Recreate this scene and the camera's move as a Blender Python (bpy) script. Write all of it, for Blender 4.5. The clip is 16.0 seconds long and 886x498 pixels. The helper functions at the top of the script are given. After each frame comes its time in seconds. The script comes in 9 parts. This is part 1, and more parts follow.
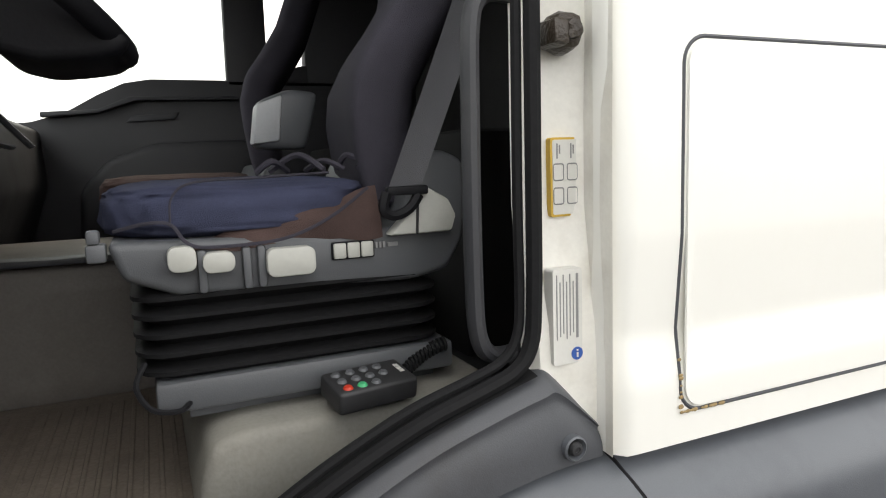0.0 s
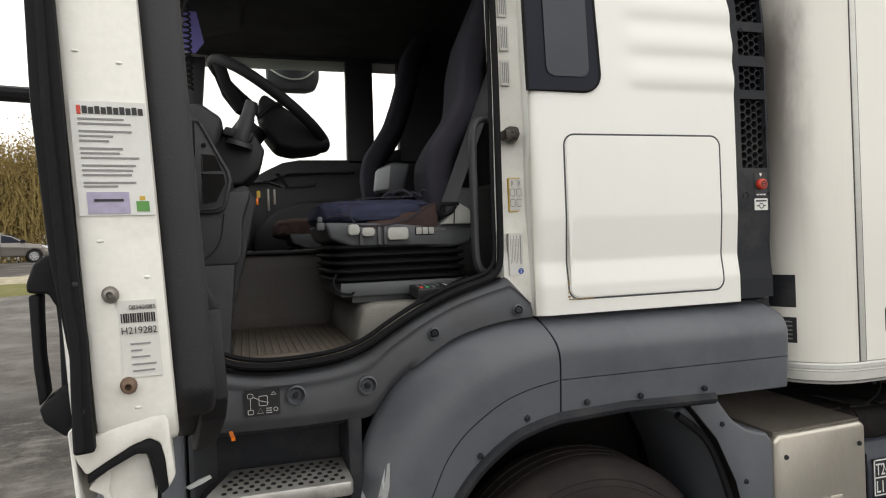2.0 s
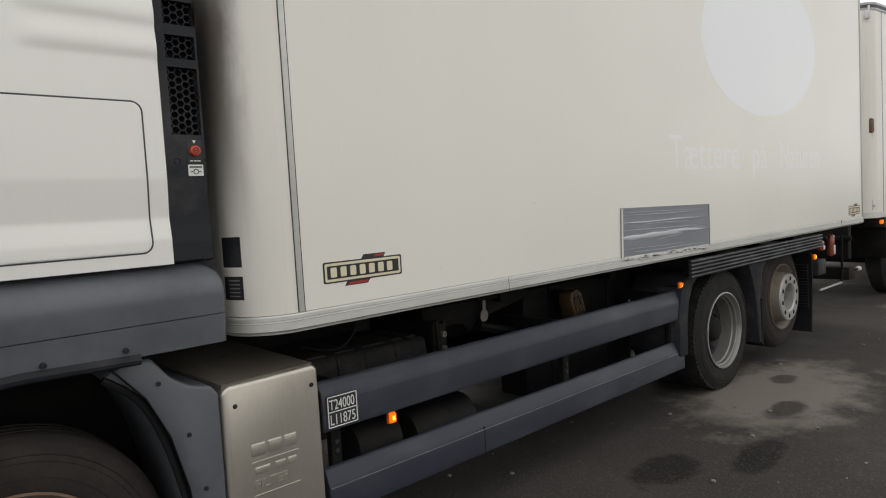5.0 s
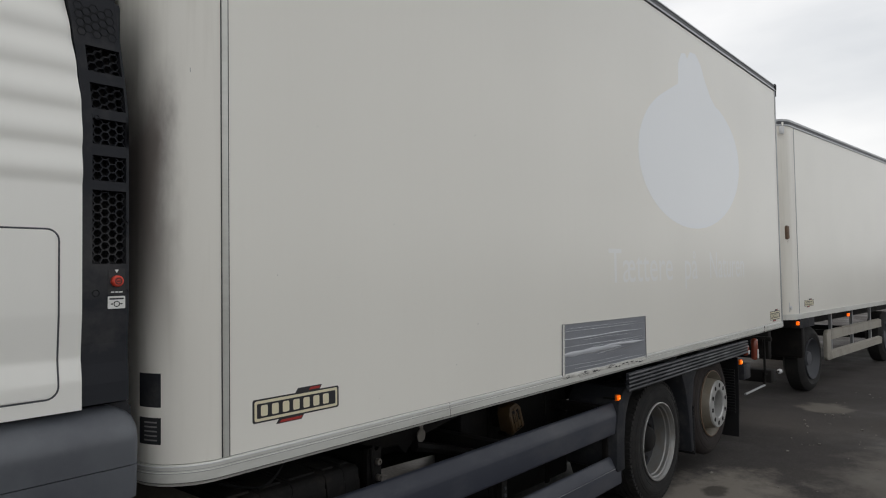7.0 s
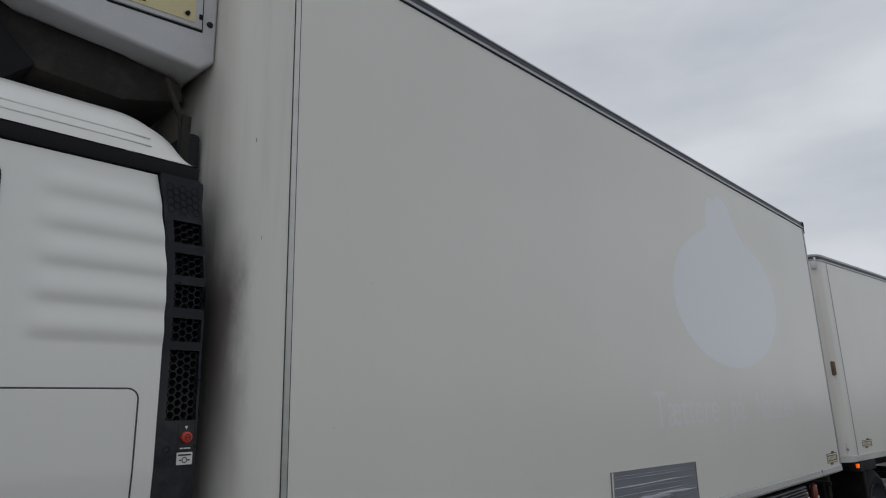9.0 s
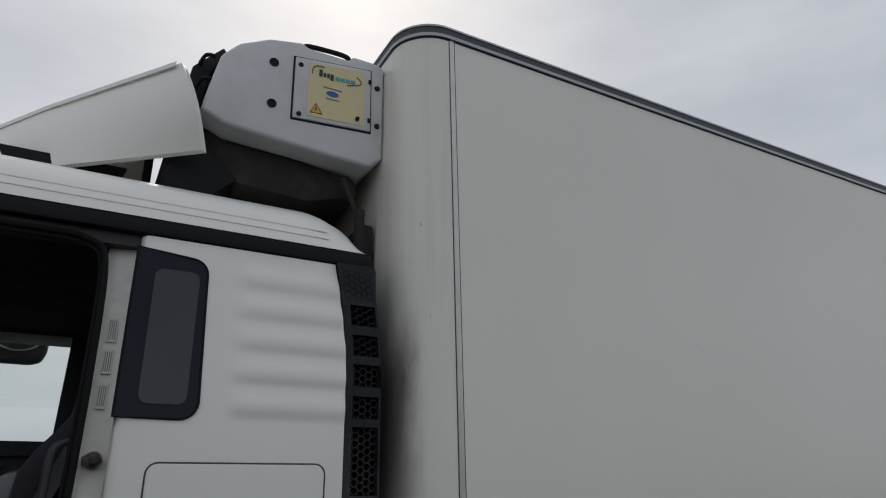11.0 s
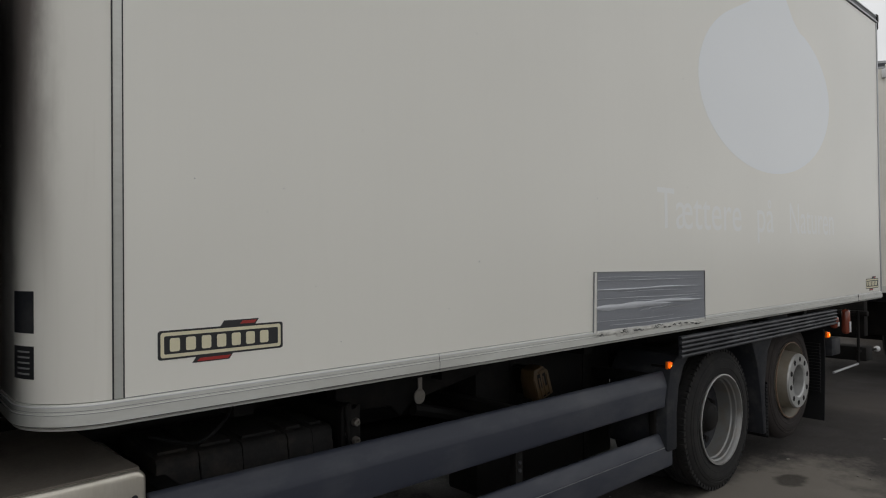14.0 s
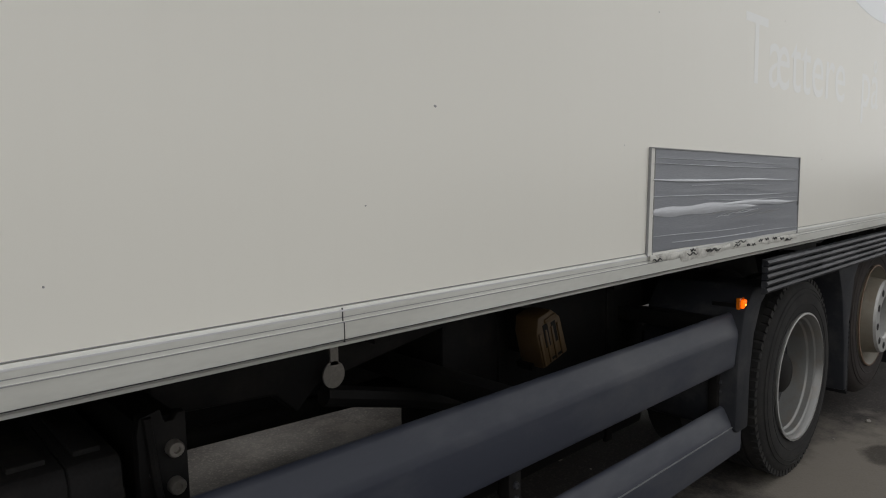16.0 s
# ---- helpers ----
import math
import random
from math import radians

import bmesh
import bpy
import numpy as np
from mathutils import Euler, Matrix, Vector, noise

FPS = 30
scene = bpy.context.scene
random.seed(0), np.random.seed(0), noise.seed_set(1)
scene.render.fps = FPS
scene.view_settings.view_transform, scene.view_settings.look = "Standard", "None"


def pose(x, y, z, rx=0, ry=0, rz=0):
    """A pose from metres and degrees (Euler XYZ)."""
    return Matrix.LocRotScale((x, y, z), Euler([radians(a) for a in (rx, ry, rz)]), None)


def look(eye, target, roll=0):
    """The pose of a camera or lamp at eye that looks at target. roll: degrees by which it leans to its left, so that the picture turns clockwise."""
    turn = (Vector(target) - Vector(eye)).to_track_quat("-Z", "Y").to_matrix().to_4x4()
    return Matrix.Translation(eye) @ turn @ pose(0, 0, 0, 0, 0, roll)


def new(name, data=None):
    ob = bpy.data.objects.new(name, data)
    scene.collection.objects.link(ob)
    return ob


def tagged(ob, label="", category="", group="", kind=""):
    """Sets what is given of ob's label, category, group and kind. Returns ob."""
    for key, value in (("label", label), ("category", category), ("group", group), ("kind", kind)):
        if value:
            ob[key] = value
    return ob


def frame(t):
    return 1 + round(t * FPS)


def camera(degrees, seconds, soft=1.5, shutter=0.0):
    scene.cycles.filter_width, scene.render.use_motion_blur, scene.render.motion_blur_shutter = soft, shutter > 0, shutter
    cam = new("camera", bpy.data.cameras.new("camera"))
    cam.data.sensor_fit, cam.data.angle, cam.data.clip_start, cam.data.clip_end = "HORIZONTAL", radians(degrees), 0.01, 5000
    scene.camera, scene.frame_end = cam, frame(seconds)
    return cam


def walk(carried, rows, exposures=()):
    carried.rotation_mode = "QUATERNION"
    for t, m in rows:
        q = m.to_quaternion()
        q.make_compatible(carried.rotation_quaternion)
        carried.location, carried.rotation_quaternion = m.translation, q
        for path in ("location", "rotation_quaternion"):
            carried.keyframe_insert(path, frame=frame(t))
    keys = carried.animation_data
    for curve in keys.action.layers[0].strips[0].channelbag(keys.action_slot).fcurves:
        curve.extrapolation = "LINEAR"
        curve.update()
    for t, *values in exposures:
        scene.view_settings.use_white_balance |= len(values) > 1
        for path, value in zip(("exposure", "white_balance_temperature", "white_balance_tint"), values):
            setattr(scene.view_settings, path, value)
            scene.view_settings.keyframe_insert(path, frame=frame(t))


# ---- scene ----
cam = camera(68.2, 16.0, soft=1.1)
PATH = [
    (0, (-1.743, -0.602, 1.84), (-0.939, 1.21, 1.579), -2.1),
    (0.5, (-1.816, -0.949, 1.797), (-1.092, 0.911, 1.67), -1.5),
    (1, (-1.813, -1.263, 1.762), (-1.182, 0.633, 1.674), -1.9),
    (1.5, (-1.916, -1.543, 1.715), (-1.337, 0.371, 1.694), -2.3),
    (2, (-2.044, -1.745, 1.671), (-1.464, 0.169, 1.655), -2.2),
    (2.5, (-2.013, -1.916, 1.65), (-1.427, -0.004, 1.621), -2.1),
    (3, (-1.909, -2.121, 1.622), (-1.275, -0.225, 1.578), -2.1),
    (3.5, (-1.809, -2.262, 1.617), (-1.024, -0.424, 1.529), -2.0),
    (4, (-1.509, -2.228, 1.642), (-0.509, -0.507, 1.446), -1.2),
    (4.5, (-1.345, -2.231, 1.632), (-0.067, -0.706, 1.431), -1.5),
    (4.7, (-1.323, -2.242, 1.571), (-0.008, -0.744, 1.408), -2.6),
    (6.8, (-1.228, -2.115, 1.843), (0.269, -0.789, 1.851), -0.8),
    (7, (-1.241, -2.106, 1.845), (0.259, -0.786, 1.915), -0.9),
    (7.5, (-1.255, -2.116, 1.854), (0.246, -0.812, 2.073), -0.8),
    (8, (-1.287, -2.124, 1.863), (0.207, -0.838, 2.199), -0.7),
    (8.5, (-1.339, -2.133, 1.891), (0.139, -0.855, 2.314), -0.9),
    (9, (-1.397, -2.148, 1.898), (0.006, -0.805, 2.377), -1.5),
    (9.5, (-1.464, -2.181, 1.947), (-0.21, -0.714, 2.468), -2.0),
    (10, (-1.541, -2.168, 2.031), (-0.395, -0.646, 2.639), -1.2),
    (10.2, (-1.51, -2.178, 2.011), (-0.445, -0.625, 2.684), -1.1),
    (12.3, (-1.168, -2.401, 1.734), (-0.298, -0.753, 2.460), -0.9),
    (12.5, (-1.176, -2.444, 1.744), (-0.237, -0.783, 2.344), -1.0),
    (13, (-1.057, -2.444, 1.764), (-0.018, -0.755, 2.029), -0.2),
    (13.5, (-0.832, -2.205, 1.683), (0.411, -0.64, 1.754), -0.3),
    (14, (-0.559, -1.974, 1.597), (0.776, -0.484, 1.621), -0.6),
    (14.5, (-0.149, -1.788, 1.503), (1.189, -0.304, 1.438), -0.7),
    (15, (0.086, -1.481, 1.433), (1.416, 0.005, 1.294), -0.9),
    (15.5, (0.289, -1.178, 1.458), (1.621, 0.303, 1.273), -1.1),
    (16, (0.527, -0.97, 1.429), (1.883, 0.485, 1.22), -1.0),
]
EXPOSURES = [(0, 2.05, 7400, 10), (0.5, 1.31, 7450, 10), (1, 1.22, 7450, 10), (1.5, 1.21, 7500, 10), (2, 1.41, 7500, 10), (3, 1.38, 7500, 10), (3.5, 1.24, 7450, 10), (4.5, 0.98, 7400, 10), (7, 0.51, 7050, 10), (8, 0.14, 6700, 10), (9, -0.04, 6600, 10), (10, 0.01, 6550, 10), (12.3, -0.28, 6750, 10), (12.5, -0.24, 6850, 10), (13, 0.16, 7100, 10), (13.5, 0.32, 7120, 10), (14, 0.36, 7150, 10), (14.5, 0.38, 7150, 10), (15, 0.56, 7250, 10), (16, 0.64, 7250, 10)]
walk(cam, [(t, look(eye, target, roll)) for t, eye, target, roll in PATH], EXPOSURES)

# ---- world and light ----
world = bpy.data.worlds.new("overcast")
scene.world = world
world.use_nodes = True
wn, wl = world.node_tree.nodes, world.node_tree.links
wn.clear()
sky = wn.new("ShaderNodeTexSky")
sky.sky_type, sky.sun_disc = "NISHITA", False
sky.sun_elevation, sky.sun_rotation = radians(45), radians(20)
sky.dust_density, sky.ozone_density = 4.0, 1.0
wcoord, wmap = wn.new("ShaderNodeTexCoord"), wn.new("ShaderNodeMapping")
wmap.inputs["Scale"].default_value = (1.0, 1.0, 3.0)
wnoise = wn.new("ShaderNodeTexNoise")
wnoise.inputs["Scale"].default_value, wnoise.inputs["Detail"].default_value = 2.2, 5.0
wramp = wn.new("ShaderNodeValToRGB")
wramp.color_ramp.elements[0].position, wramp.color_ramp.elements[0].color = 0.3, (4.6, 5.0, 5.6, 1)
wramp.color_ramp.elements[1].position, wramp.color_ramp.elements[1].color = 0.75, (7.4, 7.7, 8.2, 1)
wmix = wn.new("ShaderNodeMix")
wmix.data_type = "RGBA"
wmix.inputs["Factor"].default_value = 0.9
wback, wout = wn.new("ShaderNodeBackground"), wn.new("ShaderNodeOutputWorld")
wback.inputs["Strength"].default_value = 0.1
wl.new(wcoord.outputs["Generated"], wmap.inputs["Vector"])
wl.new(wmap.outputs["Vector"], wnoise.inputs["Vector"])
wl.new(wnoise.outputs["Fac"], wramp.inputs["Fac"])
wl.new(sky.outputs["Color"], wmix.inputs["A"])
wl.new(wramp.outputs["Color"], wmix.inputs["B"])
wdot, wrng, wmul = wn.new("ShaderNodeVectorMath"), wn.new("ShaderNodeMapRange"), wn.new("ShaderNodeVectorMath")
wdot.operation, wmul.operation = "DOT_PRODUCT", "SCALE"
wdot.inputs[1].default_value = (0.25, 0.85, 0.46)
wrng.interpolation_type = "SMOOTHSTEP"
wrng.inputs["From Min"].default_value, wrng.inputs["From Max"].default_value = -1.0, 1.0
wrng.inputs["To Min"].default_value, wrng.inputs["To Max"].default_value = 1.10, 0.99
wl.new(wcoord.outputs["Generated"], wdot.inputs[0])
wl.new(wdot.outputs["Value"], wrng.inputs["Value"])
wl.new(wmix.outputs["Result"], wmul.inputs[0])
wl.new(wrng.outputs["Result"], wmul.inputs["Scale"])
wl.new(wmul.outputs["Vector"], wback.inputs["Color"])
wl.new(wback.outputs["Background"], wout.inputs["Surface"])
sun = new("sun", bpy.data.lights.new("sun", "SUN"))
sun.data.energy, sun.data.angle, sun.data.color = 0.5, radians(30), (1.0, 0.97, 0.92)
sun.matrix_world = look((5, 14, 15), (0, 0, 0))


# ---- materials ----
def mat(name, col, rough=0.5, metal=0.0, var=0.10, scale=6.0, fine=150.0, bump=0.05, coat=0.0, dirt=None, dirt_amount=0.0,
        dirt_scale=3.0, stretch=(1, 1, 1), emit=0.0, spec=0.5, rough_var=0.1):
    """Principled surface with two scales of tone, fine relief, and blotches of dirt."""
    m = bpy.data.materials.new(name)
    m.use_nodes = True
    n, l = m.node_tree.nodes, m.node_tree.links
    b = n["Principled BSDF"]
    b.inputs["Metallic"].default_value = metal
    b.inputs["Coat Weight"].default_value = coat
    b.inputs["Coat Roughness"].default_value = 0.12
    b.inputs["Specular IOR Level"].default_value = spec
    co, mp = n.new("ShaderNodeTexCoord"), n.new("ShaderNodeMapping")
    mp.inputs["Scale"].default_value = stretch
    l.new(co.outputs["Object"], mp.inputs["Vector"])
    big, small = n.new("ShaderNodeTexNoise"), n.new("ShaderNodeTexNoise")
    for tex, sc, de in ((big, scale, 4.0), (small, fine, 3.0)):
        tex.inputs["Scale"].default_value, tex.inputs["Detail"].default_value = sc, de
        l.new(mp.outputs["Vector"], tex.inputs["Vector"])
    add = n.new("ShaderNodeMath")
    add.operation = "ADD"
    l.new(big.outputs["Fac"], add.inputs[0])
    l.new(small.outputs["Fac"], add.inputs[1])
    rng = n.new("ShaderNodeMapRange")
    rng.inputs["From Min"].default_value, rng.inputs["From Max"].default_value = 0.6, 1.4
    rng.inputs["To Min"].default_value, rng.inputs["To Max"].default_value = 1 - var, 1 + var
    l.new(add.outputs[0], rng.inputs["Value"])
    vm = n.new("ShaderNodeVectorMath")
    vm.operation = "SCALE"
    vm.inputs[0].default_value = col
    l.new(rng.outputs["Result"], vm.inputs["Scale"])
    colour = vm.outputs["Vector"]
    if dirt:
        dn, dr, dm = n.new("ShaderNodeTexNoise"), n.new("ShaderNodeValToRGB"), n.new("ShaderNodeMix")
        dn.inputs["Scale"].default_value, dn.inputs["Detail"].default_value, dn.inputs["Roughness"].default_value = dirt_scale, 7.0, 0.65
        l.new(mp.outputs["Vector"], dn.inputs["Vector"])
        dr.color_ramp.elements[0].position, dr.color_ramp.elements[0].color = 0.48, (0, 0, 0, 1)
        dr.color_ramp.elements[1].position, dr.color_ramp.elements[1].color = 0.72, (dirt_amount,) * 3 + (1,)
        l.new(dn.outputs["Fac"], dr.inputs["Fac"])
        dm.data_type = "RGBA"
        l.new(dr.outputs["Color"], dm.inputs["Factor"])
        l.new(colour, dm.inputs["A"])
        dm.inputs["B"].default_value = (*dirt, 1)
        colour = dm.outputs["Result"]
    l.new(colour, b.inputs["Base Color"])
    rr = n.new("ShaderNodeMapRange")
    rr.inputs["From Min"].default_value, rr.inputs["From Max"].default_value = 0.3, 0.7
    rr.inputs["To Min"].default_value, rr.inputs["To Max"].default_value = rough * (1 - rough_var), min(1, rough * (1 + rough_var))
    l.new(big.outputs["Fac"], rr.inputs["Value"])
    l.new(rr.outputs["Result"], b.inputs["Roughness"])
    if bump:
        bp = n.new("ShaderNodeBump")
        bp.inputs["Strength"].default_value, bp.inputs["Distance"].default_value = bump, 0.004
        l.new(small.outputs["Fac"], bp.inputs["Height"])
        l.new(bp.outputs["Normal"], b.inputs["Normal"])
    if emit:
        b.inputs["Emission Color"].default_value, b.inputs["Emission Strength"].default_value = (*col, 1), emit
    return m


def paint(name, col, rough, tone=0.02, streak=0.0, streak_col=(0.45, 0.42, 0.36), coat=0.1, spec=0.5):
    """Smooth sprayed panel: slow drifts of tone, and soft vertical runs of rain dirt."""
    m = bpy.data.materials.new(name)
    m.use_nodes = True
    n, l = m.node_tree.nodes, m.node_tree.links
    b = n["Principled BSDF"]
    b.inputs["Roughness"].default_value = rough
    b.inputs["Coat Weight"].default_value, b.inputs["Coat Roughness"].default_value = coat, 0.15
    b.inputs["Specular IOR Level"].default_value = spec
    co = n.new("ShaderNodeTexCoord")
    slow = n.new("ShaderNodeTexNoise")
    slow.inputs["Scale"].default_value, slow.inputs["Detail"].default_value = 0.9, 1.0
    l.new(co.outputs["Object"], slow.inputs["Vector"])
    rng = n.new("ShaderNodeMapRange")
    rng.clamp = False
    rng.inputs["From Min"].default_value, rng.inputs["From Max"].default_value = 0.2, 0.8
    rng.inputs["To Min"].default_value, rng.inputs["To Max"].default_value = 1 - tone, 1 + tone
    l.new(slow.outputs["Fac"], rng.inputs["Value"])
    vm = n.new("ShaderNodeVectorMath")
    vm.operation = "SCALE"
    vm.inputs[0].default_value = col
    l.new(rng.outputs["Result"], vm.inputs["Scale"])
    colour = vm.outputs["Vector"]
    if streak:
        mp, ns, sm, mx = n.new("ShaderNodeMapping"), n.new("ShaderNodeTexNoise"), n.new("ShaderNodeMapRange"), n.new("ShaderNodeMix")
        mp.inputs["Scale"].default_value = (1.0, 1.0, 0.06)
        ns.inputs["Scale"].default_value, ns.inputs["Detail"].default_value, ns.inputs["Roughness"].default_value = 22.0, 3.0, 0.6
        sm.interpolation_type = "SMOOTHERSTEP"
        sm.inputs["From Min"].default_value, sm.inputs["From Max"].default_value = 0.42, 0.85
        sm.inputs["To Min"].default_value, sm.inputs["To Max"].default_value = 0.0, streak
        l.new(co.outputs["Object"], mp.inputs["Vector"])
        l.new(mp.outputs["Vector"], ns.inputs["Vector"])
        l.new(ns.outputs["Fac"], sm.inputs["Value"])
        mx.data_type = "RGBA"
        l.new(sm.outputs["Result"], mx.inputs["Factor"])
        l.new(colour, mx.inputs["A"])
        mx.inputs["B"].default_value = (*streak_col, 1)
        colour = mx.outputs["Result"]
    l.new(colour, b.inputs["Base Color"])
    return m


def glass(name, tint=(1, 1, 1), rough=0.0):
    m = bpy.data.materials.new(name)
    m.use_nodes = True
    n, l = m.node_tree.nodes, m.node_tree.links
    n.clear()
    tr, gl, fr, mx, o = (n.new("ShaderNode" + k) for k in ("BsdfTransparent", "BsdfGlossy", "Fresnel", "MixShader", "OutputMaterial"))
    tr.inputs["Color"].default_value = (*tint, 1)
    gl.inputs["Roughness"].default_value = rough
    fr.inputs["IOR"].default_value = 1.5
    l.new(fr.outputs["Fac"], mx.inputs["Fac"])
    l.new(tr.outputs["BSDF"], mx.inputs[1])
    l.new(gl.outputs["BSDF"], mx.inputs[2])
    l.new(mx.outputs["Shader"], o.inputs["Surface"])
    return m


CAB_WHITE = paint("cab_white", (0.86, 0.85, 0.80), 0.28, 0.025, 0.03, (0.60, 0.57, 0.50), 0.3)
JAMB_WHITE = mat("jamb_white", (0.82, 0.80, 0.74), 0.35, var=0.05, bump=0.03, coat=0.2, dirt=(0.40, 0.34, 0.26), dirt_amount=0.28, dirt_scale=9.0)
BOX_WHITE = paint("box_white", (0.82, 0.80, 0.735), 0.27, 0.03, 0.03, (0.60, 0.56, 0.48), 0.08)
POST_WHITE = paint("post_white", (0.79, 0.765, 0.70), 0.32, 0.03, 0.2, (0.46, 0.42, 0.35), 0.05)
GHOST = paint("ghost_film", (0.84, 0.865, 0.885), 0.2, 0.012, 0.0, coat=0.12)
GHOST_FAINT = paint("ghost_letter_film", (0.85, 0.85, 0.825), 0.24, 0.012, 0.0, coat=0.1)
def darken_front(m, x0, x1, z0, z1):
    """Darkens the post's colour in a ragged-edged patch, strongest at the front."""
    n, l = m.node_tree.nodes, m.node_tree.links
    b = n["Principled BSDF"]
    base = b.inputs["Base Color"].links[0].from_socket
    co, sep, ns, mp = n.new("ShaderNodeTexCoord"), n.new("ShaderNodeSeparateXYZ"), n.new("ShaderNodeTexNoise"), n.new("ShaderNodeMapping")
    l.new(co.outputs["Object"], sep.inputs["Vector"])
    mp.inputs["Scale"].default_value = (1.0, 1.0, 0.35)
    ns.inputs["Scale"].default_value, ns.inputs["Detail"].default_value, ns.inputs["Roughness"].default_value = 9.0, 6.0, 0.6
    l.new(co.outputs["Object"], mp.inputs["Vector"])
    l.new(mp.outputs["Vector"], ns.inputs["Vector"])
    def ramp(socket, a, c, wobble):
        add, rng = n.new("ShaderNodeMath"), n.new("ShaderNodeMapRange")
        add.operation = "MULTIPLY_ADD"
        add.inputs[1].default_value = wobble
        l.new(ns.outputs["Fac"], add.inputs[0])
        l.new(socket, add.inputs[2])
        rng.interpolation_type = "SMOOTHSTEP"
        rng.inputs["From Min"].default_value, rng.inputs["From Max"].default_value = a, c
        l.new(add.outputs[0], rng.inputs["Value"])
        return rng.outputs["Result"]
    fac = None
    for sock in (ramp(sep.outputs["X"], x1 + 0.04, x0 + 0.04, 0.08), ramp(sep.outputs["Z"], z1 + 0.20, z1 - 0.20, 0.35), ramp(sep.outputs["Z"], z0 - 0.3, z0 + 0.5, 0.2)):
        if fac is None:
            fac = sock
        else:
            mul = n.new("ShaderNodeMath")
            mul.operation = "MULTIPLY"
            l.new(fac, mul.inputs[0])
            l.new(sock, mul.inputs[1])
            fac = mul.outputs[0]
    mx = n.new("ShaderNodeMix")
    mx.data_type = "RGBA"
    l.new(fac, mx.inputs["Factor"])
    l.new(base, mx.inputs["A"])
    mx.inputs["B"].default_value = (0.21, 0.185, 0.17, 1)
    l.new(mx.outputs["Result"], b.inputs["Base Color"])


darken_front(POST_WHITE, -0.222, -0.135, 1.75, 2.62)
ALU = mat("aluminium", (0.63, 0.63, 0.59), 0.42, metal=0.25, var=0.05, bump=0.04, dirt=(0.30, 0.28, 0.24), dirt_amount=0.3, dirt_scale=5.0, stretch=(0.25, 1, 1))
TRIM_ALU = mat("trim_aluminium", (0.34, 0.35, 0.36), 0.35, metal=0.6, var=0.06, bump=0.03)
TRIM_DARK = mat("trim_dark", (0.075, 0.078, 0.086), 0.5, spec=0.25, var=0.08, bump=0.03)
GREY = mat("grey_plastic", (0.103, 0.111, 0.124), 0.42, var=0.07, scale=4.0, fine=500.0, bump=0.09, dirt=(0.045, 0.047, 0.060), dirt_amount=0.6, dirt_scale=3.0)
SILL_GREY = mat("sill_plastic", (0.066, 0.069, 0.077), 0.5, var=0.1, scale=4.0, fine=500.0, bump=0.1, dirt=(0.040, 0.036, 0.036), dirt_amount=0.6, dirt_scale=6.0)
GREY_DARK = mat("grey_plastic_dark", (0.021, 0.0225, 0.027), 0.6, spec=0.2, var=0.08, fine=500.0, bump=0.12, dirt=(0.16, 0.15, 0.14), dirt_amount=0.25, dirt_scale=5.0)
RAIL_GREY = mat("rail_grey", (0.030, 0.034, 0.048), 0.48, spec=0.35, var=0.06, scale=3.0, bump=0.03, dirt=(0.17, 0.17, 0.17), dirt_amount=0.25, dirt_scale=4.0, stretch=(0.4, 1, 1))
# pale stretched blotches give light dust and the ribs' soft highlights in one colour
RIBBED = mat("ribbed_plastic", (0.020, 0.021, 0.025), 0.5, spec=0.3, var=0.1, bump=0.05, dirt=(0.13, 0.132, 0.142), dirt_amount=0.75, dirt_scale=9.0, stretch=(0.35, 1, 1))
BATTERY = mat("battery_cover_black", (0.020, 0.019, 0.019), 0.75, spec=0.15, var=0.2, bump=0.1, dirt=(0.075, 0.062, 0.050), dirt_amount=0.45, dirt_scale=7.0)
SCRAPE = mat("scraped_plastic", (0.42, 0.43, 0.43), 0.6, var=0.15, bump=0.2)
BLACK = mat("black_plastic", (0.013, 0.013, 0.015), 0.6, var=0.15, bump=0.08, spec=0.15)
RUBBER = mat("rubber", (0.012, 0.012, 0.013), 0.7, var=0.2, bump=0.1, spec=0.15)
TYRE = mat("tyre_rubber", (0.017, 0.0165, 0.0165), 0.8, var=0.25, scale=9.0, bump=0.2, dirt=(0.040, 0.036, 0.032), dirt_amount=0.45, dirt_scale=7.0, spec=0.25)
CHASSIS = mat("chassis_black", (0.006, 0.0055, 0.0055), 0.7, spec=0.2, var=0.3, bump=0.15, dirt=(0.028, 0.024, 0.02), dirt_amount=0.4, dirt_scale=6.0)
RIM = mat("rim_silver", (0.22, 0.22, 0.215), 0.38, metal=0.5, var=0.08, bump=0.04, dirt=(0.20, 0.15, 0.11), dirt_amount=0.5, dirt_scale=9.0)
RIM_BRIGHT = mat("rim_worn_bright", (0.42, 0.42, 0.41), 0.38, metal=0.4, var=0.1, bump=0.05, dirt=(0.16, 0.13, 0.10), dirt_amount=0.4, dirt_scale=14.0)
RIM_BEIGE = mat("rim_beige", (0.20, 0.18, 0.145), 0.5, metal=0.15, var=0.12, bump=0.08, dirt=(0.16, 0.11, 0.07), dirt_amount=0.6, dirt_scale=11.0)
GUARD_BEIGE = mat("dusty_guard", (0.30, 0.28, 0.24), 0.6, var=0.1, bump=0.08, dirt=(0.16, 0.14, 0.12), dirt_amount=0.5, dirt_scale=5.0)
STAIN = mat("rust_stain", (0.34, 0.24, 0.11), 0.8, var=0.3, bump=0.1)
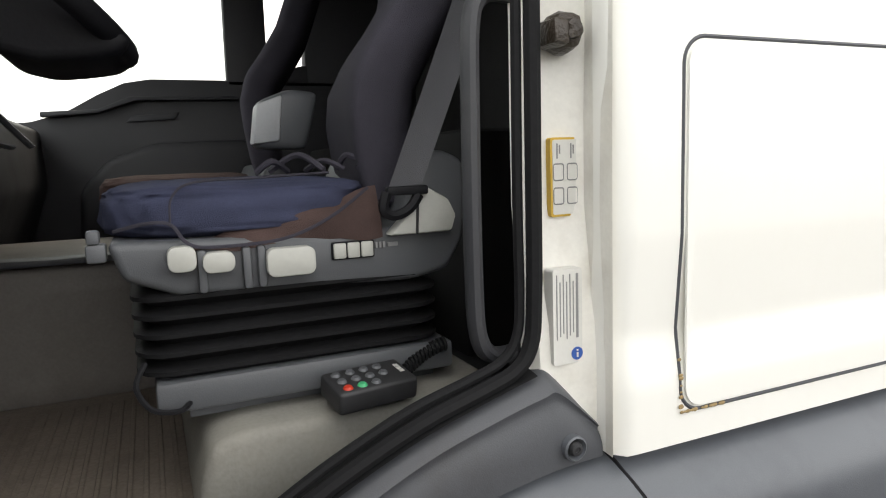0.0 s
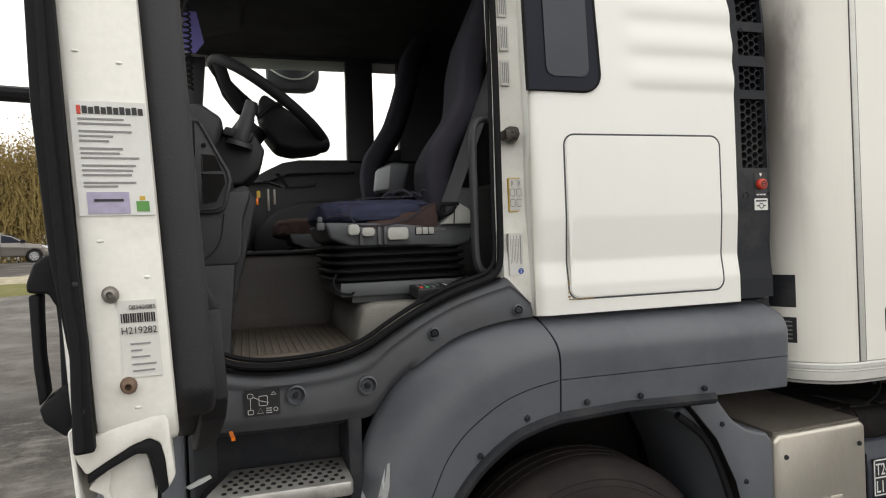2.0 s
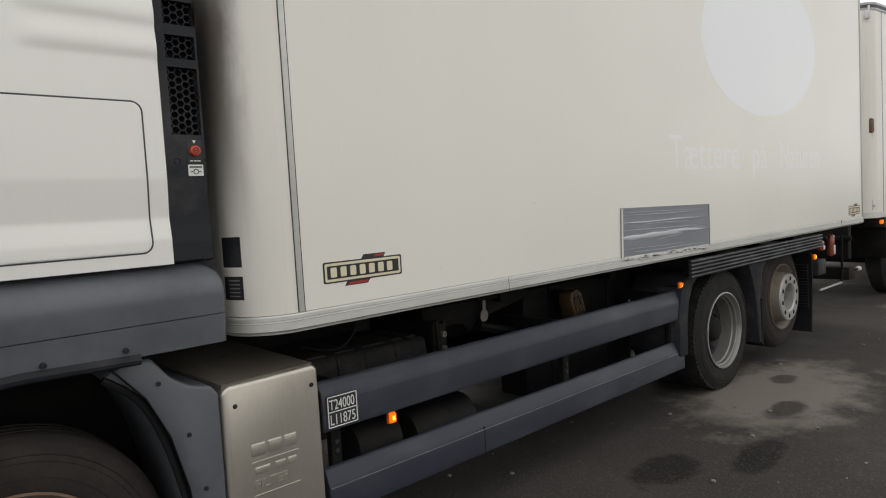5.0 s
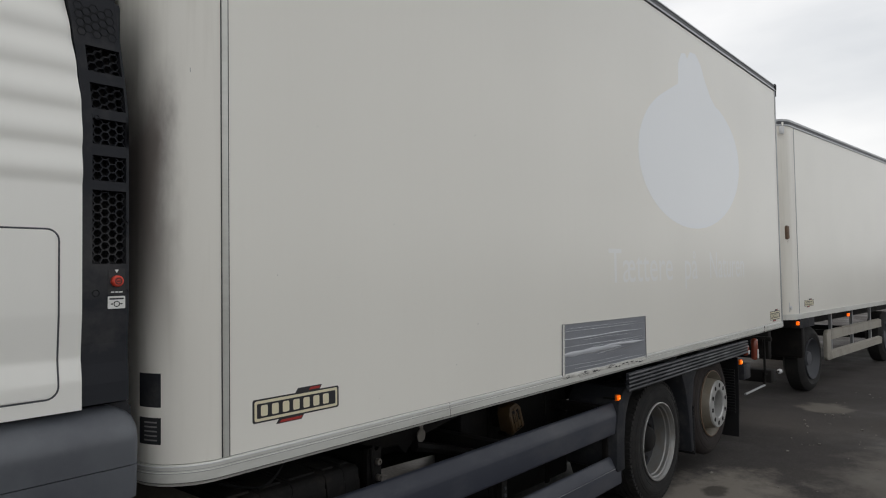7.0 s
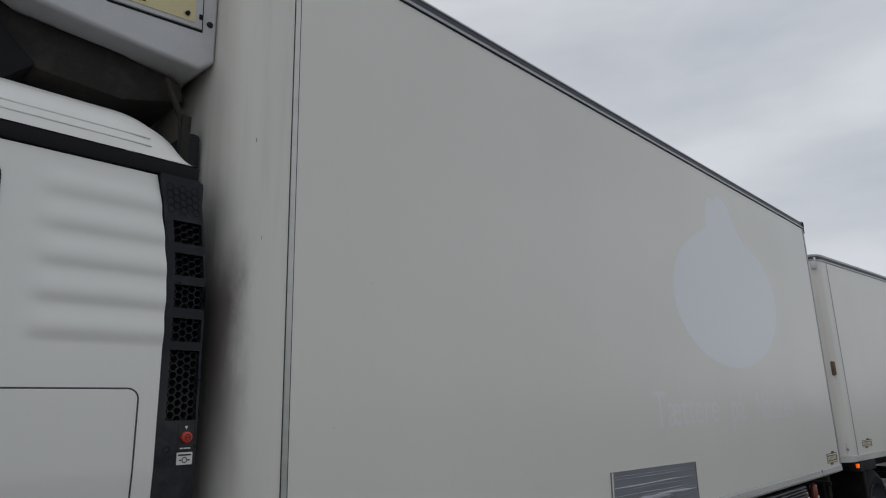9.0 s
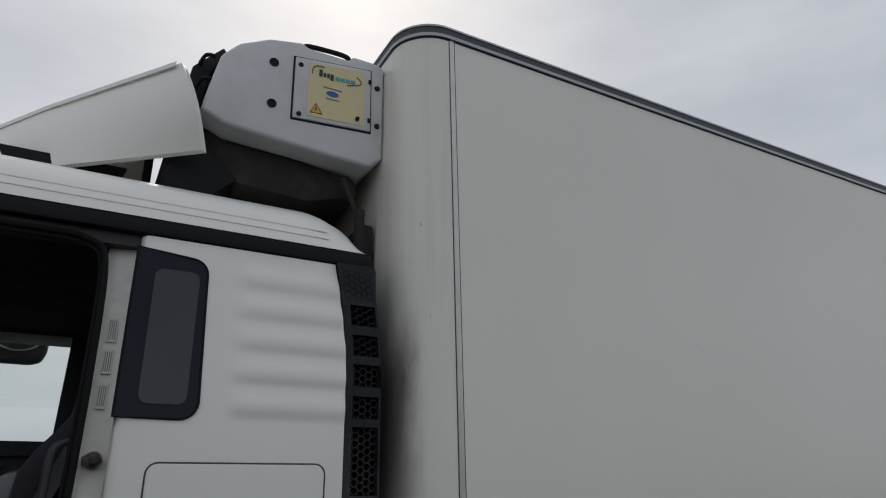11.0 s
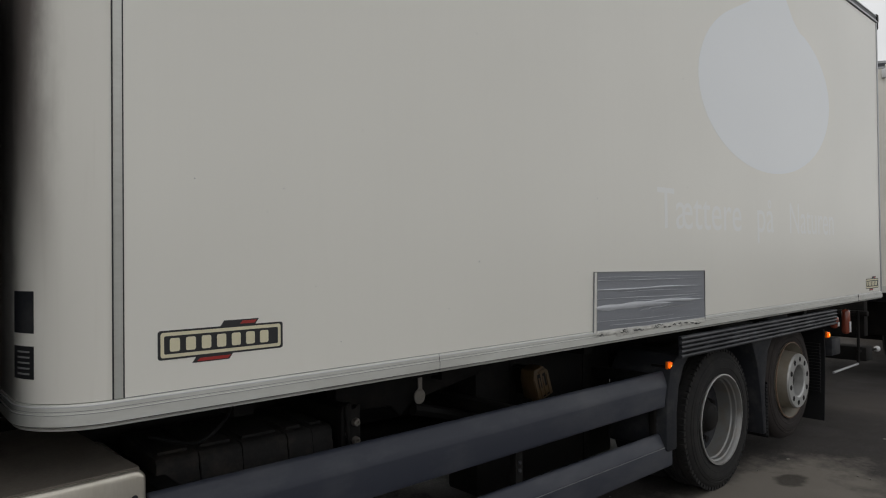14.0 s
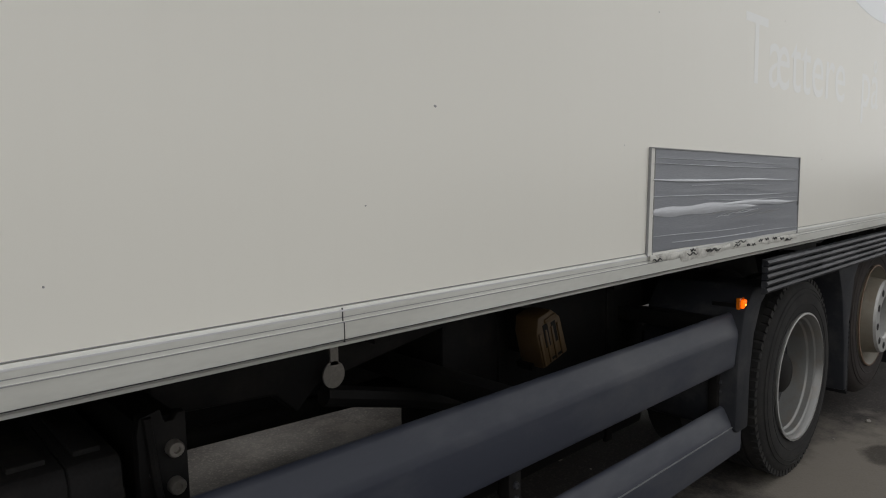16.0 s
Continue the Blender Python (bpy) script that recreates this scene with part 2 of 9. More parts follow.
TYRE_DUSTY = mat("tyre_dusty", (0.028, 0.0235, 0.0225), 0.8, var=0.25, scale=7.0, bump=0.2, dirt=(0.062, 0.050, 0.042), dirt_amount=0.5, dirt_scale=6.0, spec=0.2)
PLATE_BROWN = mat("dusty_plate", (0.125, 0.108, 0.09), 0.75, var=0.2, scale=8.0, bump=0.15, dirt=(0.06, 0.05, 0.04), dirt_amount=0.5, dirt_scale=8.0)
RUST = mat("rusty_steel", (0.16, 0.10, 0.065), 0.7, var=0.3, scale=20.0, bump=0.3)
BOLT = mat("dull_steel", (0.24, 0.22, 0.20), 0.45, metal=0.7, var=0.2, bump=0.1)
STAINLESS = mat("brushed_stainless", (0.58, 0.545, 0.475), 0.36, metal=0.75, var=0.06, bump=0.03, dirt=(0.36, 0.31, 0.24), dirt_amount=0.4, dirt_scale=4.0, stretch=(1, 1, 0.25))
STEP_ALU = mat("step_aluminium", (0.50, 0.49, 0.46), 0.4, metal=0.6, var=0.1, bump=0.1, dirt=(0.15, 0.13, 0.11), dirt_amount=0.6, dirt_scale=14.0)
CABIN = mat("cabin_dark", (0.040, 0.040, 0.044), 0.6, var=0.1, fine=400.0, bump=0.1)
CABIN_GREY = mat("cabin_grey", (0.036, 0.037, 0.042), 0.55, var=0.08, fine=500.0, bump=0.12, dirt=(0.11, 0.105, 0.095), dirt_amount=0.25, dirt_scale=5.0)
DOOR_TRIM = mat("door_trim", (0.019, 0.019, 0.022), 0.6, var=0.08, fine=450.0, bump=0.15)
HEADLINER = mat("headliner", (0.018, 0.018, 0.019), 0.9, var=0.15, fine=300.0, bump=0.1)
TUNNEL = mat("tunnel_rubber", (0.155, 0.142, 0.130), 0.75, var=0.12, scale=8.0, bump=0.12, dirt=(0.10, 0.088, 0.076), dirt_amount=0.5, dirt_scale=6.0)
MAT_FLOOR = mat("floor_mat", (0.165, 0.136, 0.110), 0.8, var=0.25, scale=12.0, bump=0.3, dirt=(0.11, 0.087, 0.067), dirt_amount=0.6, dirt_scale=10.0)
PLINTH = mat("dirty_plinth", (0.25, 0.24, 0.215), 0.7, var=0.15, scale=9.0, bump=0.15, dirt=(0.30, 0.28, 0.24), dirt_amount=0.6, dirt_scale=7.0)
SEAT_GREY = mat("seat_plastic", (0.105, 0.110, 0.118), 0.45, var=0.06, fine=500.0, bump=0.1)
GREASE = mat("brown_grease", (0.030, 0.021, 0.014), 0.35, var=0.4, scale=60.0, fine=200.0, bump=0.6)
KNOB = mat("pale_knob", (0.50, 0.50, 0.46), 0.4, var=0.05, bump=0.02)
FABRIC = mat("seat_fabric", (0.050, 0.047, 0.060), 0.95, var=0.25, scale=14.0, fine=700.0, bump=0.4, spec=0.2)
JEANS = mat("blue_cloth", (0.050, 0.056, 0.098), 0.95, var=0.3, scale=16.0, fine=800.0, bump=0.5, spec=0.2)
BROWN_CLOTH = mat("brown_cloth", (0.085, 0.055, 0.050), 0.95, var=0.3, scale=18.0, fine=800.0, bump=0.5, spec=0.2)
WEB = mat("belt_webbing", (0.13, 0.13, 0.14), 0.85, var=0.1, fine=900.0, bump=0.4, spec=0.2)
ARM_PALE = mat("pale_armrest", (0.46, 0.47, 0.48), 0.5, var=0.05, bump=0.05)
REMOTE = mat("remote_black", (0.030, 0.030, 0.032), 0.5, var=0.1, bump=0.05)
RED = mat("red_plastic", (0.62, 0.05, 0.025), 0.4, var=0.06, bump=0.02)
GREEN_BTN = mat("green_plastic", (0.05, 0.42, 0.18), 0.4, var=0.06, bump=0.02)
AMBER = mat("amber_lens", (0.90, 0.20, 0.01), 0.2, var=0.05, bump=0.0, coat=0.5)
AMBER_LIT = mat("amber_lamp_lit", (1.0, 0.14, 0.005), 0.3, var=0.03, bump=0.0, emit=0.7)
LAMP_CORE = mat("amber_lamp_core", (1.0, 0.42, 0.06), 0.3, var=0.03, bump=0.0, emit=1.6)
HEADLENS = mat("headlamp_lens", (0.62, 0.50, 0.36), 0.2, var=0.1, bump=0.0, coat=0.4)
HEADLAMP = mat("headlamp_lit", (1.0, 0.78, 0.45), 0.3, var=0.03, bump=0.0, emit=0.3)
RED_LENS = mat("red_lens", (0.26, 0.06, 0.035), 0.25, var=0.05, bump=0.0, coat=0.4)
PAPER = mat("label_white", (0.76, 0.76, 0.73), 0.5, var=0.03, bump=0.02, dirt=(0.5, 0.48, 0.42), dirt_amount=0.25, dirt_scale=20.0)
PAPER_DIM = mat("label_grey", (0.69, 0.68, 0.64), 0.5, var=0.04, bump=0.02)
LABEL_YELLOW = mat("label_yellow", (0.66, 0.42, 0.06), 0.5, var=0.08, bump=0.02)
PANEL_YELLOW = mat("panel_yellow", (0.70, 0.61, 0.34), 0.5, var=0.05, scale=3.0, bump=0.02)
INK = mat("ink_black", (0.02, 0.02, 0.022), 0.5, var=0.1, bump=0.0)
INK_GREY = mat("ink_grey", (0.26, 0.26, 0.26), 0.6, var=0.1, bump=0.0)
INK_BLUE = mat("ink_blue", (0.03, 0.10, 0.38), 0.5, var=0.05, bump=0.0)
INK_TEAL = mat("ink_teal", (0.04, 0.36, 0.42), 0.5, var=0.05, bump=0.0)
INK_GREEN = mat("ink_green", (0.10, 0.30, 0.07), 0.5, var=0.05, bump=0.0)
INK_LILAC = mat("ink_lilac", (0.42, 0.38, 0.52), 0.5, var=0.15, scale=60.0, bump=0.0)
EMBLEM_CREAM = mat("emblem_cream", (0.72, 0.66, 0.47), 0.4, var=0.03, bump=0.01)
EMBLEM_RED = mat("emblem_red", (0.36, 0.03, 0.025), 0.4, var=0.05, bump=0.01)
TAPE = mat("silver_tape", (0.25, 0.262, 0.288), 0.42, metal=0.35, var=0.12, scale=5.0, bump=0.12, stretch=(0.25, 1, 3))
# same tape, coloured brighter for creases that catch the light
TAPE_HIGHLIGHT = mat("silver_tape_highlight", (0.54, 0.555, 0.59), 0.38, metal=0.35, var=0.12, scale=7.0, bump=0.1, stretch=(0.25, 1, 2))
SEALANT = mat("old_sealant", (0.58, 0.57, 0.53), 0.7, var=0.2, scale=30.0, bump=0.4, dirt=(0.13, 0.115, 0.10), dirt_amount=0.7, dirt_scale=24.0)
UNIT_WHITE = mat("unit_white", (0.62, 0.62, 0.63), 0.4, var=0.03, bump=0.03, dirt=(0.38, 0.36, 0.33), dirt_amount=0.3, dirt_scale=4.0)
# underside of the cooling unit, coloured much darker than its housing
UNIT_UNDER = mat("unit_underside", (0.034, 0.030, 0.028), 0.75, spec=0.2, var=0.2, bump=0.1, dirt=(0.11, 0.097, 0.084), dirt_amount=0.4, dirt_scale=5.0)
CHOCK = mat("chock_yellow", (0.075, 0.042, 0.014), 0.6, var=0.15, bump=0.1, dirt=(0.08, 0.05, 0.03), dirt_amount=0.7, dirt_scale=12.0)
PENNANT = mat("pennant_violet", (0.16, 0.14, 0.40), 0.8, var=0.1, bump=0.1)
TINTED = mat("tinted_glass", (0.015, 0.018, 0.028), 0.1, var=0.05, bump=0.0, spec=0.12)
TINTED_PANE = mat("tinted_pane", (0.030, 0.034, 0.044), 0.05, var=0.06, bump=0.0, spec=0.4)
GLASS = glass("clear_glass", (0.93, 0.96, 0.95))
CAR_PAINT = mat("car_paint_taupe", (0.20, 0.18, 0.165), 0.25, metal=0.4, var=0.03, bump=0.0, coat=0.6)
CAR_PAINT_BLUE = mat("car_paint_steel", (0.30, 0.33, 0.36), 0.25, metal=0.4, var=0.03, bump=0.0, coat=0.6)
BUSH = mat("bare_bush", (0.29, 0.215, 0.085), 0.9, var=0.45, scale=3.0, fine=20.0, bump=0.0, spec=0.1)
GRASS = mat("winter_grass", (0.13, 0.125, 0.05), 0.95, var=0.35, scale=3.0, fine=40.0, bump=0.3, spec=0.1)
STRAW = mat("dry_gravel_verge", (0.30, 0.275, 0.21), 0.95, var=0.35, scale=4.0, fine=30.0, bump=0.3, spec=0.1, dirt=(0.16, 0.15, 0.07), dirt_amount=0.5, dirt_scale=1.5)
GRIT = mat("dark_grit", (0.035, 0.032, 0.030), 0.85, var=0.4, scale=30.0, bump=0.2)
STONE = mat("loose_stone", (0.20, 0.185, 0.165), 0.85, var=0.4, scale=30.0, bump=0.2)


def asphalt():
    m = mat("wet_asphalt", (0.046, 0.0415, 0.040), 0.85, spec=0.12, var=0.28, scale=1.1, fine=90.0, bump=0.5, dirt=(0.068, 0.061, 0.054), dirt_amount=0.55, dirt_scale=0.8, rough_var=0.45)
    n, l = m.node_tree.nodes, m.node_tree.links
    b = n["Principled BSDF"]
    base = b.inputs["Base Color"].links[0].from_socket
    co = n["Texture Coordinate"]
    # a worn pale patch of old concrete beside the drive axle, and small darker oil stains
    prev = base
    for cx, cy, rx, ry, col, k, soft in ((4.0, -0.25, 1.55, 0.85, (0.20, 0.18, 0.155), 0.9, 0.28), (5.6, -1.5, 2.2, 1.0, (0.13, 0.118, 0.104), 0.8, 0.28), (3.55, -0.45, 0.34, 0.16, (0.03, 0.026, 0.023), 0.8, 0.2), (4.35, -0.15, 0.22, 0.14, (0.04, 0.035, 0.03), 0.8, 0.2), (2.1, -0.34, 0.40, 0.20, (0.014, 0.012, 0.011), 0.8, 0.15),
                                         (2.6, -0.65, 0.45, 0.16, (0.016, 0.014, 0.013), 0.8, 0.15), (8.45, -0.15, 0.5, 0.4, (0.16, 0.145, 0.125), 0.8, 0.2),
                                         # broad darker area under and beyond the truck, then the paler yard
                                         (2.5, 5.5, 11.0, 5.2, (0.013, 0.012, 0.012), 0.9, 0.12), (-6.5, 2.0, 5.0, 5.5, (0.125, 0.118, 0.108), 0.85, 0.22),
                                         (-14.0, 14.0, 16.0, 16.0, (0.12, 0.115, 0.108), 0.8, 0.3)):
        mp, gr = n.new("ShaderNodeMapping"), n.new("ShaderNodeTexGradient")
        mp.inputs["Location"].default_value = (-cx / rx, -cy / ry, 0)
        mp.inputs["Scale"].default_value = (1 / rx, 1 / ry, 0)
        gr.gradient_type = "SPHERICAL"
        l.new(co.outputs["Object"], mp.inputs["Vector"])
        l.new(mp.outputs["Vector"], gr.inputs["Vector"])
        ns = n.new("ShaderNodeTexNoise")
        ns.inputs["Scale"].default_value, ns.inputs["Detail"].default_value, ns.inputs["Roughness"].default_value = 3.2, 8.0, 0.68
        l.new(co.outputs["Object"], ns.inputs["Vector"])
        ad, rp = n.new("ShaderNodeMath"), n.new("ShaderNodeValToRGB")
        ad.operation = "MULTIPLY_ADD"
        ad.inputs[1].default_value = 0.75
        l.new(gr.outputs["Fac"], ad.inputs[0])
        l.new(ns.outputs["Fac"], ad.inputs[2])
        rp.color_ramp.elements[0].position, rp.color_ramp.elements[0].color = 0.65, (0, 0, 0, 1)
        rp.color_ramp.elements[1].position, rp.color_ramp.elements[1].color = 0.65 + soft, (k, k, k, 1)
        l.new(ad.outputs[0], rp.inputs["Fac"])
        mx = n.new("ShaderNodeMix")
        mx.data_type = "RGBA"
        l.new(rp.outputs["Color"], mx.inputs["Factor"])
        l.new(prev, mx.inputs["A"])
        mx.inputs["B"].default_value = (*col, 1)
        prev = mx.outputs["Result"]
    # cracks
    vo, cr, mx = n.new("ShaderNodeTexVoronoi"), n.new("ShaderNodeValToRGB"), n.new("ShaderNodeMix")
    vo.feature = "DISTANCE_TO_EDGE"
    vo.inputs["Scale"].default_value = 3.2
    wob, wa = n.new("ShaderNodeTexNoise"), n.new("ShaderNodeVectorMath")
    wob.inputs["Scale"].default_value, wob.inputs["Detail"].default_value = 2.5, 5.0
    l.new(co.outputs["Object"], wob.inputs["Vector"])
    wa.operation = "ADD"
    l.new(co.outputs["Object"], wa.inputs[0])
    l.new(wob.outputs["Color"], wa.inputs[1])
    l.new(wa.outputs["Vector"], vo.inputs["Vector"])
    cr.color_ramp.elements[0].position, cr.color_ramp.elements[0].color = 0.0, (0.75, 0.75, 0.75, 1)
    cr.color_ramp.elements[1].position, cr.color_ramp.elements[1].color = 0.014, (0, 0, 0, 1)
    l.new(vo.outputs["Distance"], cr.inputs["Fac"])
    mx.data_type = "RGBA"
    # the crazed part of the yard lies off the truck's front, broken up by patches
    sx, far, patch, both, all_ = n.new("ShaderNodeSeparateXYZ"), n.new("ShaderNodeMapRange"), n.new("ShaderNodeMapRange"), n.new("ShaderNodeMath"), n.new("ShaderNodeMath")
    l.new(co.outputs["Object"], sx.inputs["Vector"])
    far.inputs["From Min"].default_value, far.inputs["From Max"].default_value = -2.4, -2.9
    l.new(sx.outputs["X"], far.inputs["Value"])
    big = n.new("ShaderNodeTexNoise")
    big.inputs["Scale"].default_value, big.inputs["Detail"].default_value = 0.55, 3.0
    l.new(co.outputs["Object"], big.inputs["Vector"])
    patch.inputs["From Min"].default_value, patch.inputs["From Max"].default_value = 0.42, 0.55
    l.new(big.outputs["Fac"], patch.inputs["Value"])
    both.operation = all_.operation = "MULTIPLY"
    l.new(far.outputs["Result"], both.inputs[0])
    l.new(patch.outputs["Result"], both.inputs[1])
    l.new(both.outputs[0], all_.inputs[0])
    l.new(cr.outputs["Color"], all_.inputs[1])
    l.new(all_.outputs[0], mx.inputs["Factor"])
    l.new(prev, mx.inputs["A"])
    mx.inputs["B"].default_value = (0.022, 0.020, 0.018, 1)
    # stone chips in the wearing course
    chip, lit, mc = n.new("ShaderNodeTexVoronoi"), n.new("ShaderNodeMapRange"), n.new("ShaderNodeMix")
    chip.inputs["Scale"].default_value = 110.0
    l.new(co.outputs["Object"], chip.inputs["Vector"])
    tone = n.new("ShaderNodeSeparateColor")
    l.new(chip.outputs["Color"], tone.inputs["Color"])
    lit.inputs["From Min"].default_value, lit.inputs["From Max"].default_value = 0.72, 1.0
    lit.inputs["To Max"].default_value = 0.28
    l.new(tone.outputs[0], lit.inputs["Value"])
    mc.data_type = "RGBA"
    l.new(lit.outputs["Result"], mc.inputs["Factor"])
    l.new(mx.outputs["Result"], mc.inputs["A"])
    mc.inputs["B"].default_value = (0.15, 0.135, 0.12, 1)
    l.new(mc.outputs["Result"], b.inputs["Base Color"])
    return m


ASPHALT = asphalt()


# ---- building helpers ----
def bevel(bm, verts, r, seg=2):
    edges = list({e for v in verts for e in v.link_edges})
    if r > 0:
        bmesh.ops.bevel(bm, geom=edges, offset=r, segments=seg, profile=0.5, affect="EDGES", clamp_overlap=True)


def box(bm, x0, x1, y0, y1, z0, z1, r=0.0, seg=2, m=None):
    out = bmesh.ops.create_cube(bm, size=1.0)["verts"]
    for v in out:
        v.co = Vector((x0 + (v.co.x + 0.5) * (x1 - x0), y0 + (v.co.y + 0.5) * (y1 - y0), z0 + (v.co.z + 0.5) * (z1 - z0)))
        if m:
            v.co = m @ v.co
    bevel(bm, out, r, seg)
    return bm


def prism(bm, pts, axis, a, b, r=0.0, seg=2, m=None):
    """A polygon pushed from a to b along an axis; pts are (x, z) for 'y', (y, z) for 'x', (x, y) for 'z'."""
    def place(p, h):
        q = Vector({"y": (p[0], h, p[1]), "x": (h, p[0], p[1]), "z": (p[0], p[1], h)}[axis])
        return m @ q if m else q
    lo = [bm.verts.new(place(p, a)) for p in pts]
    hi = [bm.verts.new(place(p, b)) for p in pts]
    k = len(pts)
    faces = [bm.faces.new(lo), bm.faces.new(hi[::-1])] + [bm.faces.new((lo[i], hi[i], hi[(i + 1) % k], lo[(i + 1) % k])) for i in range(k)]
    bmesh.ops.recalc_face_normals(bm, faces=faces)
    bevel(bm, lo + hi, r, seg)
    return bm


def tube(bm, pts, r, n=8, closed=False, flat=None):
    """A round tube, or an oval one with flat=(along, across), through pts."""
    P = [Vector(p) for p in pts]
    k = len(P)
    rings, up = [], None
    for i in range(k):
        d = (P[(i + 1) % k] - P[i - 1]) if closed or 0 < i < k - 1 else (P[1] - P[0] if i == 0 else P[-1] - P[-2])
        d.normalize()
        if up is None:
            up = Vector((0, 0, 1)) if abs(d.z) < 0.9 else Vector((1, 0, 0))
        s = d.cross(up).normalized()
        up = s.cross(d).normalized()
        ra, rb = flat if flat else (r, r)
        rings.append([bm.verts.new(P[i] + s * (ra * math.cos(2 * math.pi * j / n)) + up * (rb * math.sin(2 * math.pi * j / n))) for j in range(n)])
    for i in range(k if closed else k - 1):
        a, b = rings[i], rings[(i + 1) % k]
        for j in range(n):
            bm.faces.new((a[j], a[(j + 1) % n], b[(j + 1) % n], b[j]))
    if not closed:
        bm.faces.new(rings[0][::-1])
        bm.faces.new(rings[-1])
    return bm


def smooth_path(pts, steps=6, closed=False):
    """Catmull-Rom through pts."""
    P, k, out = [Vector(p) for p in pts], len(pts), []
    for i in range(k if closed else k - 1):
        g = lambda j: P[j % k] if closed else P[max(0, min(k - 1, j))]
        p0, p1, p2, p3 = g(i - 1), g(i), g(i + 1), g(i + 2)
        for s in range(steps):
            t = s / steps
            out.append(0.5 * ((2 * p1) + (p2 - p0) * t + (2 * p0 - 5 * p1 + 4 * p2 - p3) * t * t + (3 * p1 - p0 - 3 * p2 + p3) * t ** 3))
    if not closed:
        out.append(P[-1])
    return out


def lathe(bm, profile, centre, axis="y", n=48, sign=1):
    """Profile of (radius, offset along the axis) turned round an axis through centre."""
    c = Vector(centre)
    rings = []
    for r, h in profile:
        ring = []
        for j in range(n):
            a = 2 * math.pi * j / n
            u, v = r * math.cos(a), r * math.sin(a)
            ring.append(bm.verts.new(c + Vector({"y": (u, h * sign, v), "x": (h * sign, u, v), "z": (u, v, h * sign)}[axis])))
        rings.append(ring)
    made = []
    for a, b in zip(rings, rings[1:]):
        for j in range(n):
            made.append(bm.faces.new((a[j], a[(j + 1) % n], b[(j + 1) % n], b[j])))
    bmesh.ops.remove_doubles(bm, verts=[v for ring in rings for v in ring], dist=1e-5)
    bmesh.ops.recalc_face_normals(bm, faces=[f for f in bm.faces if f.is_valid])
    return bm


def sheet(bm, f, nu, nv, thick=None):
    """A grid of f(u, v); thick: a vector by which its back lies behind it, with closed edges."""
    g = [[bm.verts.new(f(i / nu, j / nv)) for j in range(nv + 1)] for i in range(nu + 1)]
    for i in range(nu):
        for j in range(nv):
            bm.faces.new((g[i][j], g[i + 1][j], g[i + 1][j + 1], g[i][j + 1]))
    if thick:
        t = Vector(thick)
        h = [[bm.verts.new(v.co + t) for v in row] for row in g]
        for i in range(nu):
            for j in range(nv):
                bm.faces.new((h[i][j + 1], h[i + 1][j + 1], h[i + 1][j], h[i][j]))
        edge = [(i, 0) for i in range(nu)] + [(nu, j) for j in range(nv)] + [(i, nv) for i in range(nu, 0, -1)] + [(0, j) for j in range(nv, 0, -1)]
        for a, b in zip(edge, edge[1:] + edge[:1]):
            bm.faces.new((g[a[0]][a[1]], h[a[0]][a[1]], h[b[0]][b[1]], g[b[0]][b[1]]))
        bmesh.ops.recalc_face_normals(bm, faces=bm.faces[:])
    return bm


def blob(bm, c, r, n=12, m=None):
    out = bmesh.ops.create_icosphere(bm, subdivisions=2, radius=1.0)["verts"]
    for v in out:
        v.co = Vector((c[0] + v.co.x * r[0], c[1] + v.co.y * r[1], c[2] + v.co.z * r[2]))
        if m:
            v.co = m @ v.co
    return bm


def rounded(x0, x1, z0, z1, r, n=5):
    """Corner points of a rounded rectangle."""
    pts = []
    for cx, cz, a0 in ((x1 - r, z1 - r, 0), (x0 + r, z1 - r, 90), (x0 + r, z0 + r, 180), (x1 - r, z0 + r, 270)):
        pts += [(cx + r * math.cos(radians(a0 + 90 * i / n)), cz + r * math.sin(radians(a0 + 90 * i / n))) for i in range(n + 1)]
    return pts


def plate(bm, pts, axis, a, b, m=None):
    return prism(bm, pts, axis, a, b, 0.0, m=m)


def part(name, bm, material, parent=None, label="", angle=35):
    me = bpy.data.meshes.new(name)
    bm.normal_update()
    bm.to_mesh(me)
    bm.free()
    me.materials.append(material)
    me.polygons.foreach_set("use_smooth", [True] * len(me.polygons))
    me.set_sharp_from_angle(angle=radians(angle))
    ob = new(name, me)
    if parent:
        ob.parent = parent
        if parent.type == "EMPTY":
            ob.matrix_parent_inverse = parent.matrix_basis.inverted()
    return tagged(ob, label)


def thing(name, at, label, category, group=""):
    ob = new(name)
    ob.empty_display_size = 0.1
    ob.matrix_basis = Matrix.Translation(at)
    return tagged(ob, label, category, group)


def lettering(name, text, size, m, material, parent, depth=0.0006, stretch=1.0):
    """Flat letters; m carries the text's own x right, y up, z out of the surface."""
    cu = bpy.data.curves.new(name, "FONT")
    cu.body, cu.size, cu.extrude, cu.align_x, cu.align_y = text, size, depth, "LEFT", "BOTTOM_BASELINE"
    tmp = bpy.data.objects.new(name, cu)
    scene.collection.objects.link(tmp)
    bpy.context.view_layer.update()
    me = bpy.data.meshes.new_from_object(tmp)
    bpy.data.objects.remove(tmp)
    me.transform(m @ Matrix.Diagonal((stretch, 1, 1, 1)))
    me.materials.clear()
    me.materials.append(material)
    me.name = name
    ob = new(name, me)
    ob.parent = parent
    if parent and parent.type == "EMPTY":
        ob.matrix_parent_inverse = parent.matrix_basis.inverted()
    return ob


def side_text(x, y, z):
    """Letters on a surface that faces -y."""
    return Matrix.Translation((x, y, z)) @ Matrix.Rotation(radians(90), 4, "X")


